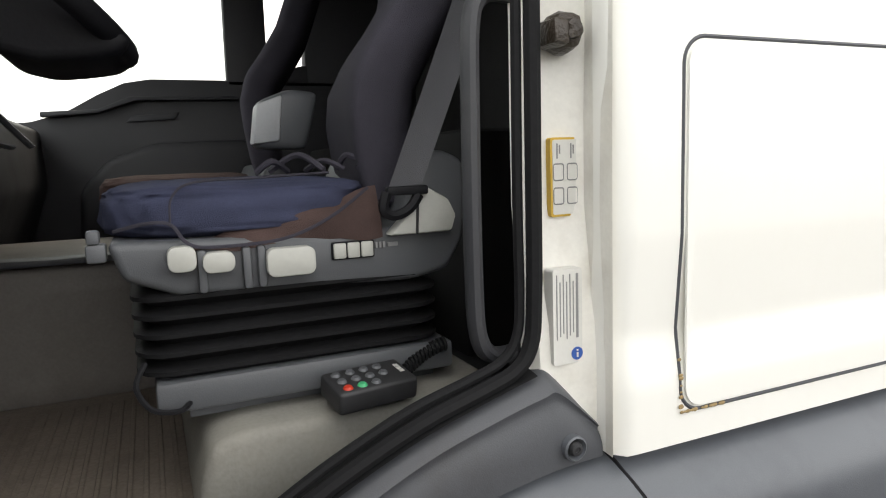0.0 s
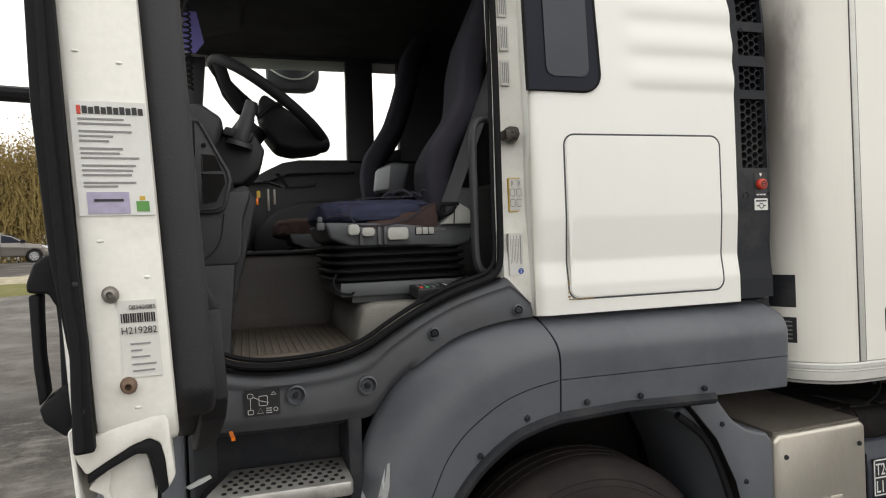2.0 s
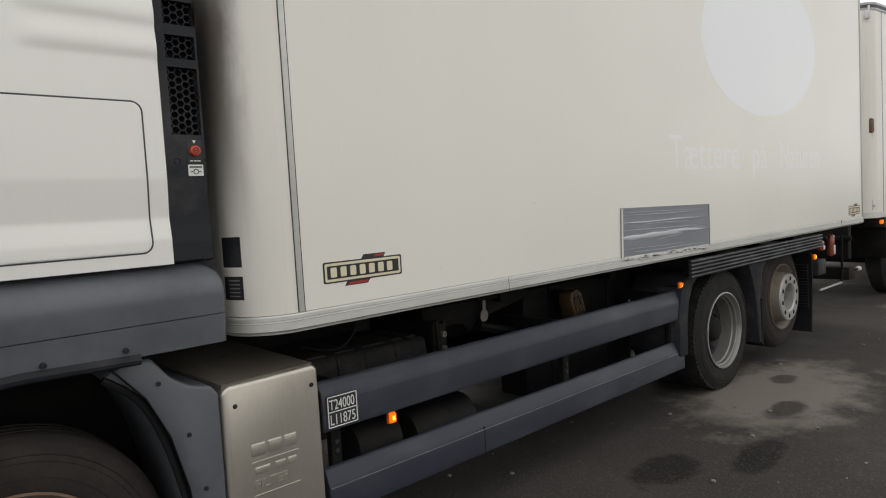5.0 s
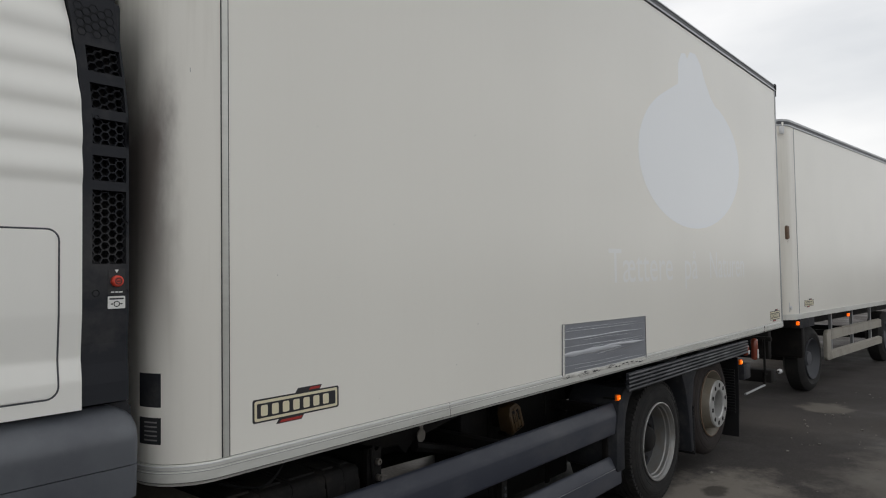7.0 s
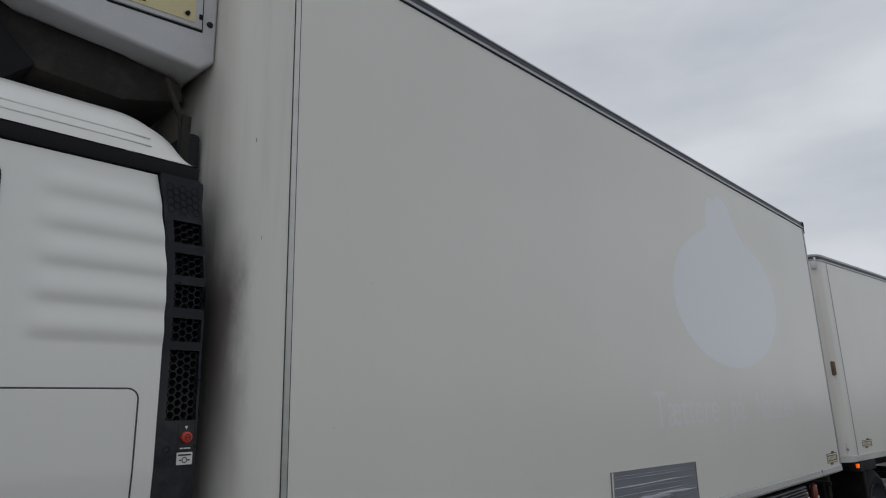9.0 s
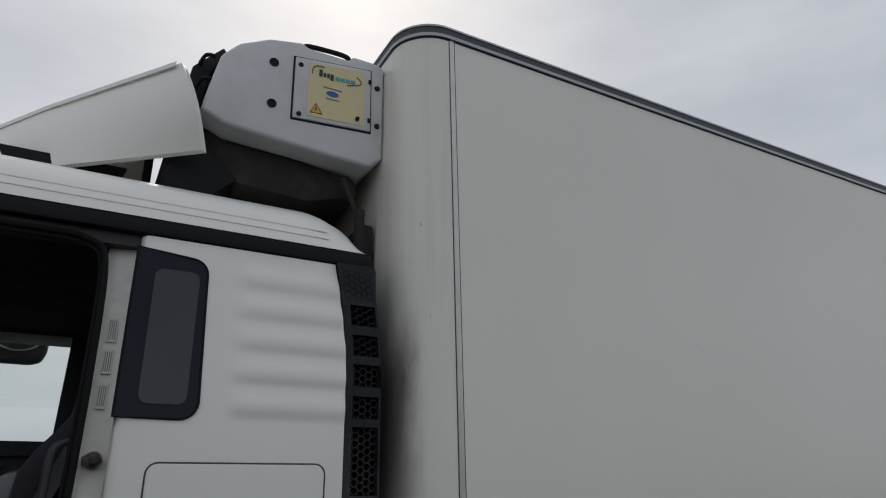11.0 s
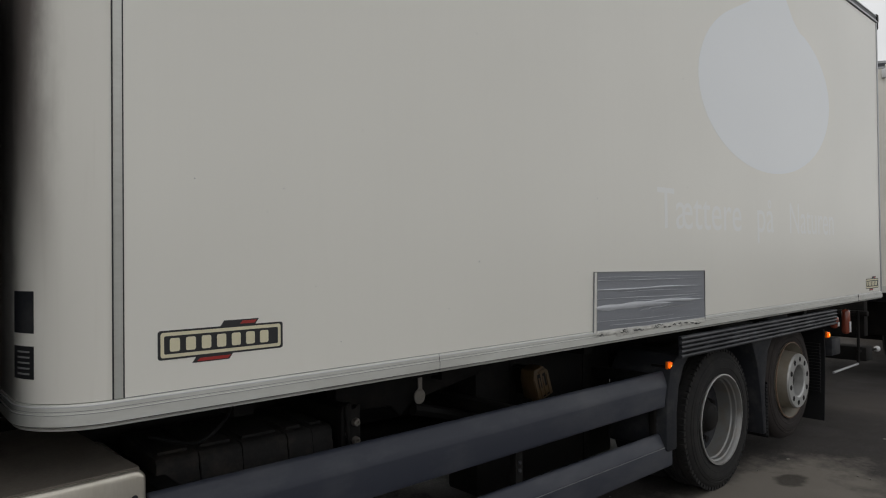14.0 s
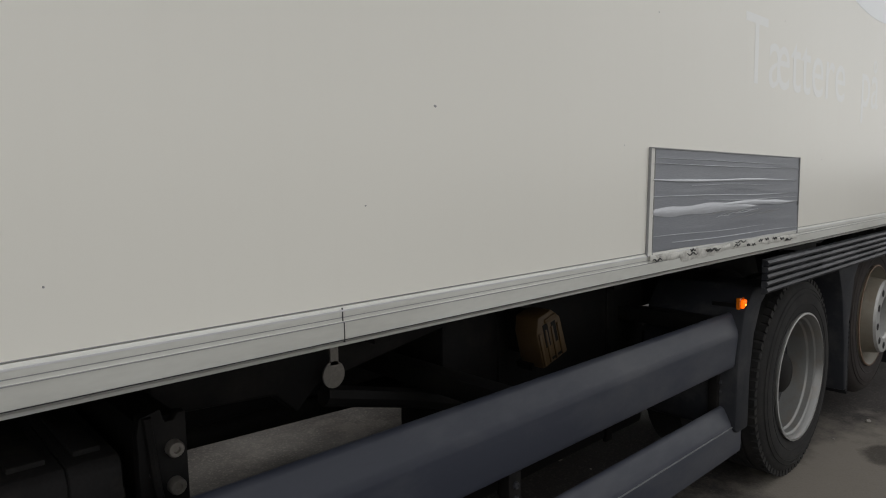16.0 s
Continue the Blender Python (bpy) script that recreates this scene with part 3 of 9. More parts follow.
def screw(parent, x, y, z, r=0.012, material=GREY_DARK, cup=0.0, name="screw"):
    bm = bmesh.new()
    lathe(bm, [(0.0, -0.45 * r), (0.35 * r, -0.45 * r), (0.42 * r, -0.65 * r), (0.8 * r, -0.55 * r), (r, -0.15 * r), (r, 0.4 * r)], (x, y, z), "y", 14)
    ob = part(name, bm, material, parent)
    if cup:
        bm = bmesh.new()
        lathe(bm, [(cup, 0.010), (cup, -0.002), (cup * 0.86, -0.004), (cup * 0.68, 0.004), (cup * 0.6, 0.009)], (x, y, z), "y", 24)
        part("screw_recess", bm, GREY, parent)
    return ob


# ---- ground and surroundings ----
def rise(y):
    """The yard climbs gently towards the car park behind the truck."""
    t = min(1.0, max(0.0, (y - 8.0) / 27.0))
    return 1.52 * t * t * (3 - 2 * t)


def ground():
    bm = bmesh.new()
    lim = [-3000, -300, -60, -20, -8, -3, 0, 3, 6, 9, 14, 24, 60, 300, 3000]
    limy = [-3000, -300, -60, -20, -8, -3, 0, 3, 6] + list(range(8, 36)) + [60, 300, 3000]
    v = [[bm.verts.new((x, y, rise(y))) for y in limy] for x in lim]
    for i in range(len(lim) - 1):
        for j in range(len(limy) - 1):
            bm.faces.new((v[i][j], v[i + 1][j], v[i + 1][j + 1], v[i][j + 1]))
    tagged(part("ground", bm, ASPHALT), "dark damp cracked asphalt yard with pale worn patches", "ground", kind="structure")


def pebbles():
    rnd = random.Random(5)
    bm = bmesh.new()
    for _ in range(420):
        zone = rnd.random()
        if zone < 0.6:
            x, y = rnd.uniform(5.5, 14), rnd.uniform(-3.5, -0.1)
        elif zone < 0.8:
            x, y = rnd.uniform(-4.6, -2.9), rnd.uniform(-0.4, 3.2)
        else:
            x, y = rnd.uniform(0, 5), rnd.uniform(-1.4, 1.4)
        s = rnd.choice((0.006, 0.008, 0.010, 0.016))
        vs = bmesh.ops.create_icosphere(bm, subdivisions=1, radius=1)["verts"]
        for v in vs:
            v.co = Vector((x + v.co.x * s * rnd.uniform(0.7, 1.2), y + v.co.y * s * rnd.uniform(0.7, 1.2), s * 0.45 + v.co.z * s * 0.6))
    tagged(part("pebbles", bm, STONE), "loose grey pebbles scattered on the asphalt", "pebbles", kind="stuff")
    bm = bmesh.new()
    for _ in range(260):
        x, y = rnd.gauss(-3.35, 0.5), rnd.gauss(1.3, 0.8)
        if x > -2.55:
            continue
        s = rnd.choice((0.006, 0.008, 0.011, 0.016, 0.022))
        for v in bmesh.ops.create_icosphere(bm, subdivisions=1, radius=1)["verts"]:
            v.co = Vector((x + v.co.x * s * rnd.uniform(0.7, 1.2), y + v.co.y * s * rnd.uniform(0.7, 1.2), s * 0.45 + v.co.z * s * 0.6))
    tagged(part("dark_gravel", bm, GRIT), "loose black gravel on the damp asphalt", "gravel", kind="stuff")


def hedge(name, x0, y0, x1, y1, height, count, seed, label, size=(0.05, 0.17)):
    """Bare winter scrub: thin leaning stems and small leaf flakes, dense below, with an uneven wispy top."""
    rnd = random.Random(seed)
    verts, faces = [], []
    def leaf(c, s):
        a = Vector((rnd.uniform(-1, 1), rnd.uniform(-1, 1), rnd.uniform(-0.4, 1.4))).normalized() * s
        b = Vector((rnd.uniform(-1, 1), rnd.uniform(-1, 1), rnd.uniform(-1, 1))).normalized() * s * 0.5
        n = len(verts)
        verts.extend((c - a, c + b, c + a, c - b))
        faces.append((n, n + 1, n + 2, n + 3))
    for i in range(count):
        t = rnd.random()
        px, py = x0 + (x1 - x0) * t + rnd.uniform(-2, 2), y0 + (y1 - y0) * t + rnd.uniform(-2, 2)
        base = rise(py)
        hh = height * (0.82 + 0.07 * math.sin(t * 61 + seed) + 0.06 * math.sin(t * 23.0) + 0.10 * noise.noise(Vector((px * 0.9, py * 0.9, 0))))
        leaf(Vector((px, py, base + hh * min(1.12, rnd.random() ** 0.9 * (1 + 0.16 * rnd.random() ** 3)))), rnd.uniform(*size))
    for i in range(count // 60):
        t = rnd.random()
        p = Vector((x0 + (x1 - x0) * t + rnd.uniform(-2, 2), y0 + (y1 - y0) * t + rnd.uniform(-2, 2), 0))
        p.z = rise(p.y) + height * rnd.uniform(0.0, 0.5)
        q = p + Vector((rnd.uniform(-1.2, 1.2), rnd.uniform(-0.6, 0.6), height * rnd.uniform(0.3, 0.5)))
        w = Vector((rnd.uniform(0.012, 0.03), 0, 0))
        n = len(verts)
        verts.extend((p - w, p + w, q + w * 0.3, q - w * 0.3))
        faces.append((n, n + 1, n + 2, n + 3))
    me = bpy.data.meshes.new(name)
    me.from_pydata(verts, [], faces)
    me.materials.append(BUSH)
    return tagged(new(name, me), label, "bushes", kind="stuff")


def verge():
    rnd = random.Random(8)
    for name, d0, d1, material, lift, label in (("grass_verge", 0.0, 3.0, GRASS, 0.05, "strip of dull winter grass beside the yard"), ("gravel_verge", 2.8, 5.8, STRAW, 0.03, "pale dry gravel strip behind the grass")):
        bm = bmesh.new()
        def f(u, v):
            x = -45 + 60 * u
            y = 20 + 0.3 * (x + 8.0) + d0 + (d1 - d0) * v + 0.35 * noise.noise(Vector((x * 0.8, v * 3, d0)))
            return Vector((x, y, rise(y) + (lift + 0.05 * rnd.random()) * (1 if 0 < v < 1 else -0.4)))
        sheet(bm, f, 160, 10)
        tagged(part(name, bm, material), label, "grass" if d0 == 0 else "gravel", kind="stuff")


def parked_car(x, y, yaw, paint, label):
    """A family hatchback: waisted body, tapering glasshouse, arches, lamps and mirrors."""
    z = rise(y)
    root = thing("parked_car", (x, y, z), label, "car", "cars by the verge")
    m = Matrix.Translation((x, y, z)) @ Matrix.Rotation(radians(yaw), 4, "Z")
    def put(name, bm, material, par=root, text=""):
        for v in bm.verts:
            v.co = m @ v.co
        return part(name, bm, material, par, text)
    def arch(cx):
        return [(cx + 0.37 * math.cos(a), 0.32 + 0.37 * math.sin(a)) for a in (math.pi * k / 8 for k in range(9))]
    low = [(-2.12, 0.24)] + arch(-1.35)[::-1] + arch(1.30)[::-1] + [(2.10, 0.26)]
    top = [(2.17, 0.55), (2.12, 0.98), (1.90, 1.06), (-0.95, 0.99), (-1.60, 0.92), (-2.02, 0.76), (-2.17, 0.58)]
    bm = bmesh.new()
    prism(bm, low + top, "y", -0.88, 0.88, 0.05, 3)
    put("body", bm, paint)
    bm = bmesh.new()
    def house(u, v):
        prof = [(-1.15, 0.96), (-0.85, 1.14), (-0.45, 1.38), (-0.15, 1.50), (0.35, 1.58), (1.05, 1.56), (1.65, 1.46), (1.95, 1.22), (2.05, 1.0)]
        k = u * (len(prof) - 1)
        i = min(len(prof) - 2, int(k))
        px, pz = (prof[i][j] + (prof[i + 1][j] - prof[i][j]) * (k - i) for j in (0, 1))
        w = 2 * v - 1
        half = 0.84 - 0.24 * (pz - 0.96)
        edge = abs(w) ** 6
        return Vector((px, w * half, pz - 0.06 * edge))
    sheet(bm, house, 32, 12)
    put("windscreen_and_roof", bm, paint)
    for s_ in (-1, 1):
        for pts, material, name in (([(-1.10, 0.97), (-0.42, 1.36), (0.35, 1.52), (1.05, 1.50), (1.62, 1.40), (1.98, 1.0)], paint, "side_frame"),
                                    ([(-0.88, 1.02), (-0.40, 1.30), (0.02, 1.41), (0.02, 1.02)], TINTED, "side_window"),
                                    ([(0.08, 1.02), (0.08, 1.42), (0.40, 1.46), (0.98, 1.45), (0.98, 1.03)], TINTED, "side_window"),
                                    ([(1.05, 1.03), (1.05, 1.44), (1.50, 1.37), (1.74, 1.06)], TINTED, "rear_quarter_window")):
            bm = bmesh.new()
            prism(bm, pts, "y", 0.0, 0.02 if name == "side_frame" else 0.008)
            for v in bm.verts:
                out = 0.83 if name == "side_frame" else 0.853
                v.co.y = s_ * (v.co.y + out - 0.24 * (v.co.z - 0.96))
            put(name, bm, material)
        bm = bmesh.new()
        box(bm, -0.98, -0.78, s_ * 0.95 - 0.09, s_ * 0.95 + 0.09, 1.02, 1.16, 0.04, 3)
        put("door_mirror", bm, BLACK)
        bm = bmesh.new()
        prism(bm, [(-2.13, 0.70), (-1.72, 0.88), (-1.66, 0.82), (-1.95, 0.68)], "y", s_ * 0.62, s_ * 0.89, 0.02, 2)
        put("headlight", bm, UNIT_WHITE)
        for dx in (-0.96, 0.04, 1.02):
            bm = bmesh.new()
            box(bm, dx, dx + 0.012, s_ * 0.881 - 0.002, s_ * 0.881 + 0.002, 0.36, 0.96)
            put("door_gap", bm, INK)
        for wx in (-1.35, 1.30):
            bm = bmesh.new()
            lathe(bm, [(0.20, 0.0), (0.30, 0.0), (0.32, 0.03), (0.32, 0.18), (0.0, 0.18)], (wx, s_ * 0.885, 0.32), "y", 24, sign=-s_)
            wheel_ = put("wheel", bm, TYRE)
            bm = bmesh.new()
            for k in range(7):
                a = 2 * math.pi * k / 7
                box(bm, -0.024, 0.024, -0.012, 0.012, 0.03, 0.20, 0.004, m=Matrix.Translation((wx, s_ * 0.880, 0.32)) @ Matrix.Rotation(a, 4, "Y"))
            lathe(bm, [(0.185, 0.0), (0.215, 0.0), (0.215, 0.03)], (wx, s_ * 0.885, 0.32), "y", 24, sign=-s_)
            put("rim", bm, UNIT_WHITE, wheel_)
            bm = bmesh.new()
            lathe(bm, [(0.0, 0.05), (0.36, 0.05), (0.36, 0.30), (0.0, 0.30)], (wx, s_ * 0.885, 0.32), "y", 24, sign=-s_)
            put("wheel_housing", bm, CHASSIS)
    bm = bmesh.new()
    prism(bm, [(-1.06, 0.985), (-0.42, 1.375), (-0.16, 1.475), (-0.14, 1.49), (-0.44, 1.40), (-1.10, 1.0)], "y", -0.66, 0.66)
    put("windscreen", bm, TINTED)
    return root


ground()
pebbles()
verge()
hedge("scrub_bushes", -32, 42, -11.5, 46, 8.4, 190000, 3, "dense brown-olive winter bushes behind the car park", (0.04, 0.12))
# never in view: added as a dark horizon for the box side to reflect
hedge("far_scrub", 60, -70, -70, -64, 7.0, 40000, 6, "brown scrub on the far side of the yard")
parked_car(-13.75, 36.3, 197, CAR_PAINT, "taupe family hatchback parked behind the gravel verge")
parked_car(-13.9, 29.0, 197, CAR_PAINT_BLUE, "steel blue car parked beside the gravel verge")
parked_car(-12.0, 42.0, 17, CAR_PAINT_BLUE, "silver blue car parked behind the hatchback")

# ---- the truck: cab outside ----
truck = thing("truck", (-1.0, 1.27, 0), "white rigid truck with grey plastic trim and its driver door open", "truck")
W = 2.55


def yside(x, z):
    """Skin of the cab's side."""
    y = 0.062
    if z > 2.0:
        y += 0.032 * ((z - 2.0) / 0.7) ** 2
    if 1.60 < z < 1.735:
        y += 0.011 * (1 - (z - 1.60) / 0.135)
    elif 1.53 < z <= 1.60:
        y += 0.011 * (z - 1.53) / 0.07
    if 2.13 < z < 2.70 and x > -0.90:
        u = ((z - 2.13) / 0.114) % 1.0
        k = min(1.0, (x + 0.90) / 0.09)
        y -= 0.0068 * k * k * (3 - 2 * k) * (0.5 - 0.5 * math.cos(2 * math.pi * u ** 0.8))
    return y


def xedge(z):
    """Front edge of the corner grille."""
    return -0.462 - (0.05 * ((z - 2.35) / 0.4) ** 1.3 if z > 2.35 else 0.0)


def cab_side():
    bm = bmesh.new()
    nz = 150
    def f(u, v):
        z = 1.44 + (2.738 - 1.44) * v
        x = -1.205 + (xedge(z) + 1.205) * u
        y = yside(x, z)
        if u < 0.03:
            y += 0.02 * (1 - u / 0.03) ** 2
        return Vector((x, y, z))
    sheet(bm, f, 44, nz, (0, 0.03, 0))
    side = part("cab_side", bm, CAB_WHITE, truck, "white painted sleeper side panel with pressed ribs", 50)
    # locker hatch: its seal follows the skin, the lid sits a little proud
    ring = rounded(-1.098, -0.527, 1.485, 1.992, 0.035, 6)
    dense = []
    for (a, b) in zip(ring, ring[1:] + ring[:1]):
        k = max(1, int(math.dist(a, b) / 0.02))
        dense += [(a[0] + (b[0] - a[0]) * i / k, a[1] + (b[1] - a[1]) * i / k) for i in range(k)]
    bm = bmesh.new()
    tube(bm, [(x, yside(x, z) + 0.0012, z) for x, z in dense], 0.0032, 6, True)
    part("hatch_seal", bm, TRIM_DARK, side)
    bm = bmesh.new()
    def lid(u, v):
        x, z = -1.092 + 0.559 * u, 1.491 + 0.495 * v
        r = 0.03
        dx, dz = max(0, abs(x + 0.8125) - (0.2795 - r)), max(0, abs(z - 1.7385) - (0.2475 - r))
        d = math.hypot(dx, dz)
        if d > r:
            sx, sz = math.copysign(0.2795 - r, x + 0.8125), math.copysign(0.2475 - r, z - 1.7385)
            x, z = -0.8125 + sx + math.copysign(dx / d * r, sx), 1.7385 + sz + math.copysign(dz / d * r, sz)
        return Vector((x, yside(x, z) - 0.0042, z))
    sheet(bm, lid, 40, 56, (0, 0.004, 0))
    part("locker_hatch", bm, CAB_WHITE, side, "flush white locker hatch", 50)
    rnd = random.Random(2)
    bm = bmesh.new()
    for _ in range(26):
        if rnd.random() < 0.6:
            x, z = -1.099 + rnd.random() ** 2 * 0.08, 1.486
        else:
            x, z = -1.099, 1.488 + rnd.random() ** 2 * 0.08
        s = rnd.uniform(0.0012, 0.0032)
        blob(bm, (x, yside(x, z) - 0.003, z), (s * 1.6, 0.0012, s))
    part("rust_speck", bm, STAIN, side, "tan rust stains at the hatch corner")
    # side window
    bm = bmesh.new()
    pts = [(-1.212, 2.124), (-1.212, 2.692)] + [(-1.036 + 0.055 * math.sin(radians(a)), 2.617 + 0.055 * math.cos(radians(a))) for a in range(0, 91, 15)] + \
          [(-1.022 + 0.055 * math.cos(radians(a)), 2.179 + 0.055 * math.sin(radians(a))) for a in range(0, -91, -15)]
    verts = [bm.verts.new((x, yside(-1.1, z) - 0.006, z)) for x, z in pts]
    back = [bm.verts.new((x, yside(-1.1, z) + 0.01, z)) for x, z in pts]
    bm.faces.new(verts[::-1])
    for i in range(len(pts)):
        j = (i + 1) % len(pts)
        bm.faces.new((verts[i], verts[j], back[j], back[i]))
    bmesh.ops.recalc_face_normals(bm, faces=bm.faces[:])
    win = part("side_window", bm, TINTED, truck, "black bonded sleeper side window")
    bm = bmesh.new()
    inner = rounded(-1.150, -1.005, 2.168, 2.62, 0.03, 5)
    vs = [bm.verts.new((x, yside(-1.1, z) - 0.0085, z)) for x, z in inner]
    bm.faces.new(vs)
    part("pane", bm, TINTED_PANE, win, "smoked pane")
    bm = bmesh.new()
    tube(bm, [(x, yside(-1.1, z) - 0.004, z) for x, z in pts], 0.005, 6, True)
    part("window_seal", bm, RUBBER, win)


def corner_grille():
    top, bottom = 2.742, 1.448
    groups = [(2.498, 2.578), (2.382, 2.462), (2.268, 2.350), (2.152, 2.232), (1.888, 2.122)]
    xl = lambda z: xedge(z) + 0.004
    yy = lambda z: yside(-0.6, min(2.12, z)) + 0.012
    wid = 0.142
    hole0, hole1 = 0.030, 0.134
    bm = bmesh.new()
    def slab(z0, z1, a, b):
        k = max(1, int((z1 - z0) / 0.06))
        for i in range(k):
            za, zb = z0 + (z1 - z0) * i / k, z0 + (z1 - z0) * (i + 1) / k
            q = [Vector((xl(za) + a, yy(za), za)), Vector((xl(za) + b, yy(za), za)), Vector((xl(zb) + b, yy(zb), zb)), Vector((xl(zb) + a, yy(zb), zb))]
            lo = [bm.verts.new(p) for p in q]
            hi = [bm.verts.new(p + Vector((0, 0.03, 0))) for p in q]
            bm.faces.new(lo)
            bm.faces.new(hi[::-1])
            for n in range(4):
                bm.faces.new((lo[n], hi[n], hi[(n + 1) % 4], lo[(n + 1) % 4]))
    slab(bottom, top, 0.0, hole0)
    slab(bottom, top, hole1, wid)
    zs = [bottom] + [z for g in reversed(groups) for z in g] + [top]
    for a, b in zip(zs[0::2], zs[1::2]):
        slab(a, b, hole0, hole1)
    bmesh.ops.remove_doubles(bm, verts=bm.verts[:], dist=1e-5)
    bmesh.ops.recalc_face_normals(bm, faces=bm.faces[:])
    panel = part("corner_grille", bm, GREY_DARK, truck, "dark grey air intake panel with honeycomb openings", 4)
    bm = bmesh.new()
    prism(bm, [(xl(1.5) - 0.001, bottom), (xl(1.5) + wid, bottom), (xl(1.9) + wid, 1.87), (xl(2.7) + wid, top), (xl(2.7), top), (xl(1.9), 1.87)], "y", 0.110, 0.130)
    part("grille_backing", bm, CHASSIS, panel)
    bm = bmesh.new()
    sheet(bm, lambda u, v: Vector((xl(bottom + (top - bottom) * v) + wid - 0.006, yy(1.7) + 0.004 + 0.16 * u, bottom + (top - bottom) * v)), 2, 40, (0.004, 0, 0))
    part("grille_return", bm, GREY_DARK, panel)
    pitch, R = 0.0265, 0.0153
    def hexes(bm, z0, z1, y_off, wall, depth):
        cx, col = hole0 - 0.004, 0
        while cx < hole1 - 0.004:
            z = z0 + (0.0132 if col % 2 else 0.0)
            while z < z1 + 0.012:
                yv = yy(z) + y_off
                pts = [(math.cos(radians(60 * i)), math.sin(radians(60 * i))) for i in range(6)]
                o = [bm.verts.new((xl(z) + cx + R * a, yv, z + R * b)) for a, b in pts]
                n_ = [bm.verts.new((xl(z) + cx + wall * R * a, yv, z + wall * R * b)) for a, b in pts]
                d = [bm.verts.new((xl(z) + cx + wall * R * a, yv + depth, z + wall * R * b)) for a, b in pts]
                for i in range(6):
                    j = (i + 1) % 6
                    bm.faces.new((o[i], o[j], n_[j], n_[i]))
                    bm.faces.new((n_[i], n_[j], d[j], d[i]))
                z += 0.0265
            cx += 0.023
            col += 1
    for z0, z1 in groups:
        bm = bmesh.new()
        hexes(bm, z0 + 0.004, z1 - 0.004, 0.010, 0.87, 0.02)
        part("honeycomb", bm, GREY_DARK, panel)
    bm = bmesh.new()
    hexes(bm, 2.618, 2.692, -0.0012, 0.82, 0.0013)
    part("blind_honeycomb", bm, BLACK, panel)
    # battery switch and its labels
    bx, bz = -0.355, 1.832
    by = yy(bz)
    bm = bmesh.new()
    plate(bm, rounded(bx - 0.026, bx + 0.026, bz - 0.042, bz + 0.040, 0.003), "y", by - 0.0015, by + 0.001)
    tag_ = part("switch_plate", bm, INK, panel, "black plate round the red switch")
    bm = bmesh.new()
    lathe(bm, [(0.0, -0.016), (0.014, -0.016), (0.018, -0.013), (0.0185, 0.0)], (bx, by, bz), "y", 24)
    knob = part("switch_knob", bm, RED, tag_, "round red switch knob")
    bm = bmesh.new()
    lathe(bm, [(0.008, -0.0175), (0.011, -0.0175)], (bx, by, bz), "y", 20)
    box(bm, bx - 0.006, bx + 0.006, by - 0.0178, by - 0.0165, bz - 0.0018, bz + 0.0018)
    part("switch_mark", bm, INK, knob)
    bm = bmesh.new()
    plate(bm, [(bx - 0.006, bz + 0.037), (bx + 0.006, bz + 0.037), (bx, bz + 0.026)], "y", by - 0.0024, by - 0.0012)
    part("pointer_mark", bm, PAPER, tag_)
    bm = bmesh.new()
    for i in range(3):
        box(bm, bx - 0.018 + i * 0.013, bx - 0.008 + i * 0.013, by - 0.0024, by - 0.0012, bz - 0.037, bz - 0.033)
    part("caption_bars", bm, PAPER, tag_)
    bm = bmesh.new()
    plate(bm, rounded(bx - 0.027, bx + 0.027, bz - 0.088, bz - 0.048, 0.003), "y", by - 0.0015, by + 0.001)
    lab = part("notice_plate", bm, PAPER, panel, "small white notice plate")
    bm = bmesh.new()
    box(bm, bx - 0.022, bx + 0.022, by - 0.0024, by - 0.0012, bz - 0.059, bz - 0.054)
    lathe(bm, [(0.007, -0.0024), (0.010, -0.0024)], (bx, by, bz - 0.073), "y", 18)
    box(bm, bx - 0.018, bx - 0.011, by - 0.0024, by - 0.0012, bz - 0.075, bz - 0.071)
    box(bm, bx + 0.011, bx + 0.018, by - 0.0024, by - 0.0012, bz - 0.075, bz - 0.071)
    part("notice_bars", bm, INK, lab)
    for hx, hz, r in ((-0.418, 1.795, 0.011), (-0.325, 2.02, 0.006), (-0.325, 1.80, 0.005), (-0.415, 2.352, 0.007)):
        bm = bmesh.new()
        lathe(bm, [(0.0, 0.002), (r * 0.7, 0.001), (r, -0.002), (r, 0.004)], (hx, yy(hz), hz), "y", 16)
        part("plug", bm, BLACK, panel)


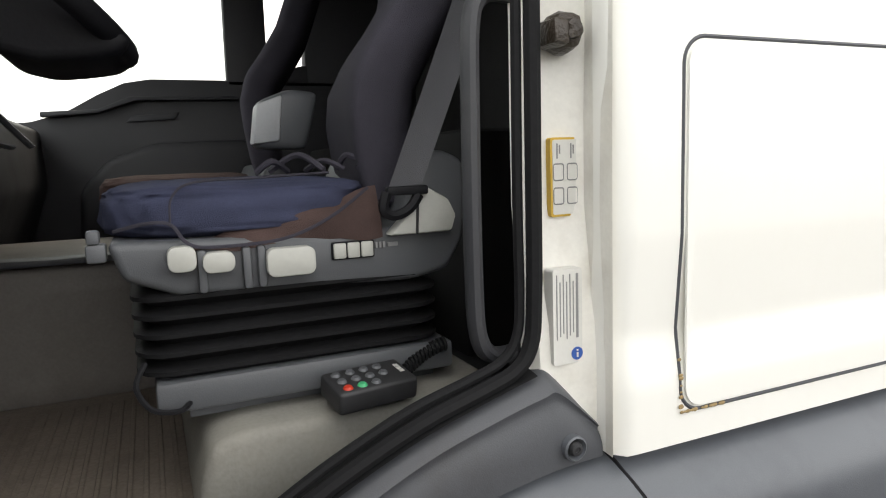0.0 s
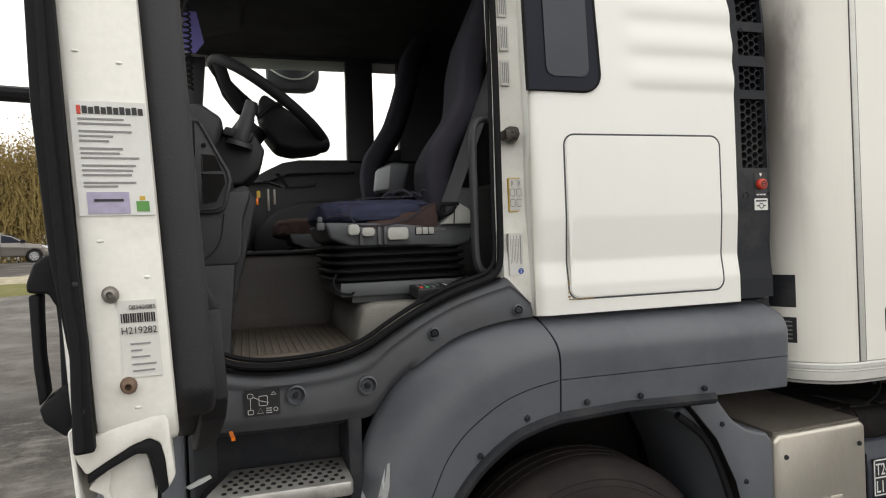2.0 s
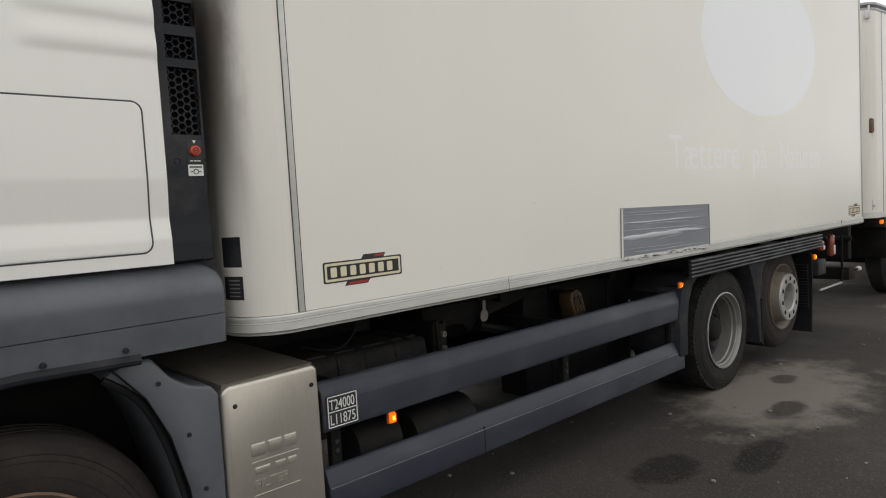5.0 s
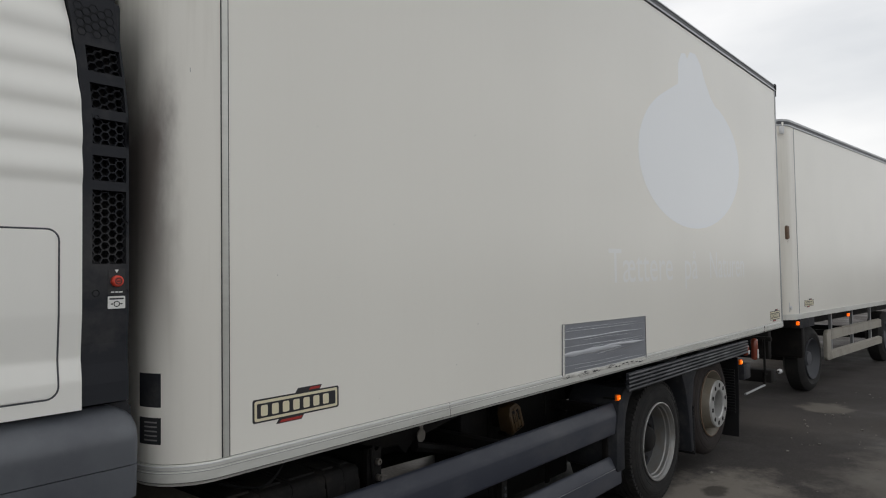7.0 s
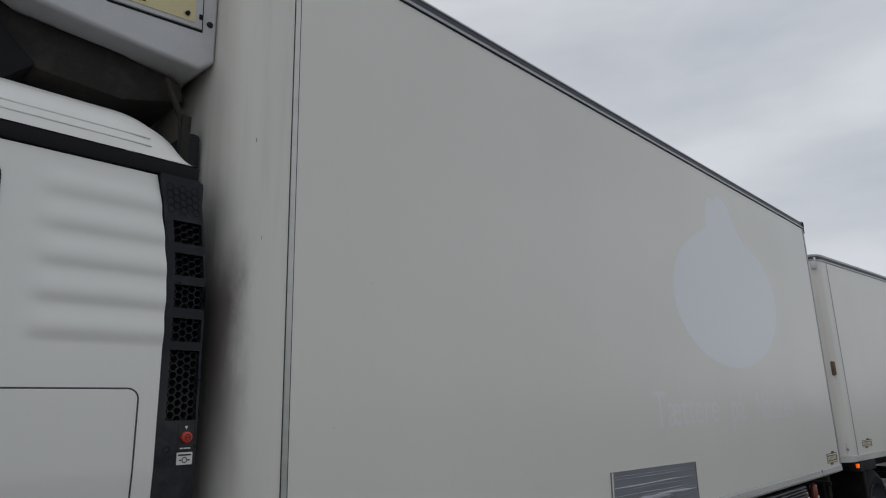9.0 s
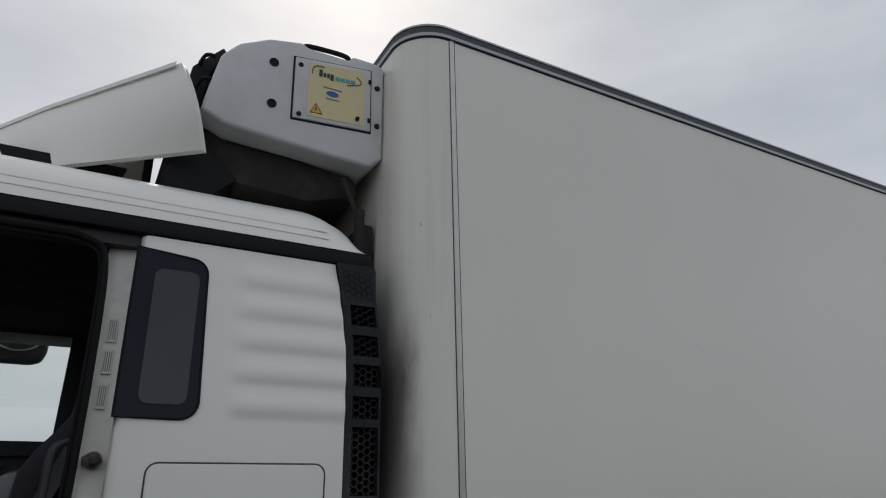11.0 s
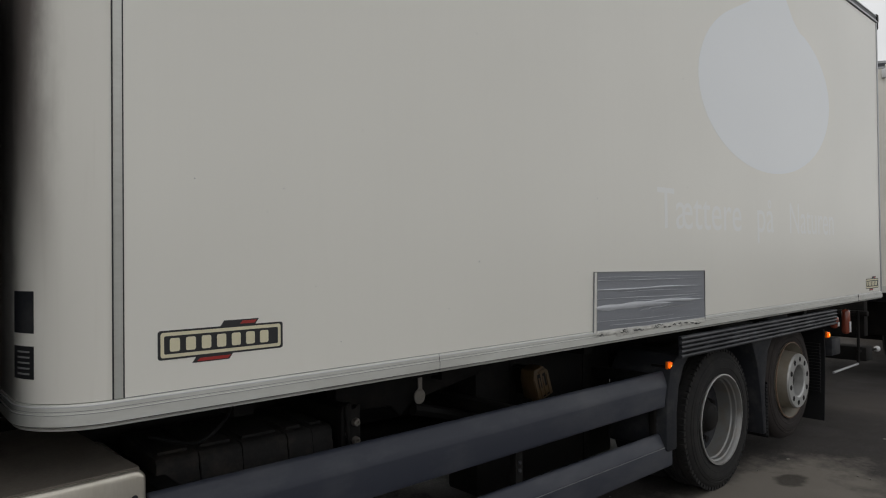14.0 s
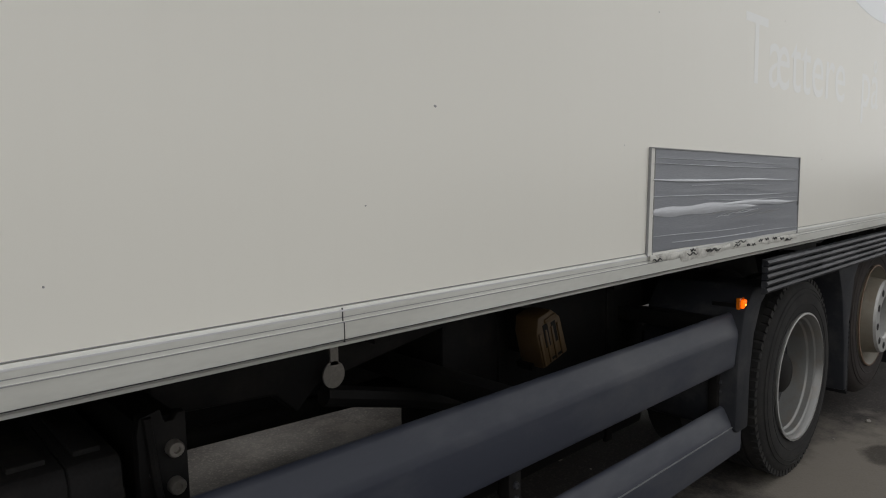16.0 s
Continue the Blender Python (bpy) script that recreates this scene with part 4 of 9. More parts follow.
def jamb():
    """The white door post behind the opening, with its labels and lock pin."""
    bm = bmesh.new()
    prof = [(-1.207, 0.070), (-1.205, 0.088), (-1.206, 0.106), (-1.235, 0.113), (-1.265, 0.118), (-1.285, 0.122), (-1.298, 0.15)]
    zz = [1.44, 1.50, 1.56, 1.62, 1.70, 1.78, 1.9, 1.96, 2.02, 2.08, 2.2, 2.4, 2.6, 2.72]
    rows = []
    for z in zz:
        deep = 0.036 * min(1.0, max(0.0, (z - 1.60) / 0.15))
        row = []
        for i, (x, y) in enumerate(prof):
            wave = 0.010 * math.exp(-((z - 2.02) / 0.08) ** 2) * (1 if 1 < i < 6 else 0.3)
            row.append(bm.verts.new((x + wave * 0.8 + 0.004 * (i == 2), y + wave * 0.6 + deep * (0.0, 0.3, 0.85, 1, 1, 1, 0.5)[i] + 0.02 * max(0, (z - 2.0) / 0.7) ** 2, z)))
        rows.append(row)
    for a, b in zip(rows, rows[1:]):
        for i in range(len(prof) - 1):
            bm.faces.new((a[i], a[i + 1], b[i + 1], b[i]))
    post = part("door_post", bm, JAMB_WHITE, truck, "white door post with labels and grime")
    def depth(z):
        return 0.1065 + 0.036 * min(1.0, max(0.0, (z - 1.60) / 0.15)) + 0.02 * max(0.0, (z - 2.0) / 0.7) ** 2
    def label(x0, x1, z0, z1, face, rim=None):
        y = depth((z0 + z1) / 2)
        bm = bmesh.new()
        plate(bm, rounded(x0, x1, z0, z1, 0.004), "y", y - 0.0010, y + 0.02)
        lab = part("label", bm, rim or face, post)
        if rim:
            bm = bmesh.new()
            plate(bm, rounded(x0 + 0.003, x1 - 0.003, z0 + 0.003, z1 - 0.003, 0.003), "y", y - 0.0018, y)
            part("label_field", bm, face, lab)
        return lab, y
    lab, y = label(-1.252, -1.206, 1.762, 1.868, PAPER_DIM, LABEL_YELLOW)
    bm = bmesh.new()
    for cx in (-1.240, -1.218):
        for cz in (1.790, 1.822):
            tube(bm, [(a, y - 0.0021, b) for a, b in rounded(cx - 0.008, cx + 0.008, cz - 0.011, cz + 0.011, 0.003, 2)], 0.0009, 4, True)
        box(bm, cx - 0.003, cx - 0.001, y - 0.0024, y - 0.001, 1.840, 1.860)
        box(bm, cx + 0.001, cx + 0.003, y - 0.0024, y - 0.001, 1.846, 1.858)
    part("label_drawing", bm, INK_GREY, lab)
    lab, y = label(-1.270, -1.224, 1.565, 1.695, PAPER_DIM)
    for i in range(7):
        w = 0.0034 if i == 6 else 0.0014
        bm = bmesh.new()
        box(bm, -1.265 + i * 0.0052, -1.265 + i * 0.0052 + w, y - 0.0018, y - 0.0004, 1.600 + 0.004 * (i % 3), 1.688 - 0.01 * (i % 2))
        part("label_bar", bm, INK_GREY, lab)
    bm = bmesh.new()
    lathe(bm, [(0.0, -0.0020), (0.009, -0.0020), (0.009, 0.0)], (-1.233, y, 1.578), "y", 20)
    dot = part("info_dot", bm, INK_BLUE, lab, "round blue information mark")
    bm = bmesh.new()
    box(bm, -1.2342, -1.2318, y - 0.0030, y - 0.0018, 1.573, 1.5795)
    box(bm, -1.2342, -1.2318, y - 0.0030, y - 0.0018, 1.5815, 1.5838)
    part("info_letter", bm, PAPER, dot)
    for z0, z1 in ((2.155, 2.235), (2.265, 2.345), (2.37, 2.45)):
        lab, y = label(-1.262, -1.232, z0, z1, PAPER_DIM)
        for i in range(4):
            bm = bmesh.new()
            box(bm, -1.258 + i * 0.006, -1.258 + i * 0.006 + 0.003, y - 0.0018, y - 0.0004, z0 + 0.008, z1 - 0.008)
            part("label_bar", bm, INK_GREY, lab)
    # lock pin, greasy
    bm = bmesh.new()
    lathe(bm, [(0.0, -0.042), (0.012, -0.040), (0.014, -0.03), (0.022, -0.026), (0.026, -0.012), (0.027, 0.0), (0.018, 0.02)], (-1.243, 0.135, 2.0), "y", 14)
    box(bm, -1.274, -1.248, 0.095, 0.145, 1.980, 2.014, 0.008)
    for v in bm.verts:
        v.co += 0.0035 * noise.noise_vector(v.co * 90.0)
    part("lock_pin", bm, GREASE, post, "lock pin caked in brown grease")


def door_seal():
    loop = [(-1.292, 2.30), (-1.294, 1.80), (-1.296, 1.66), (-1.302, 1.60), (-1.325, 1.568), (-1.37, 1.550), (-1.46, 1.522), (-1.56, 1.478), (-1.64, 1.435), (-1.72, 1.388),
            (-1.79, 1.364), (-1.88, 1.352), (-2.00, 1.350), (-2.09, 1.366), (-2.16, 1.402), (-2.225, 1.46), (-2.25, 1.56), (-2.26, 1.9), (-2.255, 2.10), (-2.20, 2.32),
            (-2.10, 2.55), (-2.02, 2.67), (-1.9, 2.705), (-1.5, 2.715), (-1.36, 2.70), (-1.305, 2.63)]
    for off, r, name in ((0.0, 0.011, "door_seal"), (0.016, 0.007, "door_seal_lip")):
        c = Vector((-1.75, 0, 1.95))
        pts = []
        for x, z in loop:
            d = Vector((x, 0, z)) - c
            p = c + d * (1 - off / max(0.1, d.length) * (1 if not off else 1.2))
            pts.append((p.x, 0.118 + off * 0.6, p.z))
        bm = bmesh.new()
        tube(bm, smooth_path(pts, 5, True), r, 8, True)
        part(name, bm, RUBBER, truck, "black rubber door seal")


ARCH = [(-1.64, 0.36), (-1.625, 0.55), (-1.60, 0.69), (-1.55, 0.84), (-1.45, 0.99), (-1.33, 1.085), (-1.24, 1.12), (-1.165, 1.137)]
OUTER = [(-1.80, 0.36), (-1.795, 0.60), (-1.78, 0.80), (-1.755, 1.03), (-1.715, 1.16), (-1.63, 1.285), (-1.50, 1.375), (-1.34, 1.425), (-1.19, 1.438)]


def spline2(pts, n):
    path = smooth_path([(a, 0, b) for a, b in pts], 12)
    k = len(path) - 1
    return [path[round(i * k / n)] for i in range(n + 1)]


def bulge(v, th=0.62):
    """Depth of the wing and skirt: a slight hollow below, rolling away at the top."""
    return 0.012 + 0.014 * (1 - v) ** 2 + 0.105 * max(0.0, (v - th) / (1 - th)) ** 2.2


def seam_x(v):
    """The joint between wing and skirt, leaning forward at the top."""
    return -1.163 - 0.035 * max(0.0, (v - 0.54) / 0.46) ** 1.8


def fender():
    n, mrow = 60, 20
    inner, outer = spline2(ARCH, n), spline2(OUTER, n)
    th = lambda u: 0.35 + 0.27 * max(0.0, (u - 0.3) / 0.7) ** 1.2
    bm = bmesh.new()
    def f(u, v):
        i = round(u * n)
        p = inner[i].lerp(outer[i], v)
        k = max(0.0, (u - 0.85) / 0.15)
        return Vector((p.x + k * (seam_x(v) + 1.165 + 0.025 * v), bulge(v, th(u)), p.z))
    def wing_y(x, z):
        best = min(((f(a / n, b / 20) - Vector((x, f(a / n, b / 20).y, z))).length, a, b) for a in range(n + 1) for b in range(21))
        return f(best[1] / n, best[2] / 20).y
    sheet(bm, f, n, mrow, (0, 0.02, 0))
    wing = part("front_wing", bm, GREY, truck, "scuffed dark grey plastic front wing", 50)
    bm = bmesh.new()
    tube(bm, [(p.x, 0.028, p.z) for p in inner] + [(-0.94, 0.028, 1.148), (-0.61, 0.030, 1.140)], 0.019, 10)
    part("arch_lip", bm, GREY_DARK, wing, "black rubber arch lip")
    line = [(-1.60, 0.90), (-1.56, 0.98), (-1.52, 1.06), (-1.46, 1.13), (-1.36, 1.198), (-1.27, 1.232), (-1.168, 1.252)]
    bm = bmesh.new()
    tube(bm, smooth_path([(x, wing_y(x, z) - 0.0002, z) for x, z in line], 5), 0.0016, 6)
    part("styling_groove", bm, BLACK, wing)
    bm = bmesh.new()
    tube(bm, [(seam_x(v) + 0.003, bulge(v) + 0.006, 1.138 + 0.30 * v) for v in (0, 0.2, 0.4, 0.55, 0.65, 0.75, 0.82, 0.88, 0.94, 1.0)], 0.0045, 6)
    part("panel_gap", bm, BLACK, wing)
    for x, z in ((-1.27, 1.150), (-1.42, 1.058), (-1.525, 0.935), (-1.60, 0.785), (-1.64, 0.62)):
        screw(wing, x, wing_y(x, z) - 0.002, z, 0.0095)
    for pts in ([(-1.772, 0.92), (-1.748, 0.94), (-1.732, 0.99), (-1.742, 1.06), (-1.752, 1.10), (-1.766, 1.06), (-1.774, 0.99)], [(-1.726, 0.90), (-1.702, 0.94), (-1.686, 1.00), (-1.680, 1.068), (-1.690, 1.06), (-1.705, 1.02), (-1.718, 0.96)]):
        bm = bmesh.new()
        c = (sum(p[0] for p in pts) / len(pts), sum(p[1] for p in pts) / len(pts))
        vs = [bm.verts.new((x, wing_y(x, z) - 0.003, z)) for x, z in pts]
        mid = bm.verts.new((c[0], wing_y(*c) - 0.004, c[1]))
        for a, b in zip(vs, vs[1:] + vs[:1]):
            bm.faces.new((a, b, mid))
        part("scrape", bm, SCRAPE, wing, "pale scrape in the plastic")
    # round side lamp
    bm = bmesh.new()
    lathe(bm, [(0.0, -0.022), (0.018, -0.021), (0.028, -0.014), (0.031, 0.0), (0.031, 0.03)], (-1.735, 0.045, 0.775), "y", 28)
    lamp = part("side_indicator", bm, AMBER, wing, "round amber side indicator")
    bm = bmesh.new()
    lathe(bm, [(0.031, 0.0), (0.037, -0.004), (0.039, 0.03)], (-1.735, 0.045, 0.775), "y", 28)
    part("lamp_rim", bm, GREY_DARK, lamp)
    # wheel house
    bm = bmesh.new()
    arch = [(p.x, p.z) for p in inner] + [(-0.94, 1.15), (-0.70, 1.12), (-0.60, 1.0), (-0.53, 0.85), (-0.48, 0.65), (-0.45, 0.36)]
    k = len(arch) - 1
    sheet(bm, lambda u, v: Vector((arch[round(u * k)][0], 0.035 + 0.6 * v, arch[round(u * k)][1])), k, 2, (0, 0, 0.006))
    box(bm, -1.7, -0.4, 0.63, 0.65, 0.3, 1.2)
    part("wheel_house", bm, CHASSIS, truck)


def skirt():
    for z0, z1, name in ((1.2535, 1.437, "upper_skirt"), (1.148, 1.2505, "lower_skirt")):
        bm = bmesh.new()
        def f(u, v):
            z = z0 + (z1 - z0) * v
            w = (z - 1.138) / 0.30
            a = seam_x(w) + 0.006
            x = a + (-0.280 - a) * u
            y = bulge(w) + 0.16 * max(0.0, (u - 0.945) / 0.055) ** 3
            if z > 1.38:
                x -= (0.07 * ((z - 1.38) / 0.057) ** 2) * max(0.0, (u - 0.8) / 0.2)
            return Vector((x, y, z))
        sheet(bm, f, 60, 12, (0, 0.02, 0))
        part(name, bm, GREY, truck, "dark grey plastic side skirt", 50)
    for x in (-1.075, -0.89, -0.655):
        screw(truck, x, 0.014, 1.178, 0.0095)
    bm = bmesh.new()
    box(bm, -1.15, -0.30, 0.115, 0.5, 1.40, 1.437)
    box(bm, -0.32, -0.29, 0.12, 0.9, 1.15, 1.42)
    part("skirt_shelf", bm, GREY_DARK, truck)


def sill_trim():
    """Grey trim under the door opening, running up over the wing to the post."""
    up = [(-2.235, 1.435), (-2.16, 1.378), (-2.09, 1.345), (-2.00, 1.330), (-1.88, 1.332), (-1.79, 1.345), (-1.72, 1.370), (-1.64, 1.418), (-1.56, 1.462), (-1.46, 1.506), (-1.37, 1.535), (-1.30, 1.555), (-1.275, 1.555), (-1.212, 1.487)]
    lo = [(-2.235, 1.20), (-2.16, 1.19), (-2.09, 1.185), (-2.00, 1.183), (-1.88, 1.183), (-1.79, 1.186), (-1.715, 1.19), (-1.655, 1.262), (-1.57, 1.330), (-1.47, 1.390), (-1.38, 1.418), (-1.30, 1.432), (-1.26, 1.436), (-1.212, 1.438)]
    n = 78
    a, b = spline2(up, n), spline2(lo, n)
    bm = bmesh.new()
    def f(u, v):
        i = round(u * n)
        p = a[i].lerp(b[i], v)
        y = 0.085 + 0.035 * (1 - v) ** 3 + (0.020 * max(0, v - 0.82) / 0.18 if u < 0.6 else 0.0) - 0.012 * math.exp(-((v - 0.16) / 0.08) ** 2)
        return Vector((p.x, y, p.z))
    sheet(bm, f, n, 16, (0, 0.03, 0))
    trim = part("sill_trim", bm, SILL_GREY, truck, "grey plastic door sill trim", 50)
    for x, z in ((-2.13, 1.285), (-1.925, 1.273), (-1.727, 1.280)):
        screw(trim, x, 0.080, z, 0.009, cup=0.027)
    for x, z in ((-1.528, 1.412), (-1.262, 1.462)):
        screw(trim, x, 0.078, z, 0.010, cup=0.017)
    bm = bmesh.new()
    plate(bm, rounded(-2.060, -1.968, 1.228, 1.297, 0.003), "y", 0.0795, 0.09)
    sign = part("safety_label", bm, INK, trim, "black safety label with white pictograms")
    y = 0.0785
    bm = bmesh.new()
    for cx, cz, w, h in ((-2.045, 1.283, 0.014, 0.012), (-2.045, 1.240, 0.014, 0.012), (-2.012, 1.268, 0.022, 0.026)):
        tube(bm, [(p, y, q) for p, q in rounded(cx - w / 2, cx + w / 2, cz - h / 2, cz + h / 2, 0.003, 2)], 0.0008, 4, True)
    tube(bm, [(-2.045, y, 1.277), (-2.045, y, 1.246)], 0.0007, 4)
    tube(bm, [(-2.037, y, 1.280), (-2.018, y, 1.268), (-1.998, y, 1.262)], 0.0008, 4)
    tube(bm, [(-2.028, y, 1.235), (-2.020, y, 1.249), (-2.012, y, 1.235)], 0.0009, 4, True)
    lathe(bm, [(0.0045, -0.0005), (0.006, -0.0005)], (-1.980, y, 1.243), "y", 16)
    tube(bm, [(-1.992, y, 1.283), (-1.985, y, 1.290), (-1.978, y, 1.283)], 0.0012, 4, True)
    for i in range(3):
        box(bm, -2.005, -1.990, y - 0.0004, y, 1.234 + i * 0.006, 1.236 + i * 0.006)
    part("pictograms", bm, PAPER_DIM, sign)
    # ledge of the opening, lower scuff strip
    bm = bmesh.new()
    k = 60
    c = spline2(up[:12], k)
    sheet(bm, lambda u, v: Vector((c[round(u * k)].x, 0.105 + 0.09 * v, c[round(u * k)].z + 0.004 + 0.004 * math.sin(v * 6))), k, 4)
    part("sill_ledge", bm, RUBBER, trim)


def steps():
    bm = bmesh.new()
    box(bm, -2.24, -1.74, 0.30, 0.33, 0.35, 1.20)
    well = part("step_well", bm, GREY_DARK, truck, "dark grey step well", 40)
    for x0, x1, y0, z0, z1 in ((-1.785, -1.745, 0.10, 0.35, 1.19), (-2.25, -2.21, 0.10, 0.35, 1.19), (-2.22, -1.76, 0.14, 1.165, 1.185)):
        bm = bmesh.new()
        box(bm, x0, x1, y0, 0.32, z0, z1, 0.006)
        part("well_panel", bm, GREY_DARK, well)
    bm = bmesh.new()
    sheet(bm, lambda u, v: Vector((-2.205 + 0.06 * v * v, 0.09 + 0.21 * v, 1.00 + 0.19 * u)), 6, 10, (0.01, 0.02, 0))
    part("well_panel", bm, SILL_GREY, well)
    bm = bmesh.new()
    prism(bm, [(-2.215, 1.062), (-2.18, 1.078), (-2.155, 1.085), (-2.15, 1.078), (-2.175, 1.066), (-2.205, 1.055)], "y", 0.082, 0.09)
    part("scrape", bm, SCRAPE, well)
    for z, y0, x0, x1 in ((1.042, 0.015, -2.165, -1.785), (0.742, 0.0, -2.15, -1.80)):
        bm = bmesh.new()
        prism(bm, [(x0 + 0.02, y0), (x1 - 0.01, y0), (x1, y0 + 0.02), (x1, 0.24), (x0 + 0.06, 0.24), (x0, y0 + 0.04)], "z", z - 0.040, z, 0.006, 2)
        tread = part("step_tread", bm, STEP_ALU, well, "perforated aluminium step")
        bm = bmesh.new()
        lathe(bm, [(0.0, 0.0), (0.0048, 0.0), (0.0060, 0.0030), (0.0072, 0.0)], (0, 0, 0), "z", 8)
        first = part("grip_hole", bm, CHASSIS, tread)
        spots = []
        for iy in range(6):
            for ix in range(12):
                cx, cy = x0 + 0.045 + ix * 0.028 + (0.014 if iy % 2 else 0), y0 + 0.030 + iy * 0.030
                if x0 + 0.02 + iy * 0.008 < cx < x1 - 0.02:
                    spots.append(Vector((cx, cy, z + 0.0004)))
        for k, p in enumerate(spots):
            ob = first if k == 0 else new("grip_hole", first.data)
            ob.parent = tread
            ob.matrix_basis = Matrix.Translation(p)
    bm = bmesh.new()
    prism(bm, rounded(-2.19, -2.165, 0.90, 0.985, 0.008, 3), "y", 0.085, 0.12)
    part("slot", bm, BLACK, well)


def front_corner():
    bm = bmesh.new()
    prism(bm, [(-2.215, 0.36), (-2.215, 1.24), (-2.235, 1.28), (-2.262, 1.20), (-2.275, 1.0), (-2.28, 0.36)], "y", 0.055, 0.30, 0.016, 3)
    part("corner_fairing", bm, GREY, truck, "grey plastic fairing ahead of the steps")
    bm = bmesh.new()
    sheet(bm, lambda u, v: Vector((-2.305 - 0.165 * math.sin(u * 1.5), 0.075 + 0.30 * (1 - math.cos(u * 1.5)), 0.36 + 0.80 * v)), 14, 4, (0.02, 0.03, 0))
    corner = part("bumper_corner", bm, GREY, truck, "grey plastic bumper corner", 50)
    bm = bmesh.new()
    tube(bm, smooth_path([(-2.43, 0.150, 1.025), (-2.38, 0.095, 1.028), (-2.34, 0.078, 1.018), (-2.325, 0.075, 0.99), (-2.322, 0.075, 0.72)], 6), 0.010, 8)
    part("lamp_frame", bm, GREY_DARK, corner)
    bm = bmesh.new()
    sheet(bm, lambda u, v: Vector((-2.332 - 0.115 * math.sin(u * 1.3), 0.068 + 0.20 * (1 - math.cos(u * 1.3)) - 0.012 * math.sin(math.pi * v), 0.72 + 0.295 * v)), 12, 10, (0.02, 0.02, 0))
    lamp = part("headlight", bm, HEADLENS, truck, "lit headlight in the bumper corner", 50)
    bm = bmesh.new()
    blob(bm, (-2.385, 0.075, 0.90), (0.026, 0.016, 0.085))
    part("lit_reflector", bm, HEADLAMP, lamp, "warm lit reflector")
    bm = bmesh.new()
    box(bm, -2.305, -2.262, 0.10, 0.14, 0.36, 1.24)
    well = part("hinge_gap", bm, BLACK, truck)
    for z in (0.955, 0.905):
        screw(well, -2.282, 0.098, z, 0.009, BLACK)


def roof():
    bm = bmesh.new()
    prof = [(0.086, 2.798), (0.098, 2.838), (0.120, 2.89), (0.158, 2.948), (0.22, 2.99), (0.34, 3.016), (0.8, 3.03), (1.28, 3.035)]
    prof = prof + [(W - y, z) for y, z in prof[-2::-1]]
    xs = [-2.42, -2.3, -2.1, -1.8, -1.4, -1.0, -0.75] + [-0.64 + 0.27 * math.sin(math.pi / 2 * i / 17) for i in range(18)]
    drop = [0.16, 0.08, 0.02, 0, 0, 0, 0] + [0.245 * (1 - math.cos(math.pi / 2 * i / 17)) for i in range(18)]
    rows = []
    for x, d in zip(xs, drop):
        rows.append([bm.verts.new((x, y + 0.25 * d * min(1.0, (z - 2.798) / 0.1) * (1 if y < W / 2 else -1), max(2.798, z - d * (z - 2.798) / 0.25))) for y, z in prof])
    for a, b in zip(rows, rows[1:]):
        for i in range(len(prof) - 1):
            bm.faces.new((a[i], b[i], b[i + 1], a[i + 1]))
    bmesh.ops.recalc_face_normals(bm, faces=bm.faces[:])
    r = part("cab_roof", bm, CAB_WHITE, truck, "white rounded cab roof", 65)
    bm = bmesh.new()
    box(bm, -2.35, -0.362, 0.088, 0.13, 2.742, 2.798, 0.006)
    part("gutter", bm, BLACK, r, "black roof gutter strip")
    for z, y in ((2.838, 0.0975), (2.872, 0.1125)):
        bm = bmesh.new()
        sheet(bm, lambda u, v: Vector((-2.2 + 1.66 * u, y - 0.0016 + 0.0016 * v, z + 0.005 * v)), 4, 1, (0, 0.003, 0))
        part("roof_bead", bm, PAPER, r)


def spoiler():
    A = [(-1.035, 0.24, 3.184), (-1.55, 0.62, 3.165), (-2.0, 0.92, 3.14)]
    B = [(-1.155, 0.25, 3.565), (-1.60, 0.70, 3.48), (-2.05, 1.0, 3.25)]
    for s in (0, 1):
        q = lambda p: Vector((p[0], W - p[1] if s else p[1], p[2]))
        bm = bmesh.new()
        def f(u, v):
            t = u * 2
            i = min(1, int(t))
            a, b = q(A[i]).lerp(q(A[i + 1]), t - i), q(B[i]).lerp(q(B[i + 1]), t - i)
            p = a.lerp(b, v)
            p.y += (-0.05 if not s else 0.05) * math.sin(math.pi * v) * (1 - 0.5 * u)
            return p
        sheet(bm, f, 20, 10, (0.02, 0.02 if not s else -0.02, 0))
        part("wind_deflector_wing", bm, CAB_WHITE, truck, "white roof wind deflector wing", 50)
    bm = bmesh.new()
    def g(u, v):
        t = u * 2
        i = min(1, int(t))
        a = Vector(B[i]).lerp(Vector(B[i + 1]), t - i)
        return Vector((a.x - 0.02, a.y + (W - 2 * a.y) * v, a.z + 0.04 * math.sin(math.pi * v)))
    sheet(bm, g, 12, 12, (0, 0, -0.02))
    part("wind_deflector_top", bm, CAB_WHITE, truck, "white roof wind deflector", 50)
    for y in (0.62, W - 0.62):
        bm = bmesh.new()
        prism(bm, [(-1.62, 3.0), (-1.35, 3.0), (-1.28, 3.22), (-1.75, 3.22)], "y", y, y + 0.03)
        tube(bm, [(-1.20, y, 3.0), (-1.20, y, 3.3)], 0.018, 8)
        part("deflector_bracket", bm, BLACK, truck)


cab_side()
corner_grille()
jamb()
door_seal()
fender()
skirt()
sill_trim()
steps()
front_corner()
roof()
spoiler()
bm = bmesh.new()
box(bm, -0.44, -0.31, 0.14, W - 0.06, 1.15, 2.77, 0.02)
# unseen block added behind the cab wall to keep light out of the gap
box(bm, -0.31, -0.246, 0.34, W - 0.34, 1.15, 3.05, 0.02)
part("cab_rear_wall_and_light_block", bm, GREY_DARK, truck)


